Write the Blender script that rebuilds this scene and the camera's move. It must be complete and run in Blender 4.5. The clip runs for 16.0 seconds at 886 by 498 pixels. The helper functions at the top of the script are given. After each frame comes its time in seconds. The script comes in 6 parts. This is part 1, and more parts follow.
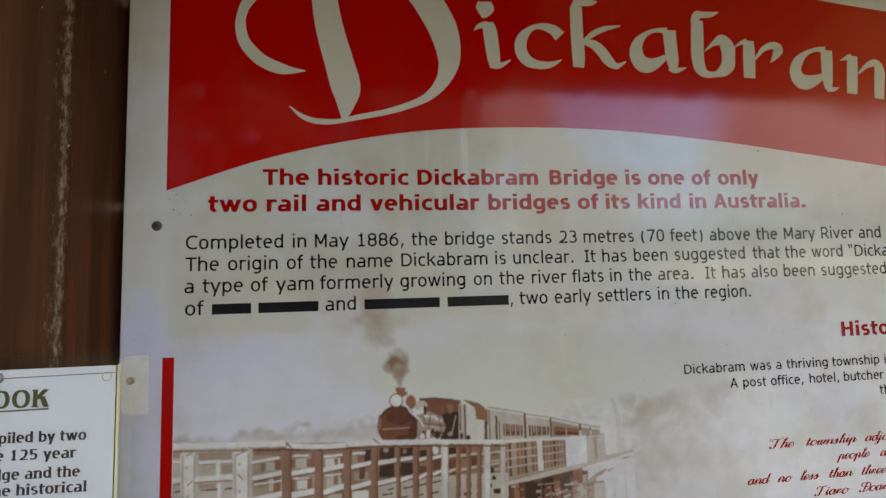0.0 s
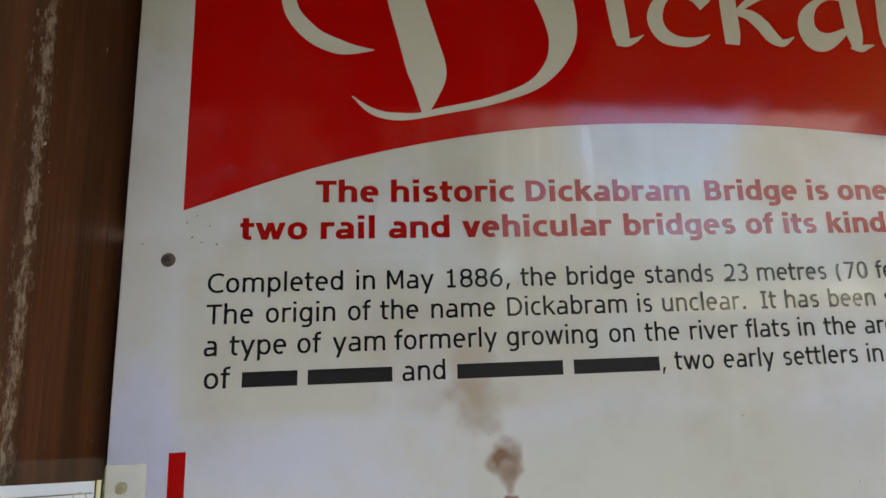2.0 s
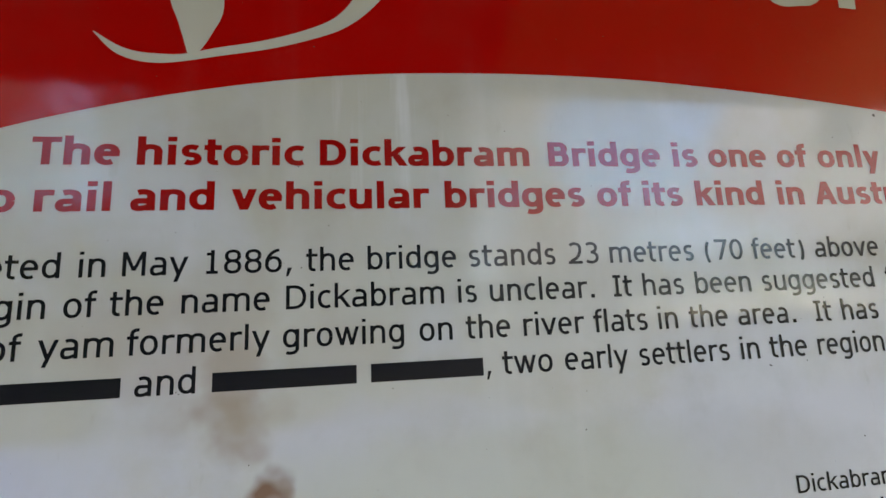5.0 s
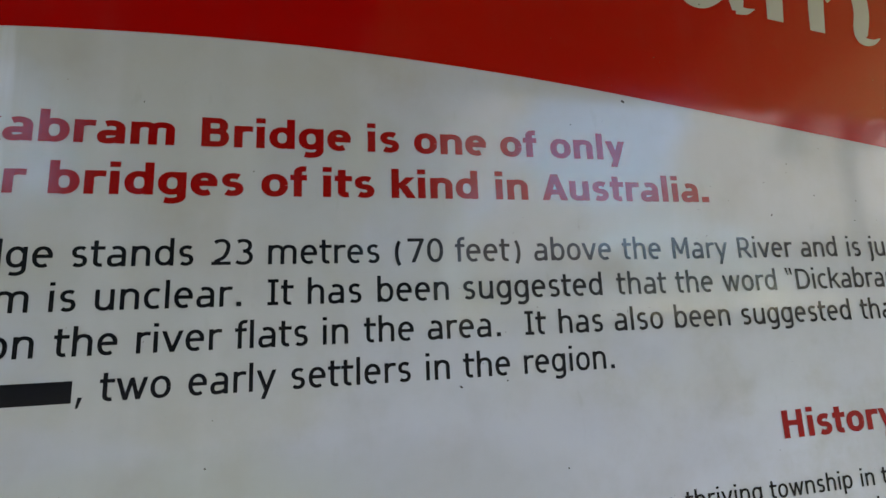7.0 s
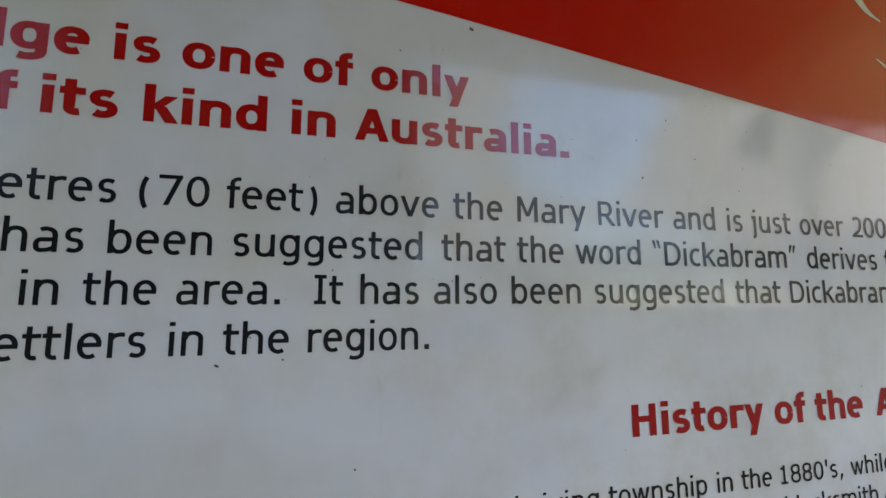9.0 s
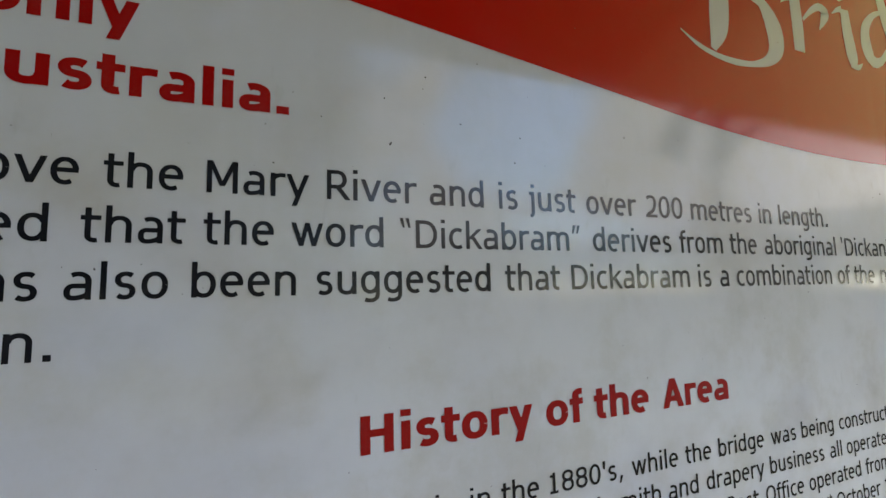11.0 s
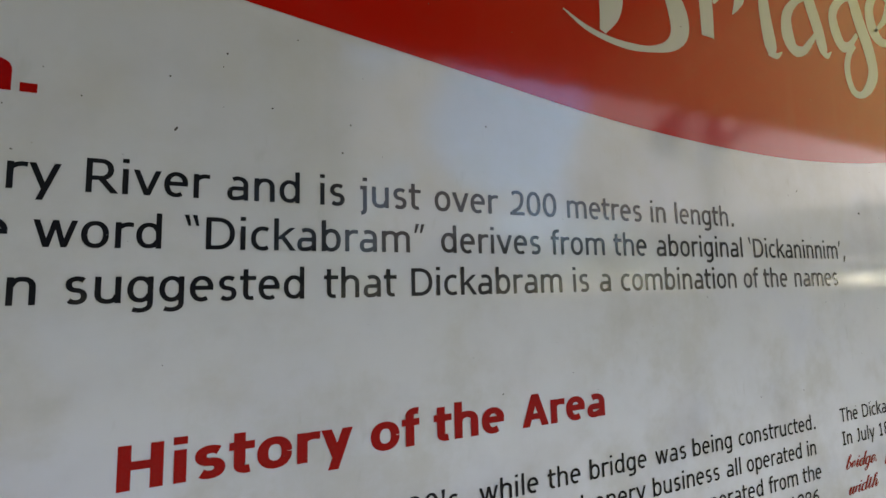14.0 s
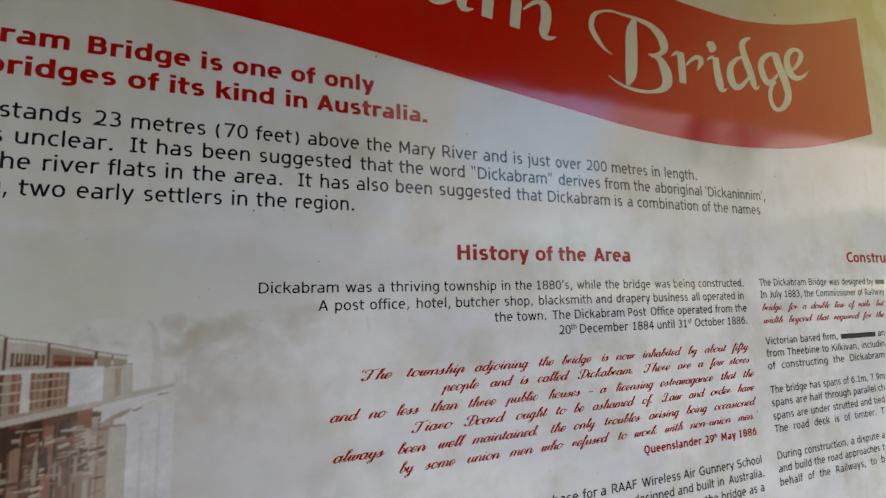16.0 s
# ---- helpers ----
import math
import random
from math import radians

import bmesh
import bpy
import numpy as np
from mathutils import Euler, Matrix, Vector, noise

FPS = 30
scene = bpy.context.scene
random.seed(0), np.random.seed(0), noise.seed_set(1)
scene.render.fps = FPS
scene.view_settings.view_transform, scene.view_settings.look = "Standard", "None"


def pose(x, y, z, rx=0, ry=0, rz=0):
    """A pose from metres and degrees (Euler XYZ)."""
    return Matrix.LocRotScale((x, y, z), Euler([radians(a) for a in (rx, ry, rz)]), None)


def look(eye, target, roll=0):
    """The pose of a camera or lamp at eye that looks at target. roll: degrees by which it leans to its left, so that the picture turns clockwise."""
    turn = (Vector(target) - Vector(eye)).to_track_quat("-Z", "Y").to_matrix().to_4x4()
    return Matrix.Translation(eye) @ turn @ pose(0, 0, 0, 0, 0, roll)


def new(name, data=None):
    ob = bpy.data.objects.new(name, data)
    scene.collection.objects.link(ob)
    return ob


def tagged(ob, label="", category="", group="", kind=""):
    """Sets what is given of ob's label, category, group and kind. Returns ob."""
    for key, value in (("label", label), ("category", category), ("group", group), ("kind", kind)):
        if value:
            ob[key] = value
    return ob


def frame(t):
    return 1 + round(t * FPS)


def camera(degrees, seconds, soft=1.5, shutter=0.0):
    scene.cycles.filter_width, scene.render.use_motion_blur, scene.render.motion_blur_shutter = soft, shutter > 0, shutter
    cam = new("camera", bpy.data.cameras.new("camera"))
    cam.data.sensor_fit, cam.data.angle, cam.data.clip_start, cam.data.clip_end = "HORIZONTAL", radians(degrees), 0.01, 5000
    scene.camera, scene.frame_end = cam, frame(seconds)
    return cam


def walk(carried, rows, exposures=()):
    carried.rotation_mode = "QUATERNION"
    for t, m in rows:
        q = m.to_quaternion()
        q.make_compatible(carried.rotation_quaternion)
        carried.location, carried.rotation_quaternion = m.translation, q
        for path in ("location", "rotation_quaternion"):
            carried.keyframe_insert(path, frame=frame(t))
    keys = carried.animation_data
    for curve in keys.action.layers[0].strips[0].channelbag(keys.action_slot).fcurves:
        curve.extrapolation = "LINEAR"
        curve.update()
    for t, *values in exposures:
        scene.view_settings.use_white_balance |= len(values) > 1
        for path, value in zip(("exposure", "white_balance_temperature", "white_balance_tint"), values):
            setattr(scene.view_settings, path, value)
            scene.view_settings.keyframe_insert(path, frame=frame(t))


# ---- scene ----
cam = camera(88.42, 16.0, soft=1.5)
PATH = [
    (0, (0.1731, -0.3648, 1.4484), (0.4138, 1.6140, 1.6119), -1.61),
    (0.5, (0.1695, -0.3548, 1.4517), (0.4110, 1.6213, 1.6432), -1.95),
    (1, (0.1598, -0.3186, 1.4611), (0.3797, 1.6543, 1.7045), -2.36),
    (1.5, (0.1698, -0.2803, 1.4662), (0.3382, 1.6926, 1.7484), -1.93),
    (2, (0.1246, -0.2546, 1.4654), (0.3075, 1.7149, 1.7620), -1.63),
    (2.5, (0.1080, -0.2398, 1.4633), (0.3311, 1.7229, 1.7762), -1.12),
    (3, (0.1091, -0.2370, 1.4630), (0.3283, 1.7229, 1.7957), -1.08),
    (3.5, (0.1305, -0.2332, 1.4633), (0.3760, 1.7242, 1.7927), -1.51),
    (3.7, (0.1407, -0.2296, 1.4611), (0.4069, 1.7246, 1.7931), -1.93),
    (5.8, (0.2929, -0.1989, 1.4551), (0.5801, 1.7543, 1.7752), -3.03),
    (6, (0.3107, -0.1975, 1.4552), (0.6114, 1.7547, 1.7694), -3.02),
    (6.5, (0.3401, -0.1978, 1.4538), (0.6696, 1.7509, 1.7602), -2.56),
    (7, (0.3707, -0.1941, 1.4558), (0.7594, 1.7422, 1.7716), -2.29),
    (7.5, (0.3986, -0.1818, 1.4535), (0.8784, 1.7388, 1.7382), -1.59),
    (8, (0.4114, -0.1756, 1.4530), (0.9073, 1.7411, 1.7367), -1.08),
    (8.5, (0.4278, -0.1731, 1.4515), (0.9164, 1.7434, 1.7486), 0.31),
    (9, (0.4483, -0.1682, 1.4475), (0.9525, 1.7507, 1.6998), -0.26),
    (9.5, (0.4676, -0.1650, 1.4478), (0.9774, 1.7563, 1.6681), -1.18),
    (10, (0.4939, -0.1620, 1.4458), (1.1400, 1.7204, 1.6428), -2.28),
    (10.2, (0.5022, -0.1639, 1.4448), (1.1871, 1.7035, 1.6542), -1.99),
    (12.3, (0.5983, -0.1484, 1.4496), (1.4118, 1.6684, 1.6430), -2.15),
    (12.5, (0.6045, -0.1505, 1.4494), (1.4309, 1.6624, 1.6245), -2.13),
    (13, (0.6095, -0.1540, 1.4470), (1.4646, 1.6469, 1.6063), -1.50),
    (13.5, (0.6111, -0.1575, 1.4480), (1.4529, 1.6456, 1.6490), -1.52),
    (14, (0.6068, -0.1636, 1.4483), (1.3832, 1.6681, 1.6538), -1.44),
    (14.5, (0.5983, -0.1870, 1.4344), (1.2727, 1.6866, 1.6206), -1.37),
    (15, (0.5445, -0.2489, 1.4243), (1.1928, 1.6327, 1.6218), -1.55),
    (15.5, (0.4815, -0.3310, 1.3966), (1.1269, 1.5512, 1.5986), -1.71),
    (16, (0.4322, -0.3500, 1.3589), (1.1117, 1.5161, 1.5958), -1.40),
]
EXPOSURES = [(0.0, -0.71, 8000, 14), (3.5, -0.43, 7750, 14), (7.0, -0.86, 7150, 12), (10.0, -1.00, 7100, 12), (12.5, -1.10, 7300, 13), (14.5, -1.01, 7450, 14), (16.0, -0.95, 7850, 15)]
walk(cam, [(t, look(eye, target, roll)) for t, eye, target, roll in PATH], EXPOSURES)

# ---- sky, sun ----
SUN_ELEVATION, SUN_AZIMUTH = 52.0, 80.0      # degrees; azimuth clockwise from +y: the sun stands behind the board
world = bpy.data.worlds.new("sky")
scene.world = world
world.use_nodes = True
wt = world.node_tree
wt.nodes.clear()
w_out = wt.nodes.new("ShaderNodeOutputWorld")
w_bg = wt.nodes.new("ShaderNodeBackground")
w_sky = wt.nodes.new("ShaderNodeTexSky")
w_sky.sky_type = "NISHITA"
w_sky.sun_disc = False
w_sky.ozone_density = 5.0
w_sky.dust_density = 0.15
w_sky.sun_elevation = radians(SUN_ELEVATION)
w_sky.sun_rotation = radians(SUN_AZIMUTH)
w_bg.inputs["Strength"].default_value = 0.15
w_co = wt.nodes.new("ShaderNodeTexCoord")
w_map = wt.nodes.new("ShaderNodeMapping")
w_map.inputs["Scale"].default_value = (1.0, 1.0, 2.2)
w_map.inputs["Location"].default_value = (-3.943, -5.841, -0.283)
w_noise = wt.nodes.new("ShaderNodeTexNoise")
w_noise.inputs["Scale"].default_value = 3.2
w_noise.inputs["Detail"].default_value = 7.0
w_noise.inputs["Roughness"].default_value = 0.6
w_ramp = wt.nodes.new("ShaderNodeValToRGB")
w_ramp.color_ramp.elements[0].position = 0.39
w_ramp.color_ramp.elements[1].position = 0.55
w_mix = wt.nodes.new("ShaderNodeMix")
w_mix.data_type = "RGBA"
# clouds are brighter towards the sun, which they scatter forwards
w_dot = wt.nodes.new("ShaderNodeVectorMath")
w_dot.operation = "DOT_PRODUCT"
w_dot.inputs[1].default_value = (math.sin(radians(SUN_AZIMUTH)) * math.cos(radians(SUN_ELEVATION)), math.cos(radians(SUN_AZIMUTH)) * math.cos(radians(SUN_ELEVATION)), math.sin(radians(SUN_ELEVATION)))
w_glow = wt.nodes.new("ShaderNodeMapRange")
w_glow.interpolation_type = "SMOOTHSTEP"
for key, val in (("From Min", -0.6), ("From Max", 1.0), ("To Min", 4.6), ("To Max", 46.0)):
    w_glow.inputs[key].default_value = val
w_cloud = wt.nodes.new("ShaderNodeVectorMath")
w_cloud.operation = "SCALE"
w_cloud.inputs[0].default_value = (1.0, 1.0, 1.02)
wt.links.new(w_co.outputs["Generated"], w_dot.inputs[0])
wt.links.new(w_dot.outputs["Value"], w_glow.inputs["Value"])
wt.links.new(w_glow.outputs["Result"], w_cloud.inputs["Scale"])
wt.links.new(w_cloud.outputs["Vector"], w_mix.inputs["B"])
wt.links.new(w_co.outputs["Generated"], w_map.inputs["Vector"])
wt.links.new(w_map.outputs["Vector"], w_noise.inputs["Vector"])
# banks of cloud and the blue gaps between them: azimuth from -y towards +x, elevation, half width in degrees, weight
w_cover = w_noise.outputs["Fac"]
for bank_az, bank_el, bank_wide, weight in ((32, 22, 8, -0.30), (21, 25, 7, 0.05), (46, 19, 9, 0.14), (38, 7, 9, -0.12), (55, 9, 8, 0.08), (66, 13, 10, 0.10)):
    w_near = wt.nodes.new("ShaderNodeVectorMath")
    w_near.operation = "DOT_PRODUCT"
    w_near.inputs[1].default_value = (math.sin(radians(bank_az)) * math.cos(radians(bank_el)), -math.cos(radians(bank_az)) * math.cos(radians(bank_el)), math.sin(radians(bank_el)))
    w_soft = wt.nodes.new("ShaderNodeMapRange")
    w_soft.interpolation_type = "SMOOTHSTEP"
    for key, val in (("From Min", math.cos(radians(bank_wide * 1.5))), ("From Max", math.cos(radians(bank_wide * 0.3))), ("To Min", 0.0), ("To Max", weight)):
        w_soft.inputs[key].default_value = val
    w_add = wt.nodes.new("ShaderNodeMath")
    wt.links.new(w_co.outputs["Generated"], w_near.inputs[0])
    wt.links.new(w_near.outputs["Value"], w_soft.inputs["Value"])
    wt.links.new(w_cover, w_add.inputs[0])
    wt.links.new(w_soft.outputs["Result"], w_add.inputs[1])
    w_cover = w_add.outputs["Value"]
wt.links.new(w_cover, w_ramp.inputs["Fac"])
wt.links.new(w_ramp.outputs["Color"], w_mix.inputs["Factor"])
w_blue = wt.nodes.new("ShaderNodeVectorMath")
w_blue.operation = "SCALE"
w_blue.inputs["Scale"].default_value = 21.0
wt.links.new(w_sky.outputs["Color"], w_blue.inputs[0])
wt.links.new(w_blue.outputs["Vector"], w_mix.inputs["A"])
wt.links.new(w_mix.outputs["Result"], w_bg.inputs["Color"])
wt.links.new(w_bg.outputs["Background"], w_out.inputs["Surface"])

sun = new("sun", bpy.data.lights.new("sun", "SUN"))
sun.data.energy = 5.0
sun.data.angle = radians(0.6)
sun.data.color = (1.0, 0.96, 0.9)
sa, se = radians(SUN_AZIMUTH), radians(SUN_ELEVATION)
sun.matrix_world = look((0, 0, 6), Vector((0, 0, 6)) - Vector((math.sin(sa) * math.cos(se), math.cos(sa) * math.cos(se), math.sin(se))))

# ---- materials ----
def nodes_of(name):
    m = bpy.data.materials.new(name)
    m.use_nodes = True
    n = m.node_tree.nodes
    return m, n, m.node_tree.links, n["Principled BSDF"]


def mixed(n, l, fac, a, b):
    """A colour mix; fac, a and b are sockets or values."""
    x = n.new("ShaderNodeMix")
    x.data_type = "RGBA"
    for socket, v in ((x.inputs["Factor"], fac), (x.inputs["A"], a), (x.inputs["B"], b)):
        if isinstance(v, bpy.types.NodeSocket):
            l.new(v, socket)
        elif isinstance(v, (int, float)):
            socket.default_value = v
        else:
            socket.default_value = (*v, 1.0)
    return x.outputs["Result"]


def calc(n, l, op, a, b=None, clamp=False):
    x = n.new("ShaderNodeMath")
    x.operation = op
    x.use_clamp = clamp
    for i, v in enumerate((a, b)):
        if v is None:
            continue
        if isinstance(v, bpy.types.NodeSocket):
            l.new(v, x.inputs[i])
        else:
            x.inputs[i].default_value = v
    return x.outputs["Value"]


def ranged(n, l, v, lo, hi, to_lo=0.0, to_hi=1.0):
    """A smooth step of v from lo to hi."""
    x = n.new("ShaderNodeMapRange")
    x.interpolation_type = "SMOOTHSTEP"
    l.new(v, x.inputs["Value"])
    for key, val in (("From Min", lo), ("From Max", hi), ("To Min", to_lo), ("To Max", to_hi)):
        x.inputs[key].default_value = val
    return x.outputs["Result"]


def speckle(n, l, scale, detail=4.0, stretch=(1, 1, 1), rough=0.55, at=(0, 0, 0)):
    co = n.new("ShaderNodeTexCoord")
    mp = n.new("ShaderNodeMapping")
    mp.inputs["Scale"].default_value = stretch
    mp.inputs["Location"].default_value = at
    tx = n.new("ShaderNodeTexNoise")
    tx.inputs["Scale"].default_value = scale
    tx.inputs["Detail"].default_value = detail
    tx.inputs["Roughness"].default_value = rough
    l.new(co.outputs["Object"], mp.inputs["Vector"])
    l.new(mp.outputs["Vector"], tx.inputs["Vector"])
    return tx.outputs["Fac"]


GLOSS = 0.08         # the board's clear laminate


def grime(n, l, colour, much=1.0):
    """Faint stains, drips and dust over a printed colour."""
    stain = ranged(n, l, speckle(n, l, 14.0, 5.0), 0.5, 0.75, 0.0, 0.22 * much)
    drip = ranged(n, l, speckle(n, l, 30.0, 3.0, (1, 1, 0.12)), 0.55, 0.8, 0.0, 0.16 * much)
    dust = ranged(n, l, speckle(n, l, 60.0, 3.0, at=(3, 1, 2)), 0.45, 0.8, 0.0, 0.10 * much)
    c = mixed(n, l, stain, colour, (0.32, 0.27, 0.20))
    c = mixed(n, l, drip, c, (0.58, 0.57, 0.55))
    return mixed(n, l, dust, c, (0.34, 0.32, 0.29))


def laminate(p, n, l):
    p.inputs["IOR"].default_value = 1.345
    r = ranged(n, l, speckle(n, l, 22.0, 4.0, at=(5, 5, 5)), 0.3, 0.8, GLOSS * 0.8, GLOSS * 1.6)
    l.new(r, p.inputs["Roughness"])
    bump = n.new("ShaderNodeBump")
    bump.inputs["Strength"].default_value = 0.02
    bump.inputs["Distance"].default_value = 0.01
    l.new(speckle(n, l, 7.0, 2.0), bump.inputs["Height"])
    l.new(bump.outputs["Normal"], p.inputs["Normal"])


def ink(name, colour, vary=0.0, other=(0.5, 0.45, 0.4), scale=60.0, much=0.08):
    """A printed colour under the laminate. vary: how far it wanders towards the other colour."""
    m, n, l, p = nodes_of(name)
    c = colour
    if vary:
        c = mixed(n, l, ranged(n, l, speckle(n, l, scale, 5.0, at=(1, 7, 3)), 0.35, 0.7, 0.0, vary), colour, other)
    l.new(grime(n, l, c, much), p.inputs["Base Color"])
    laminate(p, n, l)
    return m


def pale_print(n, l):
    """The colour of the board's pale print: beige text field, cooler margins, the photograph's washed-out sky, upper
    corners painted dimmer.
    """
    co = n.new("ShaderNodeTexCoord")
    sep = n.new("ShaderNodeSeparateXYZ")
    l.new(co.outputs["Object"], sep.inputs["Vector"])
    wob = calc(n, l, "MULTIPLY", calc(n, l, "SUBTRACT", speckle(n, l, 45.0, 4.0), 0.5), 0.018)
    wob2 = calc(n, l, "MULTIPLY", calc(n, l, "SUBTRACT", speckle(n, l, 45.0, 4.0, at=(9, 2, 4)), 0.5), 0.018)
    x, z = sep.outputs["X"], calc(n, l, "SUBTRACT", sep.outputs["Z"], 1.5)
    xw, zw = calc(n, l, "ADD", x, wob), calc(n, l, "ADD", z, wob2)

    def blot(cx, cz, rx, rz, strength):
        dx = calc(n, l, "DIVIDE", calc(n, l, "SUBTRACT", xw, cx), rx)
        dz = calc(n, l, "DIVIDE", calc(n, l, "SUBTRACT", zw, cz), rz)
        d = calc(n, l, "ADD", calc(n, l, "MULTIPLY", dx, dx), calc(n, l, "MULTIPLY", dz, dz))
        return ranged(n, l, d, 0.25, 1.25, strength, 0.0)

    field = calc(n, l, "MULTIPLY", calc(n, l, "MULTIPLY", ranged(n, l, x, 0.004, 0.014), ranged(n, l, z, -0.088, -0.080)), ranged(n, l, x, 0.18, 0.5, 1.0, 0.3))
    c = mixed(n, l, field, (0.455, 0.46, 0.505), (0.39, 0.375, 0.315))
    # left margin browned towards the top: the roof's shade put into the colour
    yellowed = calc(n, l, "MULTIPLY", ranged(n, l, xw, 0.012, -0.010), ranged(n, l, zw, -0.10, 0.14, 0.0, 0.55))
    c = mixed(n, l, ranged(n, l, zw, -0.17, -0.06, 0.0, 0.6), c, (0.45, 0.435, 0.38))
    # weaker light at the upper right, painted as a darker yellow
    dim_corner = calc(n, l, "MULTIPLY", ranged(n, l, xw, 0.75, 1.15), ranged(n, l, zw, 0.06, 0.20, 0.0, 0.8))
    c = mixed(n, l, dim_corner, c, (0.37, 0.345, 0.225))
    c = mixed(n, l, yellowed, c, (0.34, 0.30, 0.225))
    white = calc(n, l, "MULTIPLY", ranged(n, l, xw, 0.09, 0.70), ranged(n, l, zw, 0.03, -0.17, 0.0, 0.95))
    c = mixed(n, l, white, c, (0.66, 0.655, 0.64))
    c = mixed(n, l, ranged(n, l, speckle(n, l, 9.0, 3.0, at=(2, 2, 8)), 0.4, 0.7, 0.0, 0.3), c, (0.50, 0.495, 0.475))
    c = mixed(n, l, ranged(n, l, speckle(n, l, 6.5, 2.0, at=(7, 1, 1)), 0.5, 0.68, 0.0, 0.4), c, (0.465, 0.465, 0.51))
    c = mixed(n, l, ranged(n, l, speckle(n, l, 26.0, 6.0, at=(1, 3, 6)), 0.55, 0.72, 0.0, 0.4), c, (0.43, 0.40, 0.325))
    c = mixed(n, l, ranged(n, l, speckle(n, l, 17.0, 6.0, at=(4, 9, 2), rough=0.65), 0.45, 0.66, 0.0, 0.5), c, (0.43, 0.405, 0.33))
    c = mixed(n, l, ranged(n, l, speckle(n, l, 11.0, 4.0, at=(8, 3, 5)), 0.50, 0.64, 0.0, 0.45), c, (0.48, 0.49, 0.535))
    streak = ranged(n, l, speckle(n, l, 70.0, 4.0, (1, 1, 0.07), at=(2, 6, 1)), 0.52, 0.68, 0.0, 1.0)
    run = calc(n, l, "MULTIPLY", blot(0.225, 0.045, 0.035, 0.045, 0.6), streak)
    c = mixed(n, l, run, c, (0.60, 0.61, 0.62))
    smudge = ranged(n, l, speckle(n, l, 150.0, 3.0, (1, 1, 0.35), at=(6, 2, 7)), 0.60, 0.74, 0.0, 1.0)
    where = ranged(n, l, speckle(n, l, 24.0, 3.0, at=(3, 8, 1)), 0.46, 0.62, 0.0, 0.28)
    c = mixed(n, l, calc(n, l, "MULTIPLY", smudge, where), c, (0.34, 0.32, 0.26))
    for cx, cz, rx, rz, s, col in (
        (0.46, -0.108, 0.11, 0.03, 0.4, (0.455, 0.45, 0.48)), (0.135, -0.046, 0.045, 0.022, 0.38, (0.36, 0.29, 0.23)), (0.205, -0.052, 0.03, 0.016, 0.22, (0.37, 0.31, 0.25)),
        (0.08, -0.042, 0.03, 0.014, 0.2, (0.38, 0.33, 0.27)), (0.24, -0.098, 0.07, 0.024, 0.4, (0.45, 0.45, 0.53)),
        (0.08, -0.115, 0.05, 0.03, 0.4, (0.46, 0.465, 0.53)), (0.31, -0.145, 0.05, 0.012, 0.3, (0.50, 0.49, 0.45)),
        (0.150, -0.062, 0.03, 0.015, 0.25, (0.36, 0.30, 0.24)), (0.164, -0.060, 0.014, 0.016, 0.5, (0.31, 0.24, 0.17)), (0.160, -0.030, 0.022, 0.022, 0.4, (0.345, 0.30, 0.225)),
        (0.118, -0.020, 0.03, 0.02, 0.25, (0.35, 0.315, 0.25)), (-0.008, -0.095, 0.02, 0.045, 0.6, (0.42, 0.43, 0.55)), (0.05, -0.10, 0.05, 0.018, 0.35, (0.43, 0.44, 0.54)), (0.42, -0.235, 0.07, 0.05, 0.4, (0.39, 0.365, 0.32)), (0.37, -0.125, 0.11, 0.04, 0.6, (0.41, 0.405, 0.385)),
        (0.27, -0.125, 0.12, 0.045, 0.75, (0.43, 0.43, 0.355)), (0.17, -0.21, 0.15, 0.03, 0.5, (0.34, 0.26, 0.21)), (0.30, -0.215, 0.06, 0.03, 0.5, (0.32, 0.24, 0.18)),
    ):
        c = mixed(n, l, blot(cx, cz, rx, rz, s), c, col)
    return grime(n, l, c, 1.7)


def printed_ground():
    m, n, l, p = nodes_of("printed_ground")
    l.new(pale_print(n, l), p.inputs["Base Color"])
    laminate(p, n, l)
    return m


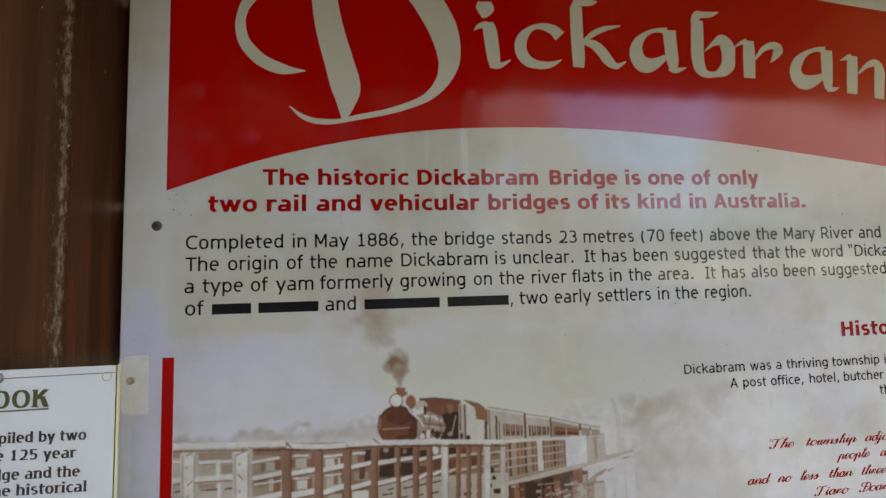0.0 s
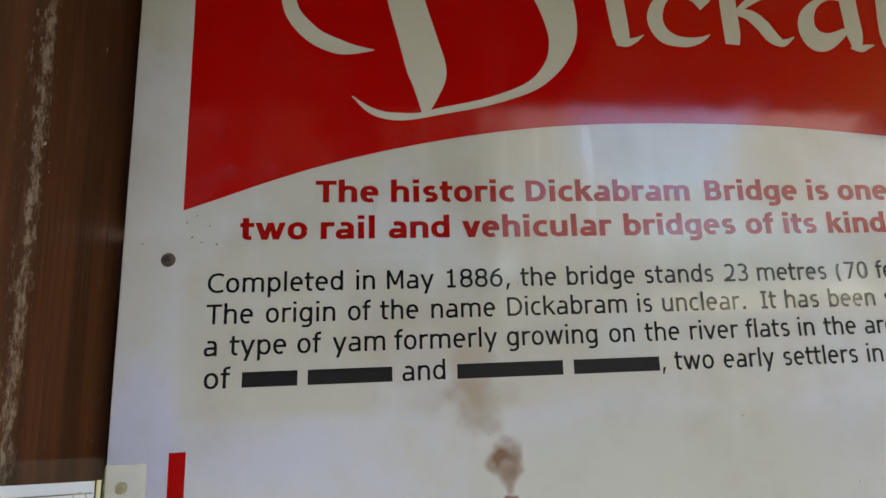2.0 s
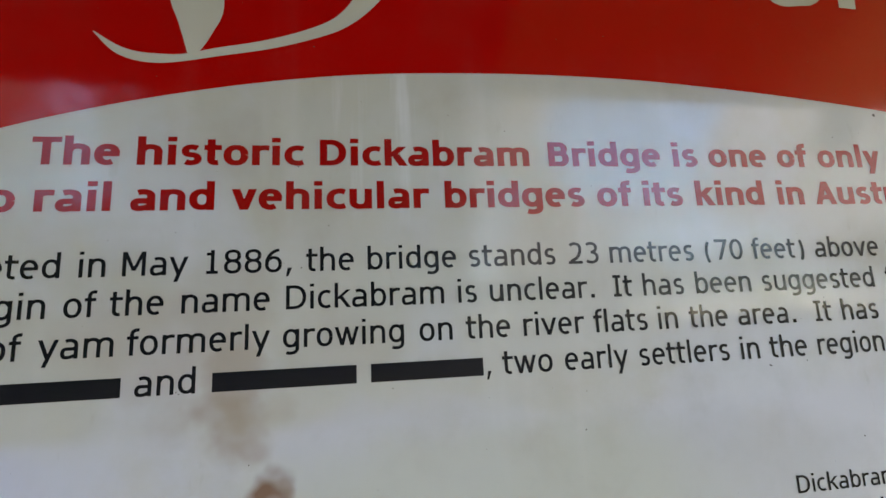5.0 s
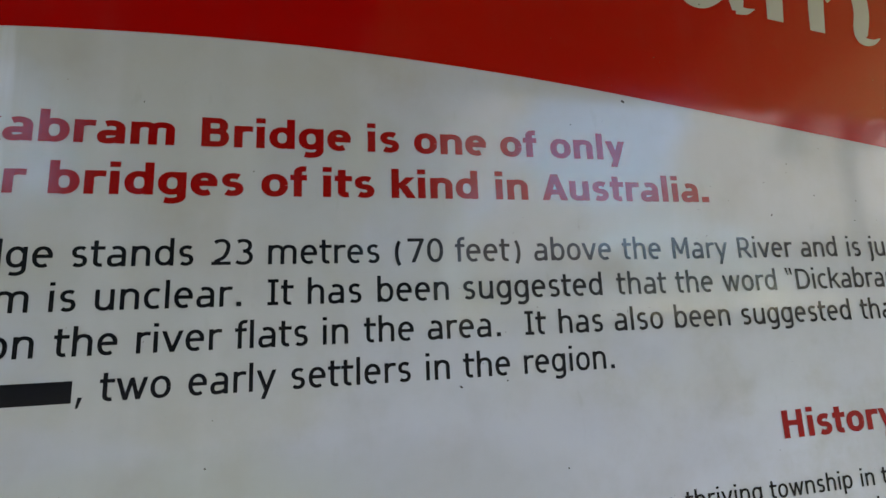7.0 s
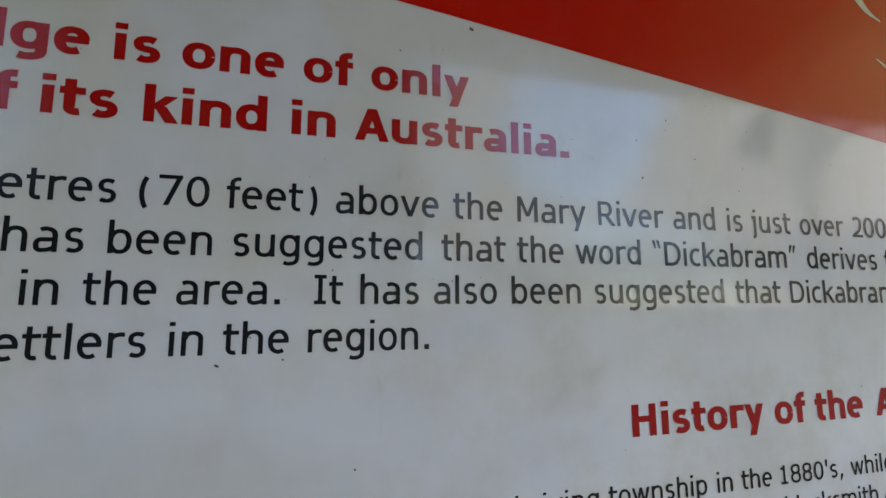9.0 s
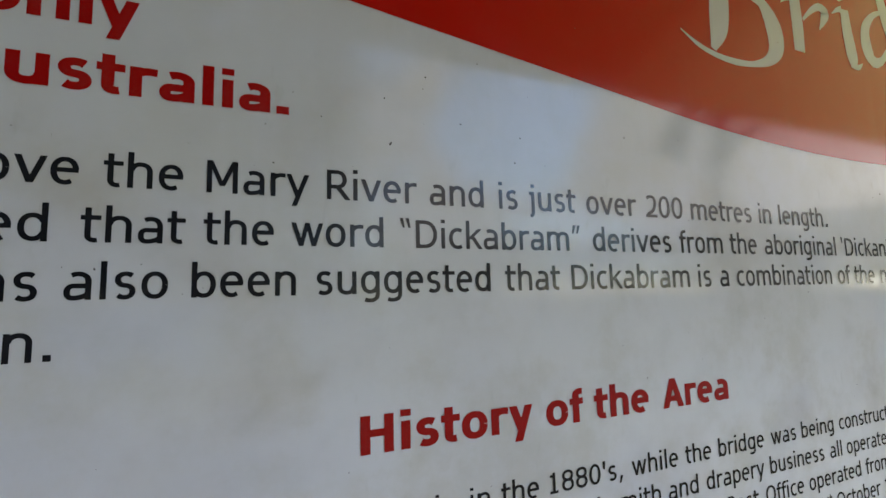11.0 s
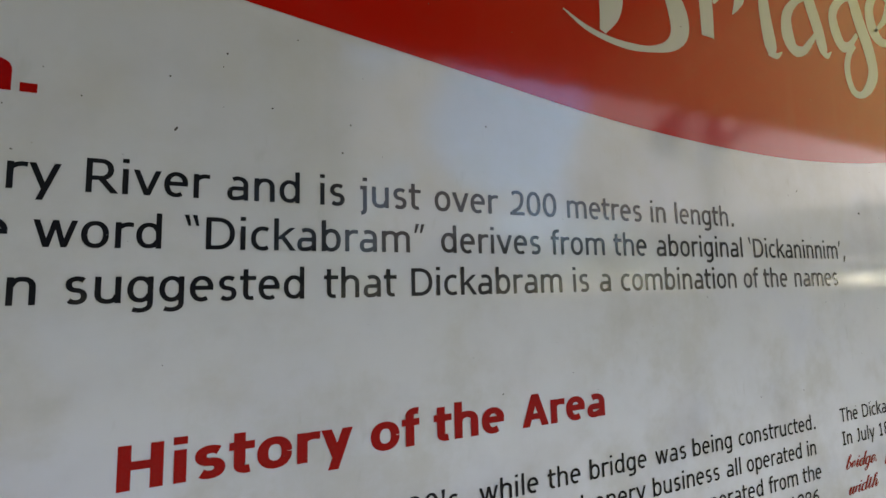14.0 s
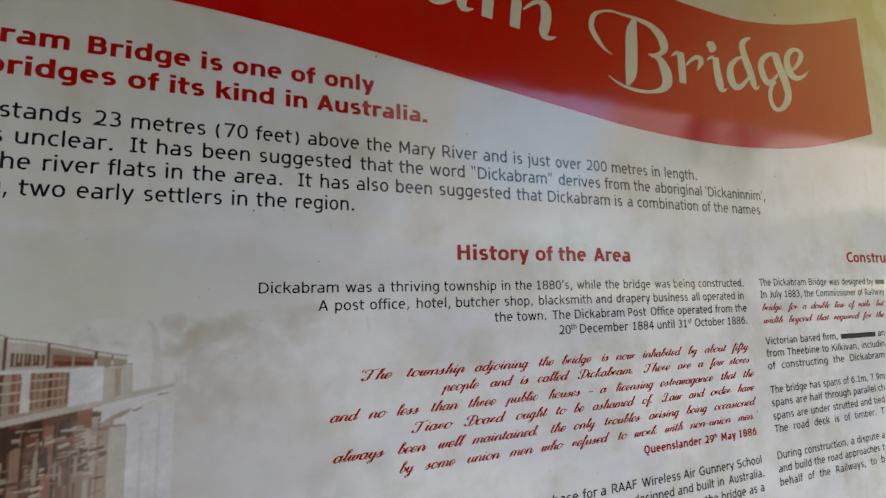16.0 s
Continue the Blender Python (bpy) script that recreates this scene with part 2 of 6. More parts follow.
def stained_timber(name, base, dark, pale, scale=9.0, worn_x=None, worn_y=None):
    """Brown-stained sawn timber with the grain upright. worn_x, worn_y: an arris along which the stain has flaked off."""
    m, n, l, p = nodes_of(name)
    grain = speckle(n, l, scale, 6.0, (5, 5, 0.25), 0.6)
    fine = speckle(n, l, 60.0, 4.0, (6, 6, 0.2), 0.65)
    c = mixed(n, l, ranged(n, l, grain, 0.35, 0.7), base, dark)
    c = mixed(n, l, ranged(n, l, fine, 0.52, 0.8, 0.0, 0.45), c, pale)
    if worn_x is not None:
        co = n.new("ShaderNodeTexCoord")
        sep = n.new("ShaderNodeSeparateXYZ")
        l.new(co.outputs["Object"], sep.inputs["Vector"])
        d = calc(n, l, "ADD", calc(n, l, "ABSOLUTE", calc(n, l, "SUBTRACT", sep.outputs["X"], worn_x)),
                 calc(n, l, "MULTIPLY", calc(n, l, "ABSOLUTE", calc(n, l, "SUBTRACT", sep.outputs["Y"], worn_y)), 2.0))
        flake = speckle(n, l, 420.0, 6.0, (1, 1, 0.30), 0.75)
        near = calc(n, l, "ADD", ranged(n, l, d, 0.001, 0.006, 0.10, 0.0), ranged(n, l, d, 0.002, 0.022, 0.17, 0.0))
        wear = ranged(n, l, calc(n, l, "ADD", flake, near), 0.66, 0.90, 0.0, 0.5)
        c = mixed(n, l, wear, c, (0.33, 0.27, 0.19))
    chip = ranged(n, l, speckle(n, l, 220.0, 2.0, (1, 1, 0.6), at=(4, 4, 4)), 0.745, 0.78, 0.0, 0.7)
    c = mixed(n, l, chip, c, (0.45, 0.38, 0.26))
    l.new(c, p.inputs["Base Color"])
    p.inputs["Roughness"].default_value = 0.75
    p.inputs["Specular IOR Level"].default_value = 0.12
    bump = n.new("ShaderNodeBump")
    bump.inputs["Strength"].default_value = 0.5
    bump.inputs["Distance"].default_value = 0.002
    l.new(fine, bump.inputs["Height"])
    l.new(bump.outputs["Normal"], p.inputs["Normal"])
    return m


def plain(name, colour, rough=0.6, metal=0.0, vary=0.25, scale=40.0, other=None):
    m, n, l, p = nodes_of(name)
    other = other or tuple(0.6 * v for v in colour)
    l.new(mixed(n, l, ranged(n, l, speckle(n, l, scale, 5.0), 0.35, 0.75, 0.0, vary), colour, other), p.inputs["Base Color"])
    p.inputs["Roughness"].default_value = rough
    p.inputs["Metallic"].default_value = metal
    return m


def clear_film(name, tint, rough=0.12):
    """Clear plastic film: a thin sheet that lets light straight through, with a glossy face."""
    m, n, l, p = nodes_of(name)
    n.remove(p)
    tr, gl, fr, mx = (n.new("ShaderNodeBsdf" + k) if k != "mix" and k != "fr" else n.new("ShaderNodeMixShader" if k == "mix" else "ShaderNodeFresnel") for k in ("Transparent", "Glossy", "fr", "mix"))
    tr.inputs["Color"].default_value = (*tint, 1)
    gl.inputs["Roughness"].default_value = rough
    fr.inputs["IOR"].default_value = 1.5
    l.new(fr.outputs["Fac"], mx.inputs["Fac"])
    l.new(tr.outputs["BSDF"], mx.inputs[1])
    l.new(gl.outputs["BSDF"], mx.inputs[2])
    l.new(mx.outputs["Shader"], n["Material Output"].inputs["Surface"])
    return m


def old_photograph():
    """The sepia print: tones from the mesh's colours, thinning out into the pale print of the sheet."""
    m, n, l, p = nodes_of("old_photograph")
    at = n.new("ShaderNodeVertexColor")
    at.layer_name = "print"
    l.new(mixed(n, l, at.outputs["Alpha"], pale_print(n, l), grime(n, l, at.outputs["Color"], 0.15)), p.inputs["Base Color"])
    laminate(p, n, l)
    return m


M_GROUND_PRINT = printed_ground()
M_PHOTO = old_photograph()
M_BANNER = ink("banner_red_ink", (0.36, 0.0015, 0.001), 0.2, (0.31, 0.002, 0.0015), 12.0)
M_LETTER = ink("banner_cream_ink", (0.45, 0.425, 0.35), much=0.5)
M_RED = ink("red_ink", (0.27, 0.002, 0.002), much=0.03)
M_BLACK = ink("black_ink", (0.007, 0.007, 0.010), much=0.04)
M_WINE = ink("wine_red_ink", (0.26, 0.011, 0.003), much=0.03)
M_BAR = ink("red_bar_ink", (0.34, 0.003, 0.002))
M_POST = stained_timber("post_stain", (0.102, 0.035, 0.013), (0.048, 0.017, 0.007), (0.12, 0.05, 0.026), worn_x=-0.0365, worn_y=-0.0445)
M_BOARDS = stained_timber("board_stain", (0.05, 0.026, 0.016), (0.03, 0.014, 0.008), (0.08, 0.045, 0.03))
def fibreglass(name, colour, old):
    """Yellowed translucent roof sheeting; passes more sun along x, graded to set the board's yellow glow."""
    m, n, l, p = nodes_of(name)
    tl, mx = n.new("ShaderNodeBsdfTranslucent"), n.new("ShaderNodeMixShader")
    co, sep = n.new("ShaderNodeTexCoord"), n.new("ShaderNodeSeparateXYZ")
    l.new(co.outputs["Object"], sep.inputs["Vector"])
    x = calc(n, l, "ADD", sep.outputs["X"], calc(n, l, "MULTIPLY", calc(n, l, "SUBTRACT", speckle(n, l, 4.0, 5.0), 0.5), 0.5))
    # translucency ramp along x that sets how much yellow mirrors in the board
    glow_ramp = ranged(n, l, x, 0.68, 1.55)
    l.new(mixed(n, l, glow_ramp, old, colour), tl.inputs["Color"])
    p.inputs["Base Color"].default_value = (0.09, 0.075, 0.04, 1.0)
    p.inputs["Roughness"].default_value = 0.5
    l.new(calc(n, l, "MULTIPLY_ADD", glow_ramp, 0.42), mx.inputs["Fac"])
    mx.inputs["Fac"].links[0].from_node.inputs[2].default_value = 0.07
    l.new(p.outputs["BSDF"], mx.inputs[1])
    l.new(tl.outputs["BSDF"], mx.inputs[2])
    l.new(mx.outputs["Shader"], n["Material Output"].inputs["Surface"])
    return m


M_FIBRE = fibreglass("yellowed_fibreglass", (0.80, 0.72, 0.25), (0.78, 0.48, 0.10))
M_STEEL = plain("roof_steel", (0.07, 0.06, 0.05), 0.6, 0.0, vary=0.6, scale=5.0)
M_SOFFIT = plain("frame_timber", (0.10, 0.06, 0.04), 0.7, vary=0.5, scale=12.0)
M_SCREW = plain("screw_zinc", (0.085, 0.062, 0.045), 0.6, 0.3, vary=0.8, scale=300.0, other=(0.03, 0.02, 0.012))
M_SLOT = plain("screw_recess", (0.02, 0.017, 0.014), 0.8)
M_PAPER = plain("notice_paper", (0.95, 0.95, 0.99), 0.6, vary=0.06, scale=25.0)
M_NOTICE_INK = plain("notice_ink", (0.035, 0.025, 0.03), 0.5)
M_NOTICE_OLIVE = plain("notice_heading_ink", (0.13, 0.12, 0.03), 0.5)
M_FILM = clear_film("pouch_film", (0.985, 0.98, 0.95))
def hazy_film(name, colour, haze):
    """Clear film gone milky: mostly see-through, with some light scattered back."""
    m, n, l, p = nodes_of(name)
    p.inputs["Base Color"].default_value = (*colour, 1)
    p.inputs["Roughness"].default_value = 0.2
    tr, mx = n.new("ShaderNodeBsdfTransparent"), n.new("ShaderNodeMixShader")
    l.new(ranged(n, l, speckle(n, l, 90.0, 4.0), 0.2, 0.8, haze * 0.7, haze * 1.3), mx.inputs["Fac"])
    l.new(tr.outputs["BSDF"], mx.inputs[1])
    l.new(p.outputs["BSDF"], mx.inputs[2])
    l.new(mx.outputs["Shader"], n["Material Output"].inputs["Surface"])
    return m


M_TAB = hazy_film("pouch_tab_film", (0.60, 0.555, 0.33), 0.32)
M_MARGIN = hazy_film("pouch_margin_film", (0.40, 0.37, 0.27), 0.24)
M_FILM_EDGE = plain("pouch_edge", (0.62, 0.56, 0.33), 0.25, vary=0.3, scale=80.0)
M_PIN = plain("pin_steel", (0.25, 0.22, 0.2), 0.35, 0.9)
M_SPECK = plain("fly_dirt", (0.05, 0.04, 0.03), 0.8)
M_GRASS = plain("dry_grass", (0.110, 0.100, 0.062), 0.9, vary=0.8, scale=0.8, other=(0.155, 0.135, 0.088))
M_BARK = plain("bark", (0.16, 0.13, 0.10), 0.9, vary=0.6, scale=6.0)
M_LEAF = plain("leaf", (0.07, 0.10, 0.035), 0.6, vary=0.7, scale=0.7, other=(0.10, 0.12, 0.05))
M_LEAF.node_tree.nodes["Principled BSDF"].inputs["Roughness"].default_value = 0.55

# ---- builders ----
def link_mesh(name, verts, faces, material, parent=None, label=""):
    me = bpy.data.meshes.new(name)
    me.from_pydata([tuple(v) for v in verts], [], faces)
    me.materials.append(material)
    ob = new(name, me)
    if parent is not None:
        ob.parent = parent
    return tagged(ob, label) if label else ob


def part(name, bm, material, parent=None, label="", smooth=False):
    me = bpy.data.meshes.new(name)
    bm.to_mesh(me)
    bm.free()
    me.materials.append(material)
    for f in me.polygons:
        f.use_smooth = smooth
    ob = new(name, me)
    if parent is not None:
        ob.parent = parent
    return tagged(ob, label) if label else ob


def thing(name, label, category, group="", kind=""):
    return tagged(new(name), label, category, group, kind)


def box(bm, x0, y0, z0, x1, y1, z1, bevel=0.0, segments=2):
    made = bmesh.ops.create_cube(bm, size=1.0, matrix=Matrix.LocRotScale(((x0 + x1) / 2, (y0 + y1) / 2, (z0 + z1) / 2), None, (x1 - x0, y1 - y0, z1 - z0)))
    if bevel:
        edges = {e for v in made["verts"] for e in v.link_edges}
        bmesh.ops.bevel(bm, geom=list(edges), offset=bevel, segments=segments, affect="EDGES", profile=0.5)
    return bm


# Board coordinates: millimetres across and up from the left screw, which sits 1.5 m over the ground.
def on_board(x, z, lift):
    return (x / 1000.0, -lift / 1000.0, 1.5 + z / 1000.0)


def smooth_line(points, steps=7):
    """A curve through a few points of any dimension."""
    p = [np.array(q, float) for q in points]
    p = [2 * p[0] - p[1]] + p + [2 * p[-1] - p[-2]]
    out = []
    for a, b, c, d in zip(p, p[1:], p[2:], p[3:]):
        for i in range(steps):
            t = i / steps
            out.append(0.5 * (2 * b + (c - a) * t + (2 * a - 5 * b + 4 * c - d) * t * t + (3 * b - a - 3 * c + d) * t ** 3))
    out.append(p[-2])
    return np.array(out)


def flat(name, outlines, lift, material, parent, label="", step=0.02):
    """A printed flat shape: polygons given in board millimetres."""
    verts, faces = [], []
    for i, o in enumerate(outlines):
        first = len(verts)
        verts += [on_board(x, z, lift + step * i) for x, z in o]
        area = sum(a[0] * b[1] - b[0] * a[1] for a, b in zip(o, list(o[1:]) + [o[0]]))
        ids = list(range(first, len(verts)))
        faces.append(ids if area > 0 else ids[::-1])
    return link_mesh(name, verts, faces, material, parent, label)


def bar(x0, z0, x1, z1, w0, w1=None):
    """A straight printed stroke, as an outline."""
    w1 = w0 if w1 is None else w1
    d = np.array((x1 - x0, z1 - z0), float)
    nrm = np.array((-d[1], d[0])) / np.linalg.norm(d) / 2
    a, b = np.array((x0, z0)), np.array((x1, z1))
    return [tuple(a - nrm * w0), tuple(b - nrm * w1), tuple(b + nrm * w1), tuple(a + nrm * w0)]


def disc(cx, cz, rx, rz=None, count=28):
    rz = rx if rz is None else rz
    return [(cx + rx * math.cos(2 * math.pi * i / count), cz + rz * math.sin(2 * math.pi * i / count)) for i in range(count)]


def pen_stroke(points, lift):
    """A ribbon along a curve of (x, z, width): one stroke of a broad pen."""
    c = smooth_line(points)
    d = np.gradient(c[:, :2], axis=0)
    d /= np.linalg.norm(d, axis=1, keepdims=True)
    nrm = np.stack([-d[:, 1], d[:, 0]], -1)
    wide = np.maximum(c[:, 2:3], 0.3) / 2
    a, b = c[:, :2] + nrm * wide, c[:, :2] - nrm * wide
    verts = [on_board(*q, lift) for q in a] + [on_board(*q, lift) for q in b]
    k = len(c)
    return verts, [(i, k + i, k + i + 1, i + 1) for i in range(k - 1)]


def pen_letter(strokes, parent, lift=0.30, dx=0.0):
    verts, faces = [], []
    for i, s in enumerate(strokes):
        v, f = pen_stroke([(x + dx, z, w) for x, z, w in s], lift + 0.03 * i)
        faces += [tuple(j + len(verts) for j in q) for q in f]
        verts += v
    return link_mesh("letter", verts, faces, M_LETTER, parent)


# Lettering: each character is drawn with pen strokes on the advances of a humanist sans (thousandths of the type size).
REGULAR = dict(zip("abcdefghijklmnopqrstuvwxyz", (601, 623, 521, 623, 596, 352, 623, 633, 274, 344, 592, 274, 973, 633, 607, 623, 623, 427, 521, 394, 633, 592, 818, 592, 592, 525)))
REGULAR |= dict(zip("ABCDEFGHIJKLMNOPQRSTUVWXYZ", (684, 686, 698, 771, 632, 575, 775, 751, 421, 455, 693, 557, 843, 748, 787, 603, 787, 695, 684, 616, 732, 684, 989, 685, 615, 685)))
REGULAR |= {d: 636 for d in "0123456789"} | {" ": 352, ".": 364, ",": 364, "(": 454, ")": 454, "'": 269, '"': 459, "-": 454, "\u2018": 269, "\u2019": 269, "\u201c": 459, "\u201d": 459}
HEAVY = dict(zip("abcdefghijklmnopqrstuvwxyz", (668, 699, 588, 699, 664, 422, 699, 712, 342, 403, 671, 342, 1058, 712, 687, 699, 699, 497, 593, 455, 712, 650, 979, 669, 651, 597)))
HEAVY = {k: v * 1.13 for k, v in REGULAR.items()} | HEAVY | {"A": 776, "B": 762, "C": 724, "D": 830, "H": 837, "T": 682, "M": 948, "Q": 850, " ": 342, ".": 361}
X_HIGH, CAP, ASCENT, DESCENT = 0.548, 0.727, 0.765, -0.207


def arc(cx, cy, rx, ry, a0, a1, steps=12, p=2.18):
    """Points of a slightly squared ellipse from angle a0 to a1, in degrees."""
    out = []
    for i in range(steps + 1):
        a = radians(a0 + (a1 - a0) * i / steps)
        c, d = math.cos(a), math.sin(a)
        out.append((cx + rx * math.copysign(abs(c) ** (2 / p), c), cy + ry * math.copysign(abs(d) ** (2 / p), d)))
    return out


class Pen:
    """Draws one character: strokes are s wide where they run upright and h wide where they run level."""

    def __init__(self, s, h, serif=0.0):
        self.s, self.h, self.serif, self.pieces = s, h, serif, []

    def line(self, *runs, s=None, h=None):
        """A ribbon along the joined runs of points."""
        pts = [q for run in runs for q in (run if isinstance(run, list) else [run])]
        c = np.array([q for i, q in enumerate(pts) if i == 0 or math.dist(q, pts[i - 1]) > 1e-4])
        d = np.gradient(c, axis=0)
        d /= np.linalg.norm(d, axis=1, keepdims=True)
        nrm = np.stack([-d[:, 1], d[:, 0]], -1)
        wide = 0.5 * np.hypot(nrm[:, 0] * (s or self.s), nrm[:, 1] * (h or self.h))[:, None]
        a, b = c + nrm * wide, c - nrm * wide
        self.pieces.append([[tuple(b[i]), tuple(b[i + 1]), tuple(a[i + 1]), tuple(a[i])] for i in range(len(c) - 1)])

    def poly(self, *pts):
        self.pieces.append([list(pts)])

    def block(self, x0, y0, x1, y1):
        self.poly((x0, y0), (x1, y0), (x1, y1), (x0, y1))

    def stem(self, x, y0, y1, foot=True, head=True):
        self.block(x - self.s / 2, y0, x + self.s / 2, y1)
        e = self.serif
        if e and foot:
            self.block(x - self.s / 2 - e, y0, x + self.s / 2 + e, y0 + 0.055)
        if e and head:
            self.block(x - self.s / 2 - e, y1 - 0.055, x + self.s / 2, y1)

    def level(self, x0, x1, y):
        self.block(x0, y - self.h / 2, x1, y + self.h / 2)

    def slope(self, x0, y0, x1, y1, k=1.06):
        """A diagonal, cut level at both ends."""
        w = self.s * k / 2
        a, b = ((x0, y0), (x1, y1)) if y0 < y1 else ((x1, y1), (x0, y0))
        self.poly((a[0] - w, a[1]), (a[0] + w, a[1]), (b[0] + w, b[1]), (b[0] - w, b[1]))


def draw_low(g, ch, adv, s, h):
    """Small letters."""
    bear = 0.053 if s < 0.12 else 0.038
    l, r = bear + 0.018 + s / 2, adv - bear - 0.018 - s / 2           # centres of upright stems
    lo, ro = bear - 0.008 + s / 2, adv - bear + 0.008 - s / 2         # centres of round sides
    top, low, mid = X_HIGH + 0.010 - h / 2, h / 2 - 0.010, X_HIGH / 2
    ry = (top - low) / 2
    if ch == "o":
        g.line(arc((lo + ro) / 2, mid, (ro - lo) / 2, ry, 0, 360, 26))
    elif ch == "c":
        g.line(arc((lo + adv - 0.02) / 2 + s * 0.2, mid, (adv - lo) / 2 + s * 0.1, ry, 58, 302, 20))
    elif ch == "e":
        yb = 0.292
        g.line(arc((lo + ro) / 2, mid, (ro - lo) / 2, ry, 6, 304, 24))
        g.level(lo, ro + s * 0.42, yb)
    elif ch == "a":
        ra = r
        g.stem(ra, 0, X_HIGH - 0.17, head=False)
        g.line(arc((l + ra) / 2 - 0.01, X_HIGH - 0.19, (ra - l) / 2 + 0.01, 0.20 - h / 2, 0, 128, 12))
        yb = 0.322 - h / 2
        g.line((ra, yb), arc(lo + 0.105, (yb + low) / 2, 0.105, (yb - low) / 2, 90, 270, 12), arc(lo + 0.105, low + 0.2, ra - lo - 0.06, 0.2, 278, 318, 4))
    elif ch in "bp":
        g.stem(l, 0 if ch == "b" else DESCENT, ASCENT if ch == "b" else X_HIGH, foot=ch == "p")
        g.line(arc((l + ro) / 2, mid, (ro - l) / 2, ry, -152, 152, 24))
    elif ch in "dqg":
        if ch == "g":
            g.stem(r, -0.02, X_HIGH, foot=False, head=False)
            g.line((r, 0.0), arc((lo + r) / 2 - 0.01, -0.02, (r - lo) / 2 + 0.01, -DESCENT - 0.02 - h / 2, 0, -128, 12))
        else:
            g.stem(r, 0 if ch == "d" else DESCENT, ASCENT if ch == "d" else X_HIGH)
        g.line(arc((lo + r) / 2, mid + 0.006, (r - lo) / 2, ry - 0.006, 28, 332, 24))
    elif ch == "f":
        x = 0.10 + s / 2
        g.stem(x, 0, ASCENT - 0.15, head=False)
        g.line(arc(x + 0.15, ASCENT - 0.16, 0.15, 0.165 - h / 2, 180, 72, 9))
        g.level(0.018, adv - 0.006, X_HIGH - h / 2)
    elif ch in "hnr":
        g.stem(l, 0, ASCENT if ch == "h" else X_HIGH)
        if ch == "r":
            g.line(arc(l + 0.23, X_HIGH - 0.19, 0.23, 0.195 - h / 2, 172, 96, 8), (adv - 0.004, X_HIGH - h * 0.5 - 0.004))
        else:
            g.line(arc((l + r) / 2 + 0.01, X_HIGH - 0.195, (r - l) / 2 - 0.01, 0.205 - h / 2, 172, 0, 14), (r, X_HIGH - 0.21))
            g.stem(r, 0, X_HIGH - 0.20, head=False)
    elif ch == "m":
        m = adv / 2
        g.stem(l, 0, X_HIGH)
        for a, b in ((l, m), (m, r)):
            g.line(arc((a + b) / 2 + 0.008, X_HIGH - 0.17, (b - a) / 2 - 0.008, 0.18 - h / 2, 172, 0, 14), (b, X_HIGH - 0.19))
            g.stem(b, 0, X_HIGH - 0.18, head=False)
    elif ch == "u":
        g.stem(r, 0, X_HIGH)
        g.stem(l, 0.20, X_HIGH, foot=False)
        g.line((l, 0.21), arc((l + r) / 2 - 0.01, 0.195, (r - l) / 2 - 0.01, 0.205 - h / 2, 180, 352, 14))
    elif ch in "ij":
        x = adv / 2 if ch == "i" else adv - bear - 0.02 - s / 2
        if ch == "i":
            g.stem(x, 0, X_HIGH)
        else:
            g.stem(x, -0.05, X_HIGH, foot=False, head=False)
            g.line((x, -0.04), arc(x - 0.13, -0.05, 0.13, -DESCENT - 0.05 - h / 2, 0, -82, 8))
            g.level(x - 0.135, x, X_HIGH - h / 2)
        tall = 0.094 if s < 0.12 else 0.13
        g.block(x - s * 0.56, ASCENT - tall, x + s * 0.56, ASCENT)
    elif ch == "l":
        g.stem(adv / 2, 0, ASCENT)
    elif ch == "k":
        g.stem(l, 0, ASCENT)
        g.slope(l + s * 0.35, 0.262, adv - s * 0.62, X_HIGH, 1.2)
        g.slope(l + s * 0.5 + 0.09, 0.33, adv - s * 0.50, 0, 1.2)
    elif ch == "s":
        a, b, ym = lo + 0.01, ro - 0.005, 0.276
        cx = (a + b) / 2
        g.line(arc(cx + 0.012, (top + ym) / 2, (b - a) / 2, (top - ym) / 2, 40, 252, 14, 2.2), arc(cx - 0.008, (ym + low) / 2, (b - a) / 2, (ym - low) / 2, 72, -142, 14, 2.2))
    elif ch == "t":
        x = 0.088 + s / 2
        g.stem(x, 0.15, X_HIGH + 0.155, foot=False, head=False)
        g.line((x, 0.16), arc(x + 0.125, 0.15, 0.125, 0.155 - h / 2, 180, 292, 9))
        g.level(0.012, adv - 0.01, X_HIGH - h / 2)
    elif ch in "vwy":
        a, b = 0.012 + s * 0.53, adv - 0.012 - s * 0.53
        if ch == "w":
            q, m = (b - a) * 0.27 + a, (a + b) / 2
            g.slope(a, X_HIGH, q, 0, 0.98), g.slope(q, 0, m, X_HIGH, 0.92), g.slope(m, X_HIGH, 2 * m - q, 0, 0.92), g.slope(2 * m - q, 0, b, X_HIGH, 0.98)
        elif ch == "v":
            g.slope(a, X_HIGH, adv / 2, 0), g.slope(b, X_HIGH, adv / 2, 0)
        else:
            foot = adv / 2 - (b - adv / 2) * -DESCENT / X_HIGH
            g.slope(a, X_HIGH, adv / 2 + 0.004, 0.02), g.slope(b, X_HIGH, foot, DESCENT)
    elif ch == "x":
        a, b = 0.02 + s * 0.58, adv - 0.02 - s * 0.58
        g.slope(a, X_HIGH, b, 0, 1.2), g.slope(b, X_HIGH, a, 0, 1.2)
    elif ch == "z":
        g.level(0.04, adv - 0.035, X_HIGH - h / 2), g.level(0.035, adv - 0.03, h / 2), g.slope(0.035 + s * 0.7, h * 0.8, adv - 0.035 - s * 0.7, X_HIGH - h * 0.8, 1.4)


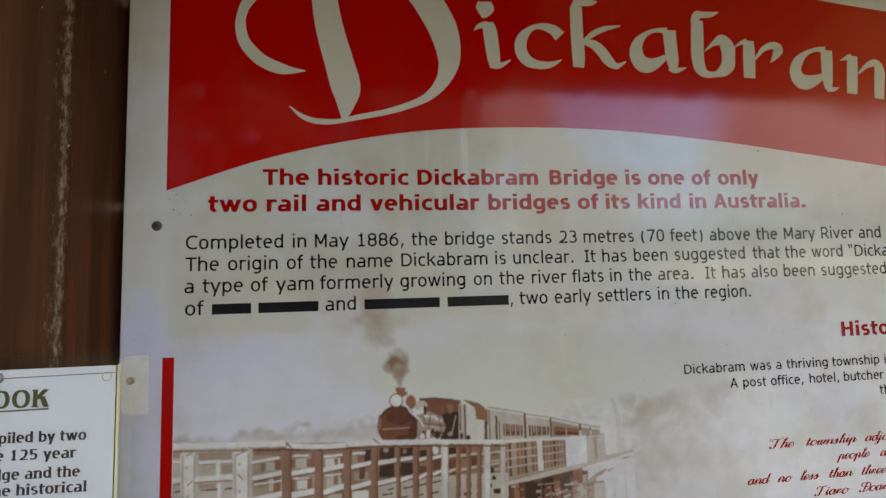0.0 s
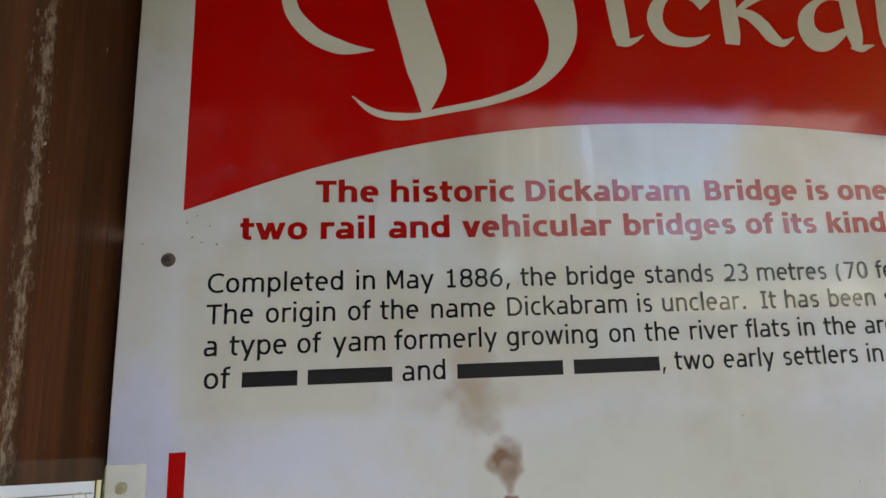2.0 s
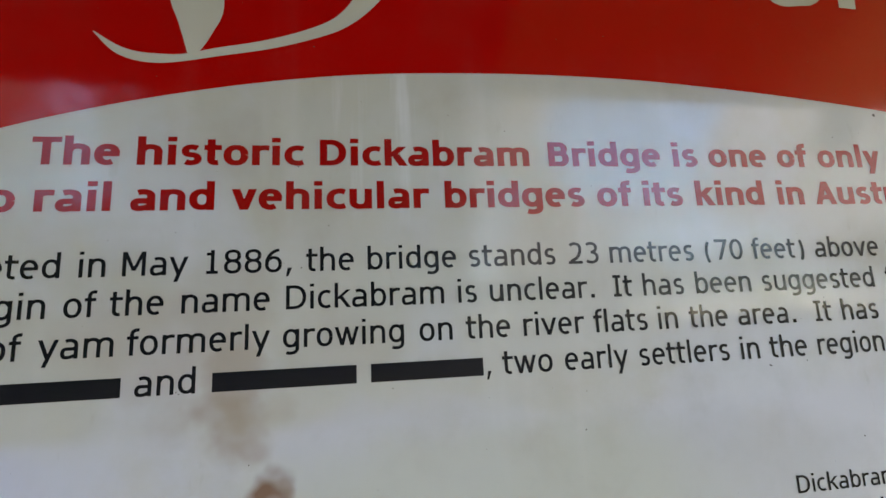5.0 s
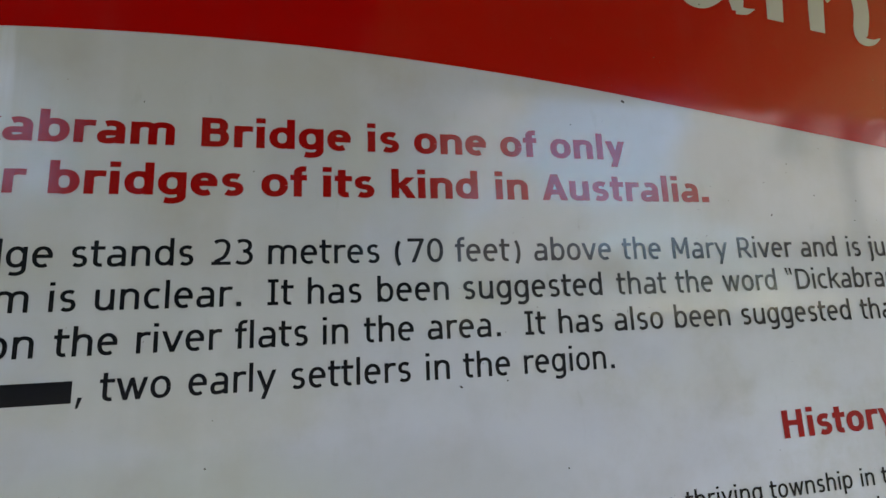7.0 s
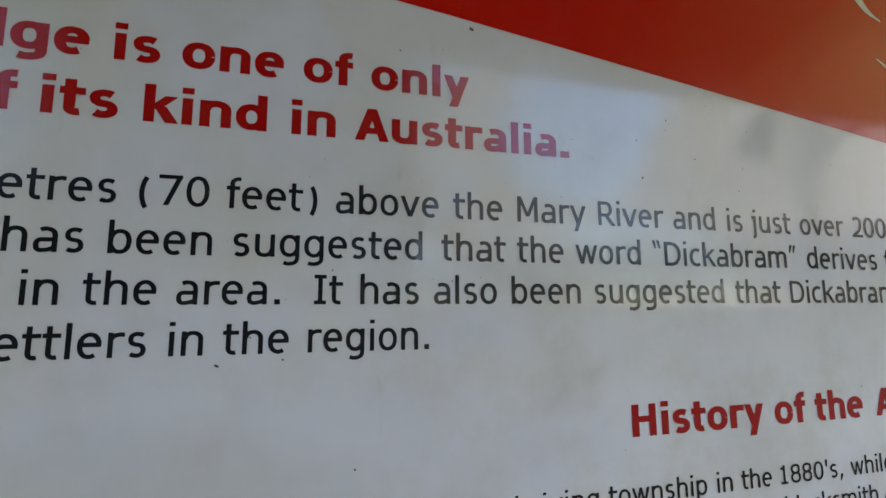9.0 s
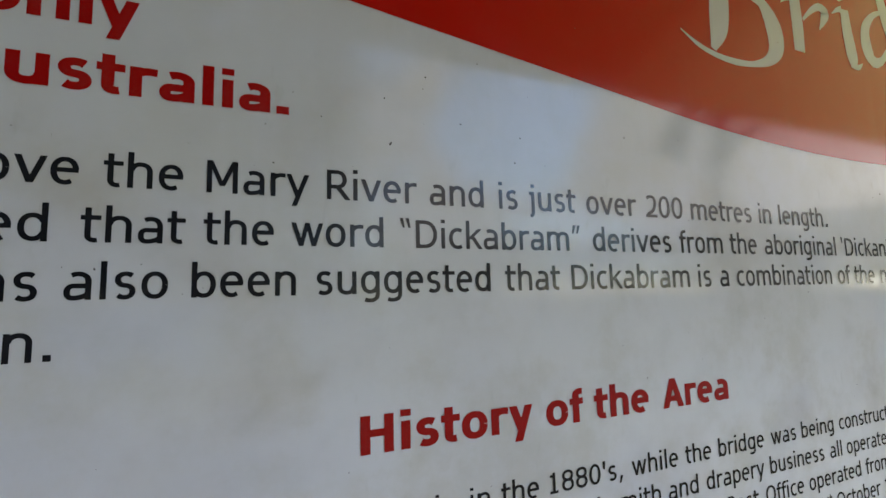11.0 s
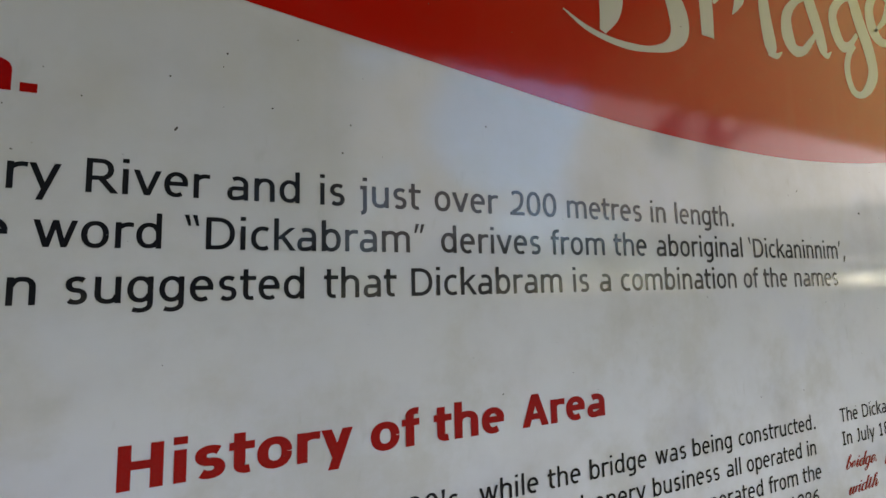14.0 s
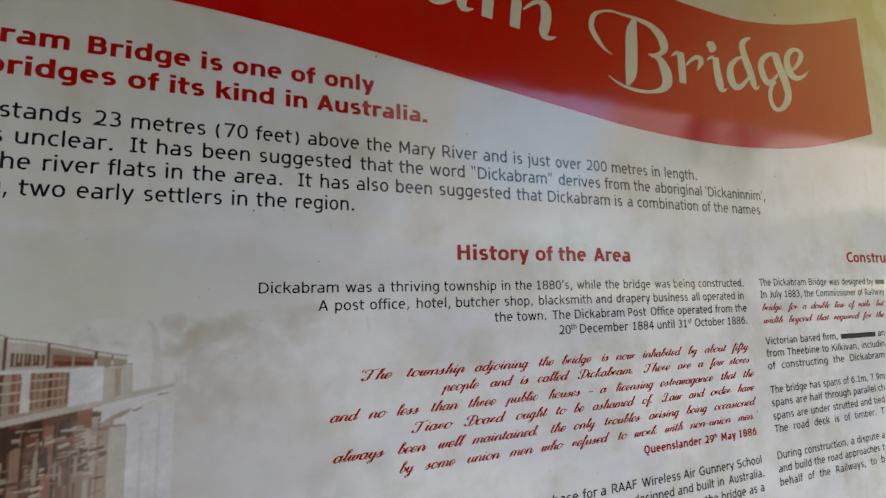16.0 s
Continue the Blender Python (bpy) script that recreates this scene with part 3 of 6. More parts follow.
def draw_cap(g, ch, adv, s, h):
    """Capitals."""
    l, r = 0.082 + s / 2, adv - 0.082 - s / 2
    lo, ro = 0.048 + s / 2, adv - 0.048 - s / 2
    top, low, mid = CAP - h / 2, h / 2, CAP / 2
    if ch in "BDEFHKLMNPRU":
        if ch != "U":
            g.stem(l, 0, CAP)
    if ch == "A":
        g.slope(adv / 2, CAP, 0.008 + s * 0.53, 0), g.slope(adv / 2, CAP, adv - 0.008 - s * 0.53, 0), g.level(adv * 0.24, adv * 0.76, 0.225)
    elif ch == "B":
        rb = adv - 0.055 - s / 2
        for y0, y1, x1 in ((0.385, top, rb - 0.03), (low, 0.385, rb)):
            g.line((l, y1), arc(x1 - 0.16, (y0 + y1) / 2, 0.16, (y1 - y0) / 2, 90, -90, 12), (l, y0))
    elif ch in "CG":
        g.line(arc(lo + 0.34, mid, 0.34, mid + 0.01 - h / 2, 55 if ch == "C" else 52, 304 if ch == "C" else 312, 24))
        if ch == "G":
            g.stem(adv - 0.075 - s / 2, 0.07, 0.34, False, False), g.level(adv - 0.30, adv - 0.075, 0.34)
    elif ch == "D":
        rx = min(0.33, ro - l - 0.05)
        g.line((l, top), arc(ro - rx, mid, rx, (top - low) / 2, 90, -90, 20), (l, low))
    elif ch in "EF":
        for y, x1 in ((top, 0.045), (0.385, 0.085)) + (((low, 0.045),) if ch == "E" else ()):
            g.level(l, adv - x1, y)
    elif ch == "H":
        g.stem(r, 0, CAP), g.level(l, r, 0.39)
    elif ch == "I":
        g.stem(adv / 2, 0, CAP), g.level(0.055, adv - 0.055, top), g.level(0.055, adv - 0.055, low)
    elif ch == "J":
        x = adv - 0.085 - s / 2
        g.stem(x, 0.2, CAP, False, False), g.level(x - 0.17, x, top), g.line((x, 0.21), arc(x - 0.2, 0.2, 0.2, 0.21 - h / 2, 0, -96, 10))
    elif ch == "K":
        g.slope(l + s * 0.3, 0.33, adv - s * 0.68, CAP, 1.25), g.slope(l + s + 0.10, 0.44, adv - s * 0.55, 0, 1.25)
    elif ch == "L":
        g.level(l, adv - 0.015, low)
    elif ch == "M":
        g.stem(r, 0, CAP), g.slope(l + s * 0.1, CAP, adv / 2, 0.16, 1.0), g.slope(r - s * 0.1, CAP, adv / 2, 0.16, 1.0)
    elif ch == "N":
        g.stem(r, 0, CAP), g.slope(l + s * 0.1, CAP, r - s * 0.1, 0, 1.15)
    elif ch in "OQ":
        g.line(arc(adv / 2, mid, (ro - lo) / 2, mid + 0.01 - h / 2, 0, 360, 30))
        if ch == "Q":
            g.line(arc(adv / 2 + 0.19, -0.03, 0.19, 0.10, 180, 280, 8))
    elif ch in "PR":
        rp = ro if ch == "P" else ro - 0.045
        g.line((l, top), arc(rp - 0.19, (top + 0.315) / 2, 0.19, (top - 0.315) / 2, 90, -90, 14), (l, 0.315))
        if ch == "R":
            g.slope(l + 0.20, 0.34, adv - s * 0.55, 0, 1.3)
    elif ch == "S":
        a, b, ym = lo, ro, 0.365
        cx = (a + b) / 2
        g.line(arc(cx + 0.012, (top + 0.01 + ym) / 2, (b - a) / 2, (top + 0.01 - ym) / 2, 42, 252, 14, 2.2), arc(cx - 0.01, (ym + low - 0.01) / 2, (b - a) / 2, (ym - low + 0.01) / 2, 72, -142, 14, 2.2))
    elif ch == "T":
        g.stem(adv / 2, 0, CAP, head=False), g.level(0.01, adv - 0.01, top)
    elif ch == "U":
        g.stem(l, 0.25, CAP, False), g.stem(r, 0.25, CAP, False), g.line((l, 0.26), arc(adv / 2, 0.25, (r - l) / 2, 0.26 - h / 2, 180, 360, 18), (r, 0.26))
    elif ch in "VWY":
        a, b = 0.006 + s * 0.53, adv - 0.006 - s * 0.53
        if ch == "V":
            g.slope(a, CAP, adv / 2, 0), g.slope(b, CAP, adv / 2, 0)
        elif ch == "W":
            q, m = (b - a) * 0.27 + a, (a + b) / 2
            g.slope(a, CAP, q, 0), g.slope(q, 0, m, CAP), g.slope(m, CAP, 2 * m - q, 0), g.slope(2 * m - q, 0, b, CAP)
        else:
            g.stem(adv / 2, 0, 0.3), g.slope(a, CAP, adv / 2, 0.28), g.slope(b, CAP, adv / 2, 0.28)


def draw_sign(g, ch, adv, s, h):
    """Figures and stops."""
    l, r = 0.048 + s / 2, adv - 0.048 - s / 2
    cx, rx, top, low = adv / 2, (r - l) / 2, CAP + 0.008 - h / 2, h / 2 - 0.008
    if ch == "0":
        g.line(arc(cx, CAP / 2, rx, CAP / 2 - h / 2 + 0.008, 0, 360, 28))
    elif ch == "1":
        g.stem(cx + 0.015, 0, CAP, False, False), g.level(cx - 0.17, cx + 0.19, h / 2), g.level(cx - 0.165, cx, CAP - 0.12)
    elif ch == "2":
        g.line(arc(cx - 0.01, 0.52, rx - 0.01, top - 0.52, 146, 0, 12), arc(cx - 0.26, 0.52, rx + 0.24, 0.44, 0, -50, 6, 2.0), (l + 0.03, h * 0.9)), g.level(l - s / 2, r + s / 2, h / 2)
    elif ch == "3":
        g.line(arc(cx - 0.03, (top + 0.385) / 2, rx - 0.01, (top - 0.385) / 2, 138, -90, 14)), g.line(arc(cx - 0.03, (0.385 + low) / 2, rx + 0.02, (0.385 - low) / 2, 90, -140, 14))
    elif ch == "4":
        x = adv * 0.66
        g.stem(x, 0, CAP, False, False), g.level(0.035, adv - 0.03, 0.215), g.slope(0.075 + s * 0.3, 0.22, x - s * 0.2, CAP - 0.01, 1.1)
    elif ch == "5":
        g.level(l + 0.02, r + 0.02, CAP - h / 2), g.stem(l + 0.045, 0.34, CAP, False, False), g.line((l + 0.03, 0.395), arc(cx - 0.03, (0.425 + low) / 2, rx + 0.02, (0.425 - low) / 2, 90, -140, 16))
    elif ch in "69":
        f = (lambda q: [(adv - a, CAP - b) for a, b in q]) if ch == "9" else (lambda q: q)
        g.line(f(arc(cx, (0.455 + low) / 2, rx, (0.455 - low) / 2, 0, 360, 24))), g.line(f(arc(r, 0.27, r - l, top - 0.27, 176, 94, 12, 2.0)))
    elif ch == "7":
        g.level(l - s / 2, r + s / 2, CAP - h / 2), g.slope(adv * 0.36, 0, r - s * 0.06, CAP - h * 0.6, 1.1)
    elif ch == "8":
        g.line(arc(cx, (top + 0.385) / 2, rx - 0.015, (top - 0.385) / 2, 0, 360, 22)), g.line(arc(cx, (0.385 + low) / 2, rx, (0.385 - low) / 2, 0, 360, 22))
    elif ch == ".":
        g.block(cx - s * 0.62, 0, cx + s * 0.62, 0.125 if s < 0.12 else 0.16)
    elif ch == ",":
        g.poly((cx - s * 0.85, -0.135), (cx - s * 0.2, -0.135), (cx + s * 0.75, 0.13), (cx - s * 0.4, 0.13))
    elif ch in "()":
        k = 1 if ch == "(" else -1
        g.line(arc(cx + k * 0.215, 0.28, 0.30, 0.485, 90 + k * 42, 90 + k * 138, 14, 2.0))
    elif ch in "'":
        g.poly((cx - s * 0.38, 0.48), (cx + s * 0.38, 0.48), (cx + s * 0.6, ASCENT), (cx - s * 0.6, ASCENT))
    elif ch in "\u2018\u201c\u2019\u201d":
        k = -1 if ch in "\u2018\u201c" else 1
        for c in ((cx,) if ch in "\u2018\u2019" else (cx - 0.085, cx + 0.085)):
            g.poly(*((c + k * a, b) for a, b in ((-0.075, 0.52), (-0.015, 0.52), (0.075, ASCENT), (-0.03, ASCENT))))
    elif ch == "-":
        g.level(0.045, adv - 0.045, 0.29)


SCRIPT_ADVANCE = {"a": 0.46, "b": 0.40, "c": 0.36, "d": 0.47, "e": 0.36, "f": 0.28, "g": 0.44, "h": 0.46, "i": 0.25, "j": 0.25, "k": 0.46, "l": 0.25, "m": 0.70, "n": 0.49, "o": 0.42, "p": 0.46, "q": 0.46,
                  "r": 0.37, "s": 0.36, "t": 0.28, "u": 0.48, "v": 0.42, "w": 0.62, "x": 0.44, "y": 0.46, "z": 0.40, " ": 0.42, ".": 0.24, ",": 0.24, "-": 0.40, "\u2018": 0.22, "\u2019": 0.22}
SCRIPT_X = 0.42


def draw_script(g, ch, adv):
    """An upright skeleton of round-hand: thick down strokes, hairline joins; the caller leans it over."""
    X, t, q = SCRIPT_X, 0.142, 0.055

    def down(x, y0, y1):
        g.block(x - t / 2, y1, x + t / 2, y0)

    def hair(*runs):
        g.line(*runs, s=q, h=q)

    def exit_from(x, y=0.10):
        hair(arc(x + 0.085, y, 0.085, y - 0.012, 180, 270, 6, 2.0), (adv + 0.03, X * 0.52))

    def bowl(x0, x1):
        g.line(arc((x0 + x1) / 2, X / 2, (x1 - x0) / 2, X / 2 - 0.012, 60, 300, 16, 2.0), s=t, h=q)
        hair(arc((x0 + x1) / 2, X / 2, (x1 - x0) / 2, X / 2 - 0.012, -60, 60, 8, 2.0))

    if ch in "adgq":
        x = adv - 0.13
        bowl(0.05, x)
        down(x, {"d": ASCENT}.get(ch, X), 0.08 if ch in "ad" else -0.24)
        if ch in "ad":
            exit_from(x)
        else:
            hair(arc(x - 0.10, -0.22, 0.10, 0.08, 0, -180, 10, 2.0), (adv + 0.03, 0.12))
    elif ch in "oce":
        x = adv - 0.05
        if ch == "o":
            bowl(0.05, x)
            hair((x - 0.02, X * 0.72), (adv + 0.08, X * 0.78))
        else:
            g.line(arc((0.05 + x) / 2, X / 2, (x - 0.05) / 2, X / 2 - 0.012, 75, 285, 18, 2.0), s=t, h=q)
            hair(arc((0.05 + x) / 2, X * 0.72, (x - 0.06) / 2, X * 0.26, 90, -60 if ch == "e" else 10, 8, 2.0), *([(0.08, X * 0.36)] if ch == "e" else []))
            hair((x - 0.10, 0.02), (adv + 0.03, X * 0.5))
    elif ch in "hklbf":
        x = 0.11
        down(x, ASCENT - 0.05, 0.0 if ch in "hk" else 0.09 if ch != "f" else -0.26)
        hair(arc(x + 0.05, ASCENT - 0.12, 0.075, 0.12, 190, -10, 10, 2.0), (x - 0.02, 0.30))
        if ch == "h":
            hair((x, 0.06), arc(x + 0.13, X - 0.12, 0.11, 0.12, 165, 20, 8, 2.0))
            down(adv - 0.13, X - 0.07, 0.08), exit_from(adv - 0.13)
        elif ch == "k":
            hair((x, 0.12), (adv - 0.10, X)), g.slope(x + 0.12, 0.22, adv - 0.08, 0.0, 0.9), hair((adv - 0.08, 0.02), (adv + 0.03, X * 0.5))
        elif ch == "f":
            hair(arc(x + 0.03, -0.22, 0.07, 0.06, 200, 360, 8, 2.0), (adv + 0.03, X * 0.5))
        else:
            exit_from(x)
            if ch == "b":
                g.line(arc(x + 0.06, X * 0.5, adv - x - 0.12, X * 0.5 - 0.02, -85, 95, 12, 2.0), s=0.085, h=q)
                hair((adv - 0.08, X * 0.62), (adv + 0.06, X * 0.75))
    elif ch in "nmrpvwuy":
        xs = {"n": 2, "m": 3, "r": 1, "p": 2, "v": 2, "w": 3, "u": 2, "y": 2}[ch]
        xs = [0.10 + i * (adv - 0.23) / max(xs - 1, 1) for i in range(xs)]
        for i, x in enumerate(xs):
            down(x, X - 0.03 if ch in "uwvy" or i == 0 else X - 0.07, (-0.26 if (ch == "p" and i == 0) or (ch == "y" and i) else 0.06 if ch in "uwvy" or i == len(xs) - 1 else 0.0))
            if i:
                p0 = xs[i - 1]
                if ch in "uwvy":
                    hair(arc((p0 + x) / 2 - 0.02, 0.09, (x - p0) / 2 - 0.02, 0.08, 180, 300, 8, 2.0), (x, X * 0.8))
                else:
                    hair((p0, 0.05), arc((p0 + x) / 2 + 0.02, X - 0.12, (x - p0) / 2 - 0.02, 0.11, 165, 10, 8, 2.0))
        hair((0.0, X * 0.5), (xs[0], X - 0.02))
        if ch == "r":
            hair((xs[0], 0.2), (xs[0] + 0.10, X)), g.block(xs[0] + 0.08, X - 0.09, xs[0] + 0.17, X - 0.01), hair((xs[0] + 0.15, X - 0.05), (xs[0] + 0.16, 0.08), (adv + 0.03, X * 0.5))
        elif ch == "y":
            hair(arc(xs[1] - 0.10, -0.23, 0.10, 0.07, 0, -180, 10, 2.0), (adv + 0.03, 0.12))
        elif ch in "vw":
            hair((xs[-1], X - 0.05), (adv + 0.06, X * 0.8))
        else:
            exit_from(xs[-1])
    elif ch in "ijt":
        x = 0.10
        down(x, 0.62 if ch == "t" else X, -0.24 if ch == "j" else 0.08)
        if ch == "j":
            hair(arc(x - 0.10, -0.22, 0.10, 0.08, 0, -180, 10, 2.0), (adv + 0.03, 0.12))
        else:
            exit_from(x)
        if ch in "ij":
            g.block(x - 0.045, 0.52, x + 0.045, 0.61)
        else:
            g.block(x - 0.11, X - 0.01, x + 0.15, X + 0.03)
    elif ch in "sxz":
        hair((0.0, X * 0.3), (adv * 0.5, X)), g.line((adv * 0.5, X - 0.02), (adv * 0.62, X * 0.45), arc(adv * 0.42, 0.09, adv * 0.24, 0.08, 40, -160, 8, 2.0), s=t, h=q)
        hair((adv * 0.5, 0.03), (adv + 0.03, X * 0.5))
    elif ch in ".,":
        g.block(0.06, 0.0, 0.16, 0.10)
    elif ch == "-":
        g.block(0.04, 0.20, adv - 0.03, 0.25)
    elif ch in "\u2018\u2019":
        g.poly((0.05, 0.56), (0.12, 0.56), (0.17, 0.74), (0.08, 0.74))
    else:      # swash capitals
        m = adv * 0.52
        g.line((m, CAP - 0.02), (m, 0.16), arc(m - 0.13, 0.11, 0.13, 0.12, 0, -200, 10, 2.0), s=0.13, h=0.04)
        if ch == "T":
            g.line(arc(m - 0.22, CAP - 0.12, 0.13, 0.10, 250, 90, 8, 2.0), (m, CAP - 0.05), (m + 0.30, CAP + 0.03), s=0.06, h=0.055)
        elif ch in "DB":
            g.line(arc(m - 0.16, CAP - 0.16, 0.16, 0.14, 260, 80, 8, 2.0), arc(m - 0.02, CAP * 0.5, adv - m, CAP * 0.5, 88, -100, 16, 2.0), s=0.10, h=0.035)
            if ch == "B":
                g.line((m, CAP * 0.52), (m + 0.22, CAP * 0.5), s=0.05, h=0.05)
        else:
            hair(arc(m - 0.14, CAP - 0.18, 0.14, 0.18, 240, 20, 10, 2.0))
            g.line((m - 0.18, 0.05), (m + 0.10, 0.0), (adv + 0.08, 0.06), s=0.05, h=0.06)


FACES = {"regular": (0.116, 0.095, 0.0), "bold": (0.198, 0.140, 0.0), "serif": (0.20, 0.085, 0.05)}


def glyph(ch, face, adv):
    """The pieces of one character at size 1: lists of polygons; the pieces may overlap."""
    if (ch, face) not in GLYPHS:
        s, h, serif = FACES.get(face, (0.1, 0.04, 0.0))
        g = Pen(s, h, serif)
        if face == "script":
            draw_script(g, ch, adv)
        else:
            (draw_low if ch.islower() else draw_cap if ch.isupper() else draw_sign)(g, ch, adv, s, h)
        GLYPHS[ch, face] = g.pieces
    return GLYPHS[ch, face]


GLYPHS = {}


def set_line(text, cap, face="regular", slant=0.0, lead=1.0):
    """A line of type from x = 0, in millimetres: vertices (across, up, out) and faces; bars stand for the words in [ ]."""
    em = cap / CAP
    verts, faces, owner, x, hidden, run = [], [], [], 0.0, False, None
    table = REGULAR if face == "regular" else HEAVY

    def shut(end):
        k = len(verts)
        verts.extend([(run, 0, 0), (end, 0, 0), (end, 0.75 * cap, 0), (run, 0.75 * cap, 0)])
        faces.append((k, k + 1, k + 2, k + 3))
        owner.append(-1)

    for i, ch in enumerate(text):
        if ch in "[]":
            hidden = ch == "["
            continue
        unit = SCRIPT_ADVANCE.get(ch, 0.72) if face == "script" else table.get(ch, 560) / 1000
        adv = unit * em * (lead if ch == " " else 1.0)
        if hidden and ch != " ":
            run = x + 0.06 * em if run is None else run
        if run is not None and (ch == " " or not hidden):
            shut(x - 0.04 * em)
            run = None
        if ch != " " and not hidden:
            for n, piece in enumerate(glyph(ch, face, unit)):
                out = 0.004 * (n + 6 * (i % 2))
                for q in piece:
                    area = sum(a[0] * b[1] - b[0] * a[1] for a, b in zip(q, q[1:] + q[:1]))
                    k = len(verts)
                    verts.extend([(x + (a + slant * b) * em, b * em, out) for a, b in (q if area > 0 else q[::-1])])
                    faces.append(tuple(range(k, k + len(q))))
                    owner.append(i)
        x += adv
    if run is not None:
        shut(x - 0.04 * em)
    return np.array(verts, float), faces, owner


def text_line(text, x0, x1, z, cap, material, parent, face="regular", slant=0.0, lead=1.0, lift=0.20, place=None, name="text_line", starts=None):
    """One printed line with its first and last ink at x0 and x1. starts: where its words begin."""
    v, f, owner = set_line(text, cap, face, slant, lead)
    if starts:
        own, at = [], 0
        for w in text.split():
            at = text.index(w, at)
            before = len(set_line(text[:at], cap, face, slant, lead)[0])
            upto = len(set_line(text[:at + len(w)], cap, face, slant, lead)[0])
            own.append(v[before:upto, 0].min() if upto > before else (own[-1] + 1))
            at += len(w)
        own.append(v[:, 0].max())
        if "[" in text:
            v[:, 0] = np.interp(v[:, 0], own, list(starts) + [x1])
        else:      # the sheet bows a little: an even curve through the places of the words
            bend = np.polyfit(own, list(starts) + [x1], 3 if len(own) > 9 else 2 if len(own) > 4 else 1)
            nudge = 0.85 * (np.array(starts) - np.polyval(bend, own[:-1]))
            nudge[np.abs(nudge) > 1.5] = 0.0
            word = np.clip(np.searchsorted(own[:-1], v[:, 0] + 1e-6, side="right") - 1, 0, len(nudge) - 1)
            v[:, 0] = np.polyval(bend, v[:, 0]) + nudge[word]
            x0, x1 = v[:, 0].min(), v[:, 0].max()
    lo, hi = v[:, 0].min(), v[:, 0].max()
    k = (x1 - x0) / (hi - lo)
    put = place or (lambda a, b, c: on_board(a, b, lift + c))
    if name == "headline":      # large letters, one mesh each
        shown = [x0 + (a - lo) * k for a in v[:, 0]]
        for n in sorted(set(owner)):
            mine = [q for q, o in zip(f, owner) if o == n]
            used = sorted({j for q in mine for j in q})
            back = {j: i for i, j in enumerate(used)}
            link_mesh("letter", [put(shown[j], z + v[j][1], v[j][2]) for j in used], [tuple(back[j] for j in q) for q in mine], material, parent)
        return None
    return link_mesh(name, [put(x0 + (a - lo) * k, z + b, c) for a, b, c in v], f, material, parent)


# ---- ground and shelter ----
bm = bmesh.new()
bmesh.ops.create_grid(bm, x_segments=60, y_segments=60, size=1.0)
for v in bm.verts:
    r = max(abs(v.co.x), abs(v.co.y))
    v.co.xy *= 900.0 * r ** 2.5 / max(r, 1e-6) + 2.0
    v.co.z = 0.0 if v.co.xy.length < 3 else 0.25 * noise.noise(v.co * 0.08)
ground = part("ground", bm, M_GRASS, None, smooth=True)
tagged(ground, "dry yellow-green grass round the sign", "ground", kind="stuff")
ground["kind"] = "structure"


def timber_post(x, y, w, d, height, material, label):
    """A square sawn post with worn arrises: the faces waver a little."""
    bm = bmesh.new()
    n, rim = 90, []
    b = 0.004
    profile = [(-w / 2 + b, -d / 2), (0.0, -d / 2), (w / 2 - b, -d / 2), (w / 2 - b * 0.3, -d / 2 + b * 0.3), (w / 2, -d / 2 + b), (w / 2, 0.0), (w / 2, d / 2 - b),
               (w / 2 - b, d / 2), (-w / 2 + b, d / 2), (-w / 2, d / 2 - b), (-w / 2, -d / 2 + b)]
    for i in range(n + 1):
        z = height * i / n
        ring = []
        for px, py in profile:
            j = noise.noise(Vector((px * 30 + x, py * 30, z * 14))) * 0.0012 + noise.noise(Vector((px * 90, py * 90 + 3, z * 60))) * 0.0008
            ring.append(bm.verts.new((x + px * (1 + j * 8), y + py * (1 + j * 8), z)))
        rim.append(ring)
    for a, c in zip(rim, rim[1:]):
        for i in range(len(profile)):
            k = (i + 1) % len(profile)
            bm.faces.new((a[i], a[k], c[k], c[i]))
    bm.faces.new(rim[-1])
    bm.faces.new(rim[0][::-1])
    return tagged(part("timber_post", bm, material), label, "post", "posts of the sign shelter")


timber_post(-0.0858, 0.003, 0.101, 0.098, 1.86, M_POST, "brown-stained square timber post with a flaking pale arris")
timber_post(1.395, 0.003, 0.101, 0.098, 1.86, M_POST, "brown-stained square timber post beside the information board")

wall = thing("wall_back", "dark brown boarded back of the sign shelter", "wall", kind="structure")
for i in range(6):
    bm = box(bmesh.new(), -0.037, 0.022, 0.85 + 0.168 * i, 1.344, 0.042, 0.85 + 0.168 * i + 0.162, 0.003, 1)
    part("plank", bm, M_BOARDS, wall)

# A small hood over the board: dark corrugated steel, its last sheet yellowed fibreglass that lets the sun through; the front edge is 0.45 m out.
hood = thing("shelter_roof", "small overhanging roof of dark corrugated steel with translucent yellowed sheets", "roof", kind="structure")


def corrugated(x0, x1, lift, material, label):
    bm = bmesh.new()
    cols = int((x1 - x0) * 64)
    rows = [[bm.verts.new((x0 + (x1 - x0) * i / cols, y, z + lift + 0.0035 * math.sin((x0 + (x1 - x0) * i / cols) * 80.0) - 0.010 * (x0 + (x1 - x0) * i / cols))) for i in range(cols + 1)] for y, z in ((0.34, 1.99), (-0.45, 1.811))]
    for i in range(cols):
        bm.faces.new((rows[0][i], rows[0][i + 1], rows[1][i + 1], rows[1][i]))
    part("corrugated_sheet", bm, material, hood, label, smooth=True)


# unseen steel run left of the post, added to shade the board's top left
corrugated(-1.70, 0.40, 0.0, M_STEEL, "dark corrugated steel")
corrugated(0.34, 2.90, 0.003, M_FIBRE, "yellowed translucent corrugated fibreglass, graded to glow more to the right")
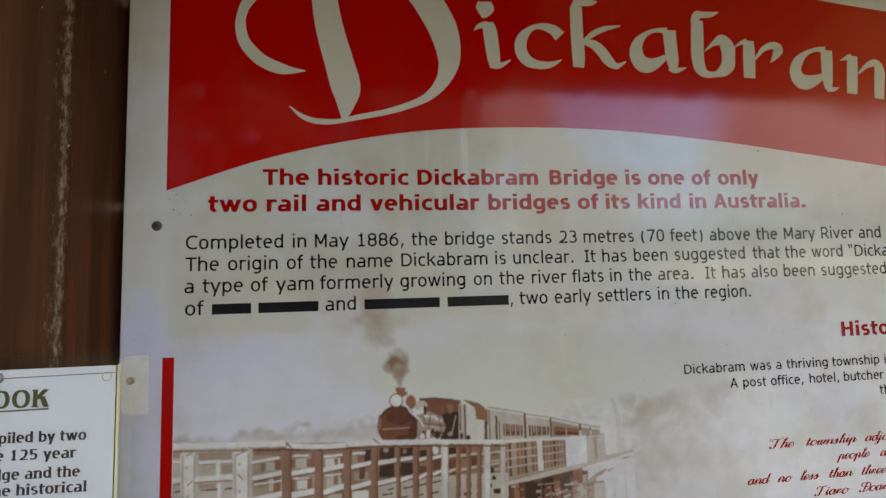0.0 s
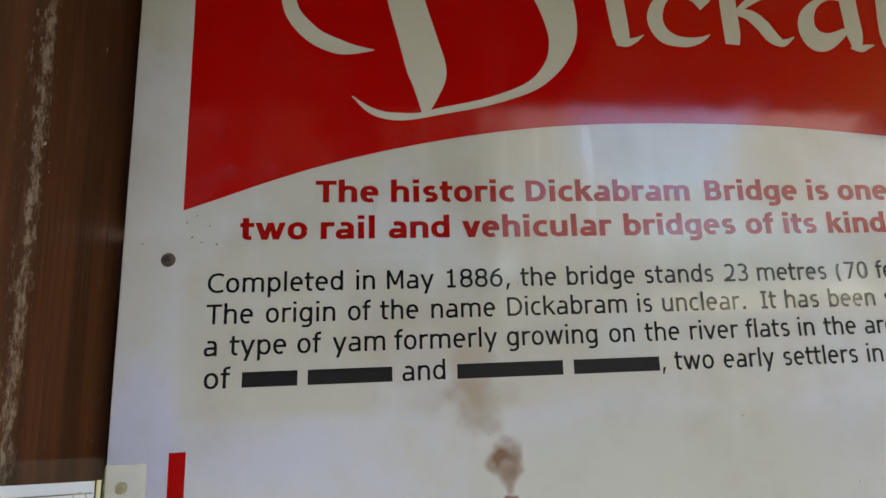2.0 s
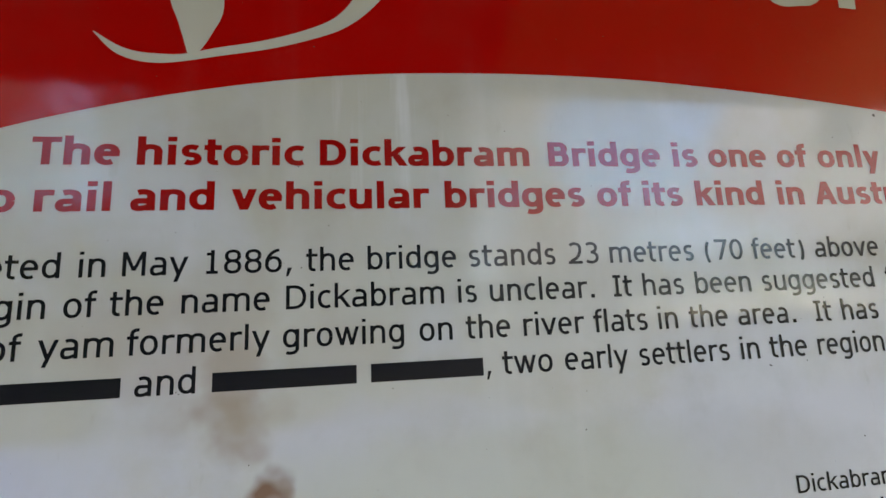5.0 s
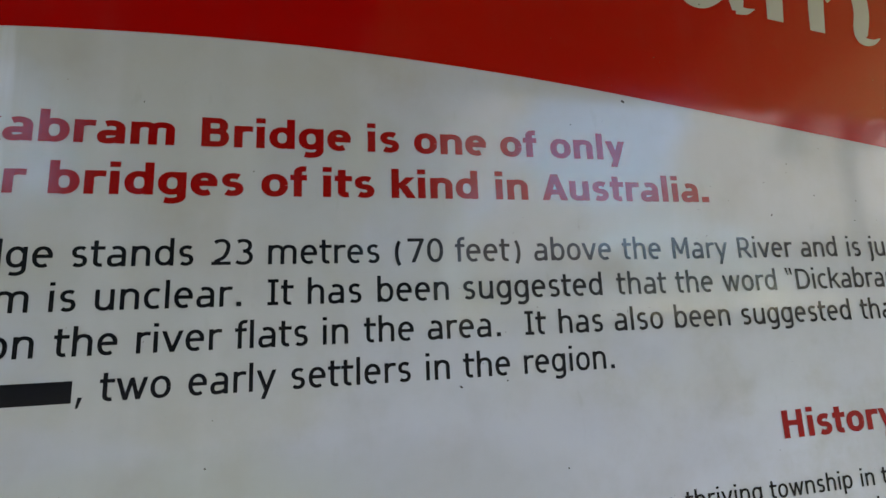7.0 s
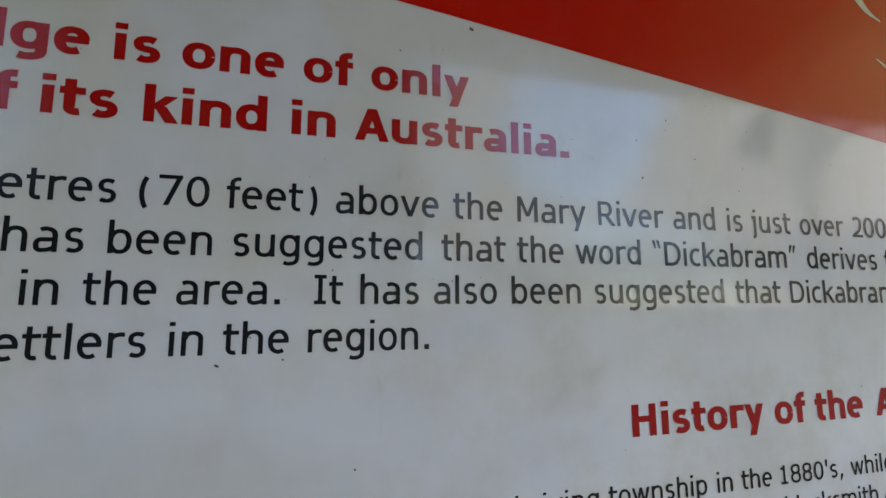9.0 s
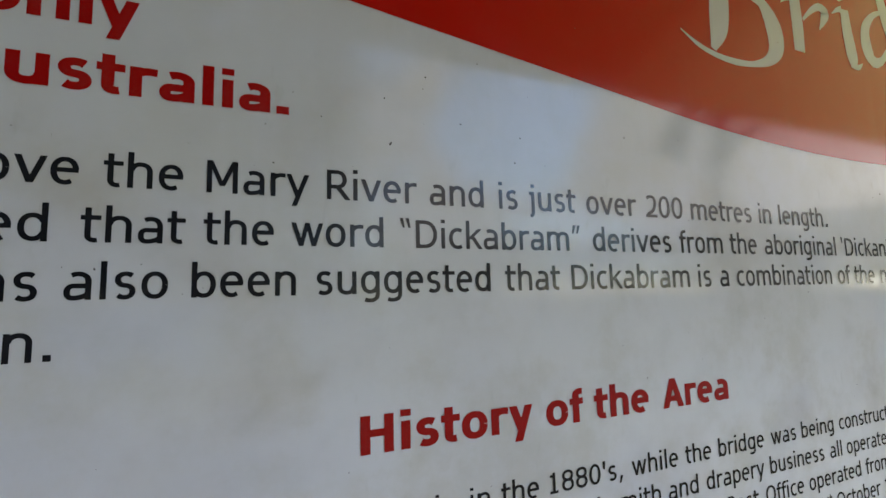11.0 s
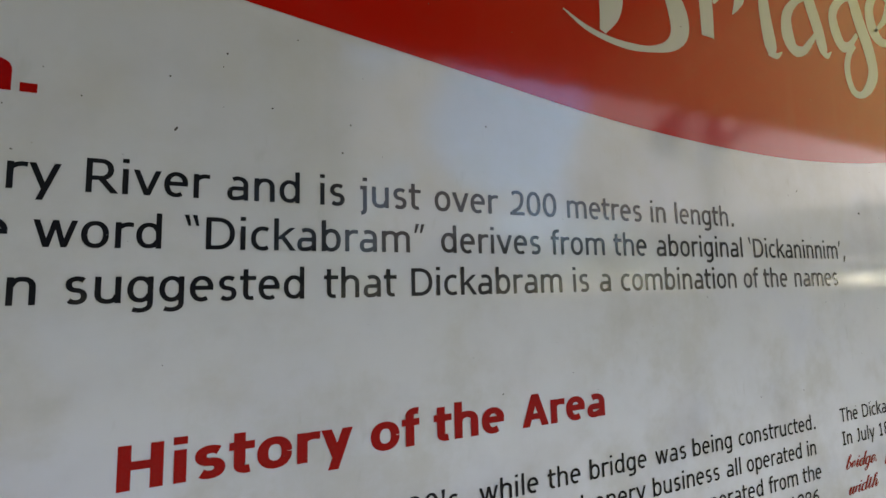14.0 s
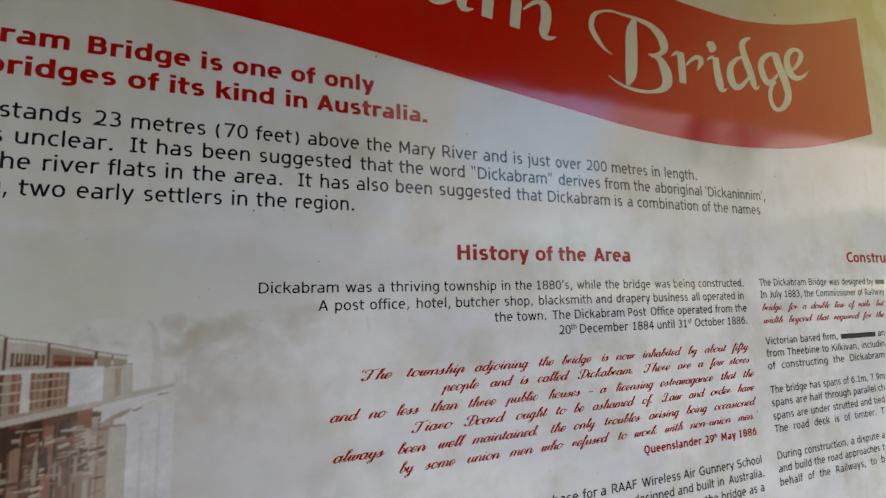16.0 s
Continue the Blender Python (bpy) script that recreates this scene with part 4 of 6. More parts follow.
for y, z in ((0.20, 1.928), (0.0, 1.8855)):
    part("purlin", box(bmesh.new(), -1.65, y - 0.02, z - 0.022, 2.82, y + 0.02, z + 0.022, 0.003, 1), M_SOFFIT, hood)
for x in (-0.0885, 1.395):
    part("bracket", box(bmesh.new(), x - 0.02, -0.02, 1.83, x + 0.02, 0.25, 1.862, 0.002, 1), M_SOFFIT, hood)

# ---- trees behind the reader, for reflections in the board ----
def gum_tree(x, y, height, spread, seed):
    rnd = random.Random(seed)
    tree = thing("gum_tree", "open-crowned gum tree with drooping grey-green leaves", "tree", "trees near the sign")
    tree.location = (x, y, 0)
    bm = bmesh.new()

    def limb(a, b, ra, rb):
        d = b - a
        m = Matrix.Translation((a + b) / 2) @ d.to_track_quat("Z", "Y").to_matrix().to_4x4()
        bmesh.ops.create_cone(bm, segments=8, radius1=ra, radius2=rb, depth=d.length, matrix=m, cap_ends=True)

    top = Vector((0.3, 0.1, height * 0.55))
    limb(Vector((0, 0, -0.1)), top, height * 0.013, height * 0.008)
    tips = []
    for i in range(7):
        a = i * 2.4 + rnd.random()
        start = Vector((0, 0, 0)).lerp(top, 0.6 + 0.4 * rnd.random())
        end = start + Vector((math.cos(a) * spread * rnd.uniform(0.4, 0.8), math.sin(a) * spread * rnd.uniform(0.4, 0.8), height * rnd.uniform(0.15, 0.42)))
        limb(start, end, height * 0.006, height * 0.002)
        tips += [end, start.lerp(end, 0.7)]
    part("trunk", bm, M_BARK, tree)
    verts, faces = [], []
    for tip in tips:
        for _ in range(5):
            c = tip + Vector((rnd.gauss(0, 1), rnd.gauss(0, 1), rnd.gauss(0, 0.6))) * spread * 0.22
            for _ in range(26):
                q = c + Vector((rnd.gauss(0, 1), rnd.gauss(0, 1), rnd.gauss(0, 0.7))) * spread * 0.09
                u = Vector((rnd.uniform(-1, 1), rnd.uniform(-1, 1), rnd.uniform(-1, 0.3))).normalized() * 0.16
                s = u.cross(Vector((rnd.random(), rnd.random(), 0.3))).normalized() * 0.05
                k = len(verts)
                verts += [q - u, q + s, q + u, q - s]
                faces.append((k, k + 1, k + 2, k + 3))
    link_mesh("crown", verts, faces, M_LEAF, tree)
    return tree


# third tree: unseen, added to darken the reflections about the middle
for tx, ty, th, ts, seed in ((14.6, -10.2, 12.5, 2.0, 3), (-9.0, -14.0, 10.0, 4.0, 5), (-1.0, -13.0, 7.5, 3.2, 11)):
    gum_tree(tx, ty, th, ts, seed)

# Added bushland closes the view behind the reader: tall and near to cut skylight on the board, but for a gap through
# which the open sky mirrors in it.
rnd = random.Random(21)
verts, faces = [], []


def clump(cx, cy, top, wide, leaves, size):
    for _ in range(leaves):
        q = Vector((cx + rnd.gauss(0, wide), cy + rnd.gauss(0, wide), top * rnd.random() ** 0.7))
        u = Vector((rnd.uniform(-1, 1), rnd.uniform(-1, 1), rnd.uniform(-1, 1))).normalized() * rnd.uniform(0.6, 1.2) * size
        s = u.cross(Vector((rnd.random(), rnd.random(), 0.3))).normalized() * size * 0.6
        k = len(verts)
        verts.extend([q - u, q + s, q + u, q - s])
        faces.append((k, k + 1, k + 2, k + 3))


for i in range(150):
    az = math.radians(-88 + 176 * i / 149)
    far = rnd.uniform(62, 80)
    clump(far * math.sin(az), -far * math.cos(az), rnd.uniform(7.0, 11.0), 1.8, 110, 0.6)
for i in range(150):
    az = -88 + 176 * i / 149
    if 12.0 < az < 74.0:
        continue
    far = rnd.uniform(16.0, 21.0)
    # tallest to the left and middle: added to dim the board's upper left
    top = rnd.uniform(3.5, 5.5) if -42 < az < -27 else rnd.uniform(12.0, 16.5) if az < 12 else rnd.uniform(3.2, 5.2) if az < 74 else rnd.uniform(5.0, 8.0)
    clump(far * math.sin(math.radians(az)), -far * math.cos(math.radians(az)), top, 0.7, 260 if az < 12 else 200, 0.34)
woods = link_mesh("woodland", verts, faces, M_LEAF)
tagged(woods, "belt of grey-green bushland trees, added round the clearing to cut skylight", "trees", kind="stuff")

# ---- the information board ----
BOARD_LEFT, BOARD_RIGHT, BOARD_BOTTOM, BOARD_TOP = -23.8, 1330.0, -610.0, 275.0
board = thing("information_board", "large printed bridge-history board with red title band, weathered and glossy", "sign")
bm = box(bmesh.new(), BOARD_LEFT / 1000, 0.0, 1.5 + BOARD_BOTTOM / 1000, BOARD_RIGHT / 1000, 0.004, 1.5 + BOARD_TOP / 1000, 0.0008, 1)
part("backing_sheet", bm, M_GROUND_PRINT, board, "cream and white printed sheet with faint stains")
for x in (0.02, 0.65, 1.28):
    part("mounting_batten", box(bmesh.new(), x - 0.02, 0.0042, 1.5 - 0.58, x + 0.02, 0.0215, 1.5 + 0.24, 0.002, 1), M_BOARDS, board)

LOWER = [(6.4, 27.0), (72.0, 50.2), (136.0, 66.0), (205, 76.6), (276, 80.4), (351, 79.9), (418, 75.4), (475, 69.7), (535, 62.0), (606, 52.4), (690, 41.0), (760, 31.6), (826, 26.4), (890, 24.6), (945, 26.4), (1002, 31.3), (1053, 39.2), (1110, 52.4), (1166, 67.0)]
UPPER = [(7.4, 186), (137, 221), (276, 235), (428, 227), (598, 206.5), (700, 196.5), (800, 189.0), (870, 183.5), (930, 181.5), (978, 185.6), (1029, 194), (1084, 207), (1130, 220), (1166, 231)]
lo_line, hi_line = smooth_line(LOWER, 6), smooth_line(UPPER, 8)
xs = np.linspace(6.4, 1166.0, 140)
lo_z, hi_z = np.interp(xs, lo_line[:, 0], lo_line[:, 1]), np.interp(xs, hi_line[:, 0], hi_line[:, 1])
verts = [on_board(x, z, 0.15) for x, z in zip(xs, lo_z)] + [on_board(x, z, 0.15) for x, z in zip(xs, hi_z)]
banner = link_mesh("title_band", verts, [(i, i + 1, 141 + i, 140 + i) for i in range(139)], M_BANNER, board, "waving deep red band")

TITLE = {
    "D": [
        [(121.6, 215.0, 18.4), (128.2, 166.5, 22.0), (136.5, 133.1, 23.4), (141.7, 111.7, 23.6), (141.5, 97.5, 14.4), (140.1, 85.7, 4.5)],
        [(96.0, 206.0, 1.8), (84.0, 198.5, 3.2), (65.8, 182.0, 8.0), (60.5, 170.8, 7.4), (59.5, 160.1, 8.2), (62.1, 148.4, 9.0), (68.7, 139.0, 10.0), (77.4, 131.5, 10.1), (89.0, 126.5, 9.5), (98.4, 124.9, 5.9), (110.3, 124.8, 0.5)],
        [(118.9, 222.3, 2.9), (155.9, 229.6, 7.1), (187.0, 216.2, 22.0), (206.0, 194.7, 25.0), (219.2, 172.6, 25.4), (224.5, 158.4, 23.7), (227.0, 143.6, 20.2), (226.1, 131.9, 16.4), (220.7, 118.8, 11.2), (210.0, 106.8, 7.6), (196.9, 99.5, 5.9), (175.2, 92.2, 4.9), (149.9, 86.7, 4.3), (135.9, 83.5, 3.7), (125.2, 82.8, 4.7), (115.3, 83.8, 4.4), (106.5, 87.4, 3.5), (97.1, 95.3, 0.5)],
    ],
    "i": [
        [(259.2, 190.9, 11.9), (259.4, 184.8, 15.7), (258.2, 179.2, 8.7), (257.1, 176.1, 1.4)],
        [(248.9, 164.6, 0.5), (253.4, 168.3, 3.9), (258.9, 169.6, 7.1), (262.7, 167.2, 10.4)],
        [(261.9, 172.2, 8.0), (263.1, 164.7, 12.0), (264.6, 149.7, 11.9), (265.6, 138.2, 10.8), (264.9, 133.2, 6.8)],
        [(262.5, 135.6, 7.1), (268.4, 134.3, 6.0), (274.4, 136.0, 3.4), (280.4, 139.7, 0.5)],
    ],
    "c": [
        [(325.1, 162.4, 11.0), (320.0, 167.6, 9.5), (312.2, 170.3, 7.0), (304.8, 170.5, 4.6), (297.9, 167.4, 5.3), (291.8, 160.3, 9.1), (289.4, 152.1, 10.5), (290.9, 144.8, 10.6), (295.4, 139.2, 10.0), (302.5, 136.4, 7.7), (310.3, 135.8, 6.6), (318.7, 137.6, 4.1), (325.8, 141.4, 0.5)],
    ],
    "k": [
        [(341.1, 190.2, 10.9), (340.8, 165.3, 11.4), (341.2, 144.8, 11.4), (340.7, 135.0, 9.7)],
        [(338.4, 188.0, 5.0), (341.8, 193.4, 7.0), (348.1, 194.8, 7.3), (354.9, 194.6, 5.7), (360.8, 195.9, 1.0)],
        [(346.1, 158.3, 3.0), (355.9, 165.9, 5.0), (366.6, 171.0, 4.6), (381.6, 174.3, 1.0)],
        [(346.6, 157.8, 4.2), (355.3, 156.1, 8.1), (362.8, 149.6, 9.8), (369.0, 141.1, 9.3), (375.1, 137.1, 5.8), (379.3, 138.3, 3.5), (384.8, 141.6, 0.5)],
    ],
    "a": [
        [(425.9, 171.4, 6.5), (414.8, 171.5, 3.7), (405.7, 167.9, 4.4), (398.8, 161.6, 8.0), (395.4, 154.4, 11.3), (395.4, 146.9, 13.3), (399.3, 140.5, 15.3), (405.3, 138.9, 14.0), (413.2, 141.2, 9.3), (423.1, 147.3, 4.4)],
        [(427.6, 172.0, 12.6), (428.2, 158.2, 12.1), (428.9, 145.1, 12.0), (429.3, 136.2, 7.6)],
        [(426.2, 137.7, 7.7), (431.4, 134.7, 5.3), (436.3, 135.9, 3.6), (441.9, 137.6, 0.5)],
    ],
    "b": [
        [(455.9, 182.8, 11.0), (454.9, 169.9, 12.1), (453.7, 148.6, 12.2), (454.6, 139.1, 11.2)],
        [(451.2, 179.4, 5.2), (455.7, 187.1, 8.2), (461.3, 188.4, 5.9), (468.6, 188.7, 5.3), (477.2, 191.3, 1.1)],
        [(460.8, 153.6, 0.7), (470.6, 161.5, 4.8), (478.7, 164.2, 11.8), (483.8, 157.9, 14.3), (484.0, 150.7, 12.8), (482.9, 141.8, 13.1), (477.3, 135.3, 10.0), (470.1, 132.4, 5.4), (461.8, 132.2, 6.8), (456.3, 135.7, 10.5), (454.0, 141.5, 12.3)],
    ],
    "r": [
        [(490.7, 158.4, 0.5), (497.9, 163.0, 3.6), (503.7, 164.3, 6.3)],
        [(505.5, 165.4, 10.2), (504.7, 150.3, 11.9), (503.4, 129.9, 11.3)],
        [(510.1, 147.2, 1.6), (519.0, 157.3, 4.7), (528.6, 161.4, 7.0), (534.6, 158.4, 10.1), (531.0, 151.2, 5.9), (525.8, 145.1, 0.5)],
    ],
    "second a": [
        [(583.9, 159.1, 6.9), (573.8, 159.3, 3.9), (563.1, 155.3, 4.9), (555.4, 148.5, 8.8), (551.4, 141.3, 11.0), (551.3, 134.5, 13.2), (555.1, 128.9, 14.9), (561.7, 127.5, 13.8), (570.8, 130.2, 9.4), (579.1, 134.2, 5.0)],
        [(585.0, 159.1, 11.9), (584.1, 144.7, 11.8), (583.2, 131.0, 10.7), (583.3, 121.2, 7.1)],
        [(582.2, 122.3, 6.7), (588.6, 121.4, 4.3), (594.7, 123.2, 0.5)],
    ],
    "m": [
        [(598.9, 149.6, 0.5), (606.4, 152.6, 4.3), (611.4, 154.5, 4.3)],
        [(612.0, 154.5, 10.8), (609.7, 134.5, 11.3), (607.8, 117.5, 10.7)],
        [(616.7, 137.5, 1.6), (626.7, 145.5, 4.8), (636.1, 148.1, 7.7), (639.5, 140.9, 10.6), (637.8, 127.0, 10.9), (636.2, 113.2, 10.2)],
        [(646.4, 133.7, 2.1), (656.1, 141.5, 3.7), (663.8, 145.0, 4.9), (670.6, 141.1, 11.2), (671.1, 128.9, 11.3), (667.7, 114.8, 10.1), (669.9, 110.0, 6.1), (676.3, 110.1, 3.4), (681.6, 112.8, 0.5)],
    ],
    "B": [
        [(747.6, 105.7, 0.7), (737.5, 111.3, 3.7), (727.4, 123.4, 6.8), (724.0, 133.0, 6.3), (727.6, 144.1, 5.3), (736.5, 150.3, 2.9), (749.5, 153.6, 2.5), (763.9, 152.9, 2.7), (782.2, 151.6, 4.2), (800.8, 147.6, 7.0), (813.8, 137.8, 12.0), (817.4, 127.5, 12.1), (814.2, 119.9, 6.2), (805.2, 115.1, 3.7), (795.2, 114.0, 1.3)],
        [(797.4, 113.7, 2.1), (808.8, 111.9, 8.0), (816.8, 99.8, 14.3), (817.8, 87.3, 13.3), (810.6, 78.0, 7.2), (797.1, 73.0, 3.6), (782.1, 71.4, 3.8), (767.5, 72.4, 3.3), (753.5, 75.8, 2.7), (740.7, 82.3, 0.7)],
        [(779.8, 149.8, 6.2), (774.7, 133.6, 14.3), (772.3, 108.2, 15.3), (769.8, 89.2, 13.9), (764.2, 75.6, 4.0)],
    ],
    "second r": [
        [(826.6, 117.5, 0.6), (833.4, 121.9, 3.7), (838.4, 123.4, 5.0)],
        [(840.2, 124.4, 10.0), (840.6, 106.9, 10.7), (840.1, 88.7, 9.8)],
        [(846.7, 110.5, 1.9), (854.9, 117.7, 3.7), (863.8, 122.5, 5.2), (870.2, 120.3, 8.2), (867.8, 114.6, 5.8), (862.7, 107.2, 0.7)],
    ],
    "second i": [
        [(887.0, 145.5, 9.2), (887.9, 138.9, 14.9), (886.2, 132.5, 3.3)],
        [(878.0, 121.6, 0.6), (884.4, 125.4, 3.2), (889.8, 127.0, 5.2)],
        [(892.5, 127.5, 9.0), (893.1, 112.0, 10.9), (895.3, 95.6, 11.8), (895.3, 89.6, 7.1)],
        [(892.9, 90.6, 6.0), (900.5, 89.0, 4.0), (906.2, 92.5, 0.6)],
    ],
    "d": [
        [(938.4, 136.0, 2.6), (925.7, 130.4, 4.7), (915.1, 119.0, 8.7), (914.1, 105.2, 12.3), (919.3, 97.1, 9.4), (928.4, 97.8, 5.8), (936.6, 104.5, 4.9), (944.2, 112.5, 2.9)],
        [(953.4, 162.0, 2.0), (943.3, 157.3, 5.5), (937.5, 149.2, 9.3), (940.8, 133.6, 12.0), (946.8, 117.1, 12.1), (950.4, 103.8, 10.1), (954.4, 99.5, 4.5), (959.7, 103.0, 0.7)],
    ],
    "g": [
        [(996.0, 149.5, 3.5), (979.6, 145.2, 5.4), (967.1, 133.1, 8.4), (967.1, 120.3, 11.3), (973.2, 110.7, 10.1), (982.2, 112.0, 5.4), (993.6, 122.3, 3.7)],
        [(993.0, 149.0, 13.0), (998.2, 132.5, 14.1), (1005.5, 115.5, 14.0), (1008.5, 98.0, 11.9), (1000.3, 84.7, 8.4), (989.3, 77.7, 4.8), (980.0, 80.0, 6.9), (976.1, 92.1, 6.9), (980.0, 104.6, 5.7), (989.2, 113.1, 2.9)],
    ],
    "e": [
        [(1017.9, 129.8, 2.2), (1032.3, 141.7, 5.6), (1041.0, 155.8, 8.6), (1033.6, 161.3, 4.9), (1021.5, 156.9, 6.6), (1013.3, 144.4, 10.9), (1015.8, 129.5, 13.1), (1027.0, 123.2, 7.2), (1040.2, 127.4, 3.5), (1051.2, 135.8, 0.7)],
    ],
}
for key in TITLE:
    pen_letter(TITLE[key], banner)

# Headline and first paragraph
text_line("The historic Dickabram Bridge is one of only", 76.5, 503.0, 31.2, 12.7, M_RED, board, face="bold", name="headline", starts=[77.1, 119.2, 197.9, 309.8, 377.4, 398.2, 438.9, 464.1])
text_line("two rail and vehicular bridges of its kind in Australia.", 36.3, 548.0, 10.3, 12.7, M_RED, board, face="bold", name="headline", starts=[36.7, 80, 117.7, 159.5, 256.4, 333.5, 358.2, 387.6, 435.3, 458.3])
text_line("Completed in May 1886, the bridge stands 23 metres (70 feet) above the Mary River and is just over 200 metres in length.", 22.5, 847.6, -18.3, 10.5, M_BLACK, board, starts=[21, 99.6, 116.4, 150.1, 192.1, 219.3, 266.4, 315.5, 336.8, 388.4, 414.9, 451.9, 496.6, 523.8, 561.1, 599.2, 629.1, 643.4, 673, 707.4, 736.9, 787.2, 803.9])
text_line("The origin of the name Dickabram is unclear.  It has been suggested that the word \u201cDickabram\u201d derives from the aboriginal \u2018Dickaninnim\u2019,", 21.8, 949.0, -34.9, 10.5, M_BLACK, board, starts=[20.8, 51.6, 95.1, 114.4, 140.8, 183.8, 260.4, 275.5, 336.7, 352.2, 380.5, 417.8, 491.9, 523.3, 549.5, 587.1, 675.4, 727.3, 762.5, 789.6, 857.8])
text_line("a type of yam formerly growing on the river flats in the area.  It has also been suggested that Dickabram is a combination of the names", 21.5, 939.5, -51.4, 10.5, M_BLACK, board, starts=[20.6, 33.6, 68.5, 87.1, 120.1, 182.4, 241.8, 263.2, 290.5, 325.1, 358.3, 374.9, 401.5, 445.2, 461.4, 488.8, 520.4, 557.7, 630.6, 662.9, 738, 753.1, 765.4, 851.3, 867.8, 895.3])
text_line("of [nnnn nnnnnn] and [nnnnnnn nnnnnnn], two early settlers in the region.", 21.3, 487.0, -68.0, 10.5, M_BLACK, board, starts=[20.4, 39.6, 73.4, 123.5, 153.5, 219.4, 278.8, 308.8, 346.2, 400.1, 416.2, 443.6])

# The history column, set flush right
text_line("History of the Area", 572.0, 750.0, -105.6, 12.8, M_RED, board, face="bold", name="headline", starts=[572.2, 646.6, 670.4, 709.2])
for text, x0, x1, z, starts in (
    ("Dickabram was a thriving township in the 1880's, while the bridge was being constructed.", 419.4, 899.7, -131.1, (419.4, 480.4, 505.1, 515.2, 559.6, 612.2, 625.1, 646.7, 688.4, 719.9, 741.4, 779.2, 803.5, 836.2)),
    ("A post office, hotel, butcher shop, blacksmith and drapery business all operated in", 460.6, 900.7, -144.5, (460.6, 472.7, 498.9, 536.2, 569.8, 614.4, 648.0, 708.2, 731.9, 776.4, 825.6, 840.7, 888.4)),
    ("the town. The Dickabram Post Office operated from the", 604.3, 901.4, -157.6, (604.3, 625.4, 660.9, 684.4, 744.4, 771.5, 805.4, 856.1, 884.6)),
):
    text_line(text, x0, x1, z, 7.9, M_BLACK, board, starts=starts)
text_line("20", 667.0, 679.3, -170.9, 7.9, M_BLACK, board)
text_line("th", 679.6, 685.6, -167.2, 5.0, M_BLACK, board)
text_line("December 1884 until 31", 689.0, 817.5, -170.7, 7.9, M_BLACK, board, starts=(689.0, 749.1, 778.4, 804.8))
text_line("st", 818.2, 822.8, -167.0, 5.0, M_BLACK, board)
text_line("October 1886.", 826.9, 901.0, -170.4, 7.9, M_BLACK, board, starts=(826.9, 872.5))
for text, x0, x1, z, starts in (
    ("\u2018The township adjoining the bridge is now inhabited by about fifty", 491.7, 900.0, -197.0, (491.7, 526.8, 584.4, 644.1, 667.7, 710.3, 725.9, 757.2, 816.1, 836.4, 868.9)),
    ("people and is called Dickabram. There are a few stores", 554.5, 901.1, -210.4, (554.5, 598.0, 625.5, 642.2, 683.3, 759.4, 801.0, 825.7, 838.1, 867.8)),
    ("and no less than three public houses - a licensing extravagance that the", 469.3, 901.5, -224.9, (469.3, 496.8, 518.3, 545.6, 577.2, 613.4, 652.6, 697.6, 706.4, 720.5, 775.6, 856.8, 885.9)),
    ("Tiaro Board ought to be ashamed of. Law and order have", 530.1, 901.4, -238.8, (530.1, 573.5, 620.4, 658.9, 677.2, 697.1, 752.8, 778.1, 810.3, 838.9, 876.0)),
    ("always been well maintained, the only troubles arising being occasioned", 471.4, 901.9, -253.2, (471.4, 519.1, 551.1, 579.8, 652.8, 676.2, 706.8, 759.8, 805.5, 842.1)),
    ("by some union men who refused to work with non-union men.\u2019", 520.1, 901.3, -267.1, (520.1, 540.1, 575.2, 612.9, 642.7, 673.3, 722.7, 740.8, 777.1, 808.3, 872.8)),
):
    text_line(text, x0, x1, z, 7.6, M_WINE, board, face="script", slant=0.5, lead=1.7, starts=starts)
text_line("Queenslander 29", 751.4, 837.5, -283.0, 7.4, M_WINE, board, face="bold", starts=(751.4, 826.2))
text_line("th", 838.0, 842.8, -279.4, 4.6, M_WINE, board, face="bold")
text_line("May 1886", 848.3, 897.8, -283.0, 7.4, M_WINE, board, face="bold", starts=(848.3, 873.0))
text_line("base for a RAAF Wireless Air Gunnery School", 654.0, 900.4, -311.2, 7.9, M_BLACK, board, starts=(654.0, 680.0, 700.5, 712.6, 746.3, 795.9, 815.7, 865.9))
text_line("designed and built in Australia.", 736.0, 900.4, -324.4, 7.9, M_BLACK, board, starts=(736.0, 787.4, 811.1, 838.0, 853.0))
text_line("the bridge as a", 820.0, 900.4, -338.0, 7.9, M_BLACK, board)

# The construction column, set flush left
text_line("Construction", 1079.0, 1206.0, -103.6, 12.4, M_WINE, board, face="bold", name="headline")
for text, z, mat in (
    ("The Dickabram Bridge was designed by [nnn]", -130.6, M_BLACK), ("In July 1883, the Commissioner of Railway", -143.6, M_BLACK),
    ("Victorian based firm, [nnnnnnnnn] an", -193.6, M_BLACK), ("from Theebine to Kilkivan, includin", -206.4, M_BLACK), ("of  constructing  the  Dickabram", -219.5, M_BLACK),
    ("The bridge has spans of 6.1m, 7.9m", -244.2, M_BLACK), ("spans are half through parallel ch", -257.4, M_BLACK), ("spans are under strutted and tied", -271.0, M_BLACK), ("The  road  deck  is  of  timber.  T", -284.0, M_BLACK),
    ("During construction, a dispute a", -310.6, M_BLACK), ("and build the road approaches t", -323.8, M_BLACK), ("behalf  of  the  Railways,  to  b", -337.0, M_BLACK),
):
    text_line(text, 924.5, 1176.0 + 0.223 * z, z, 7.7, mat, board)
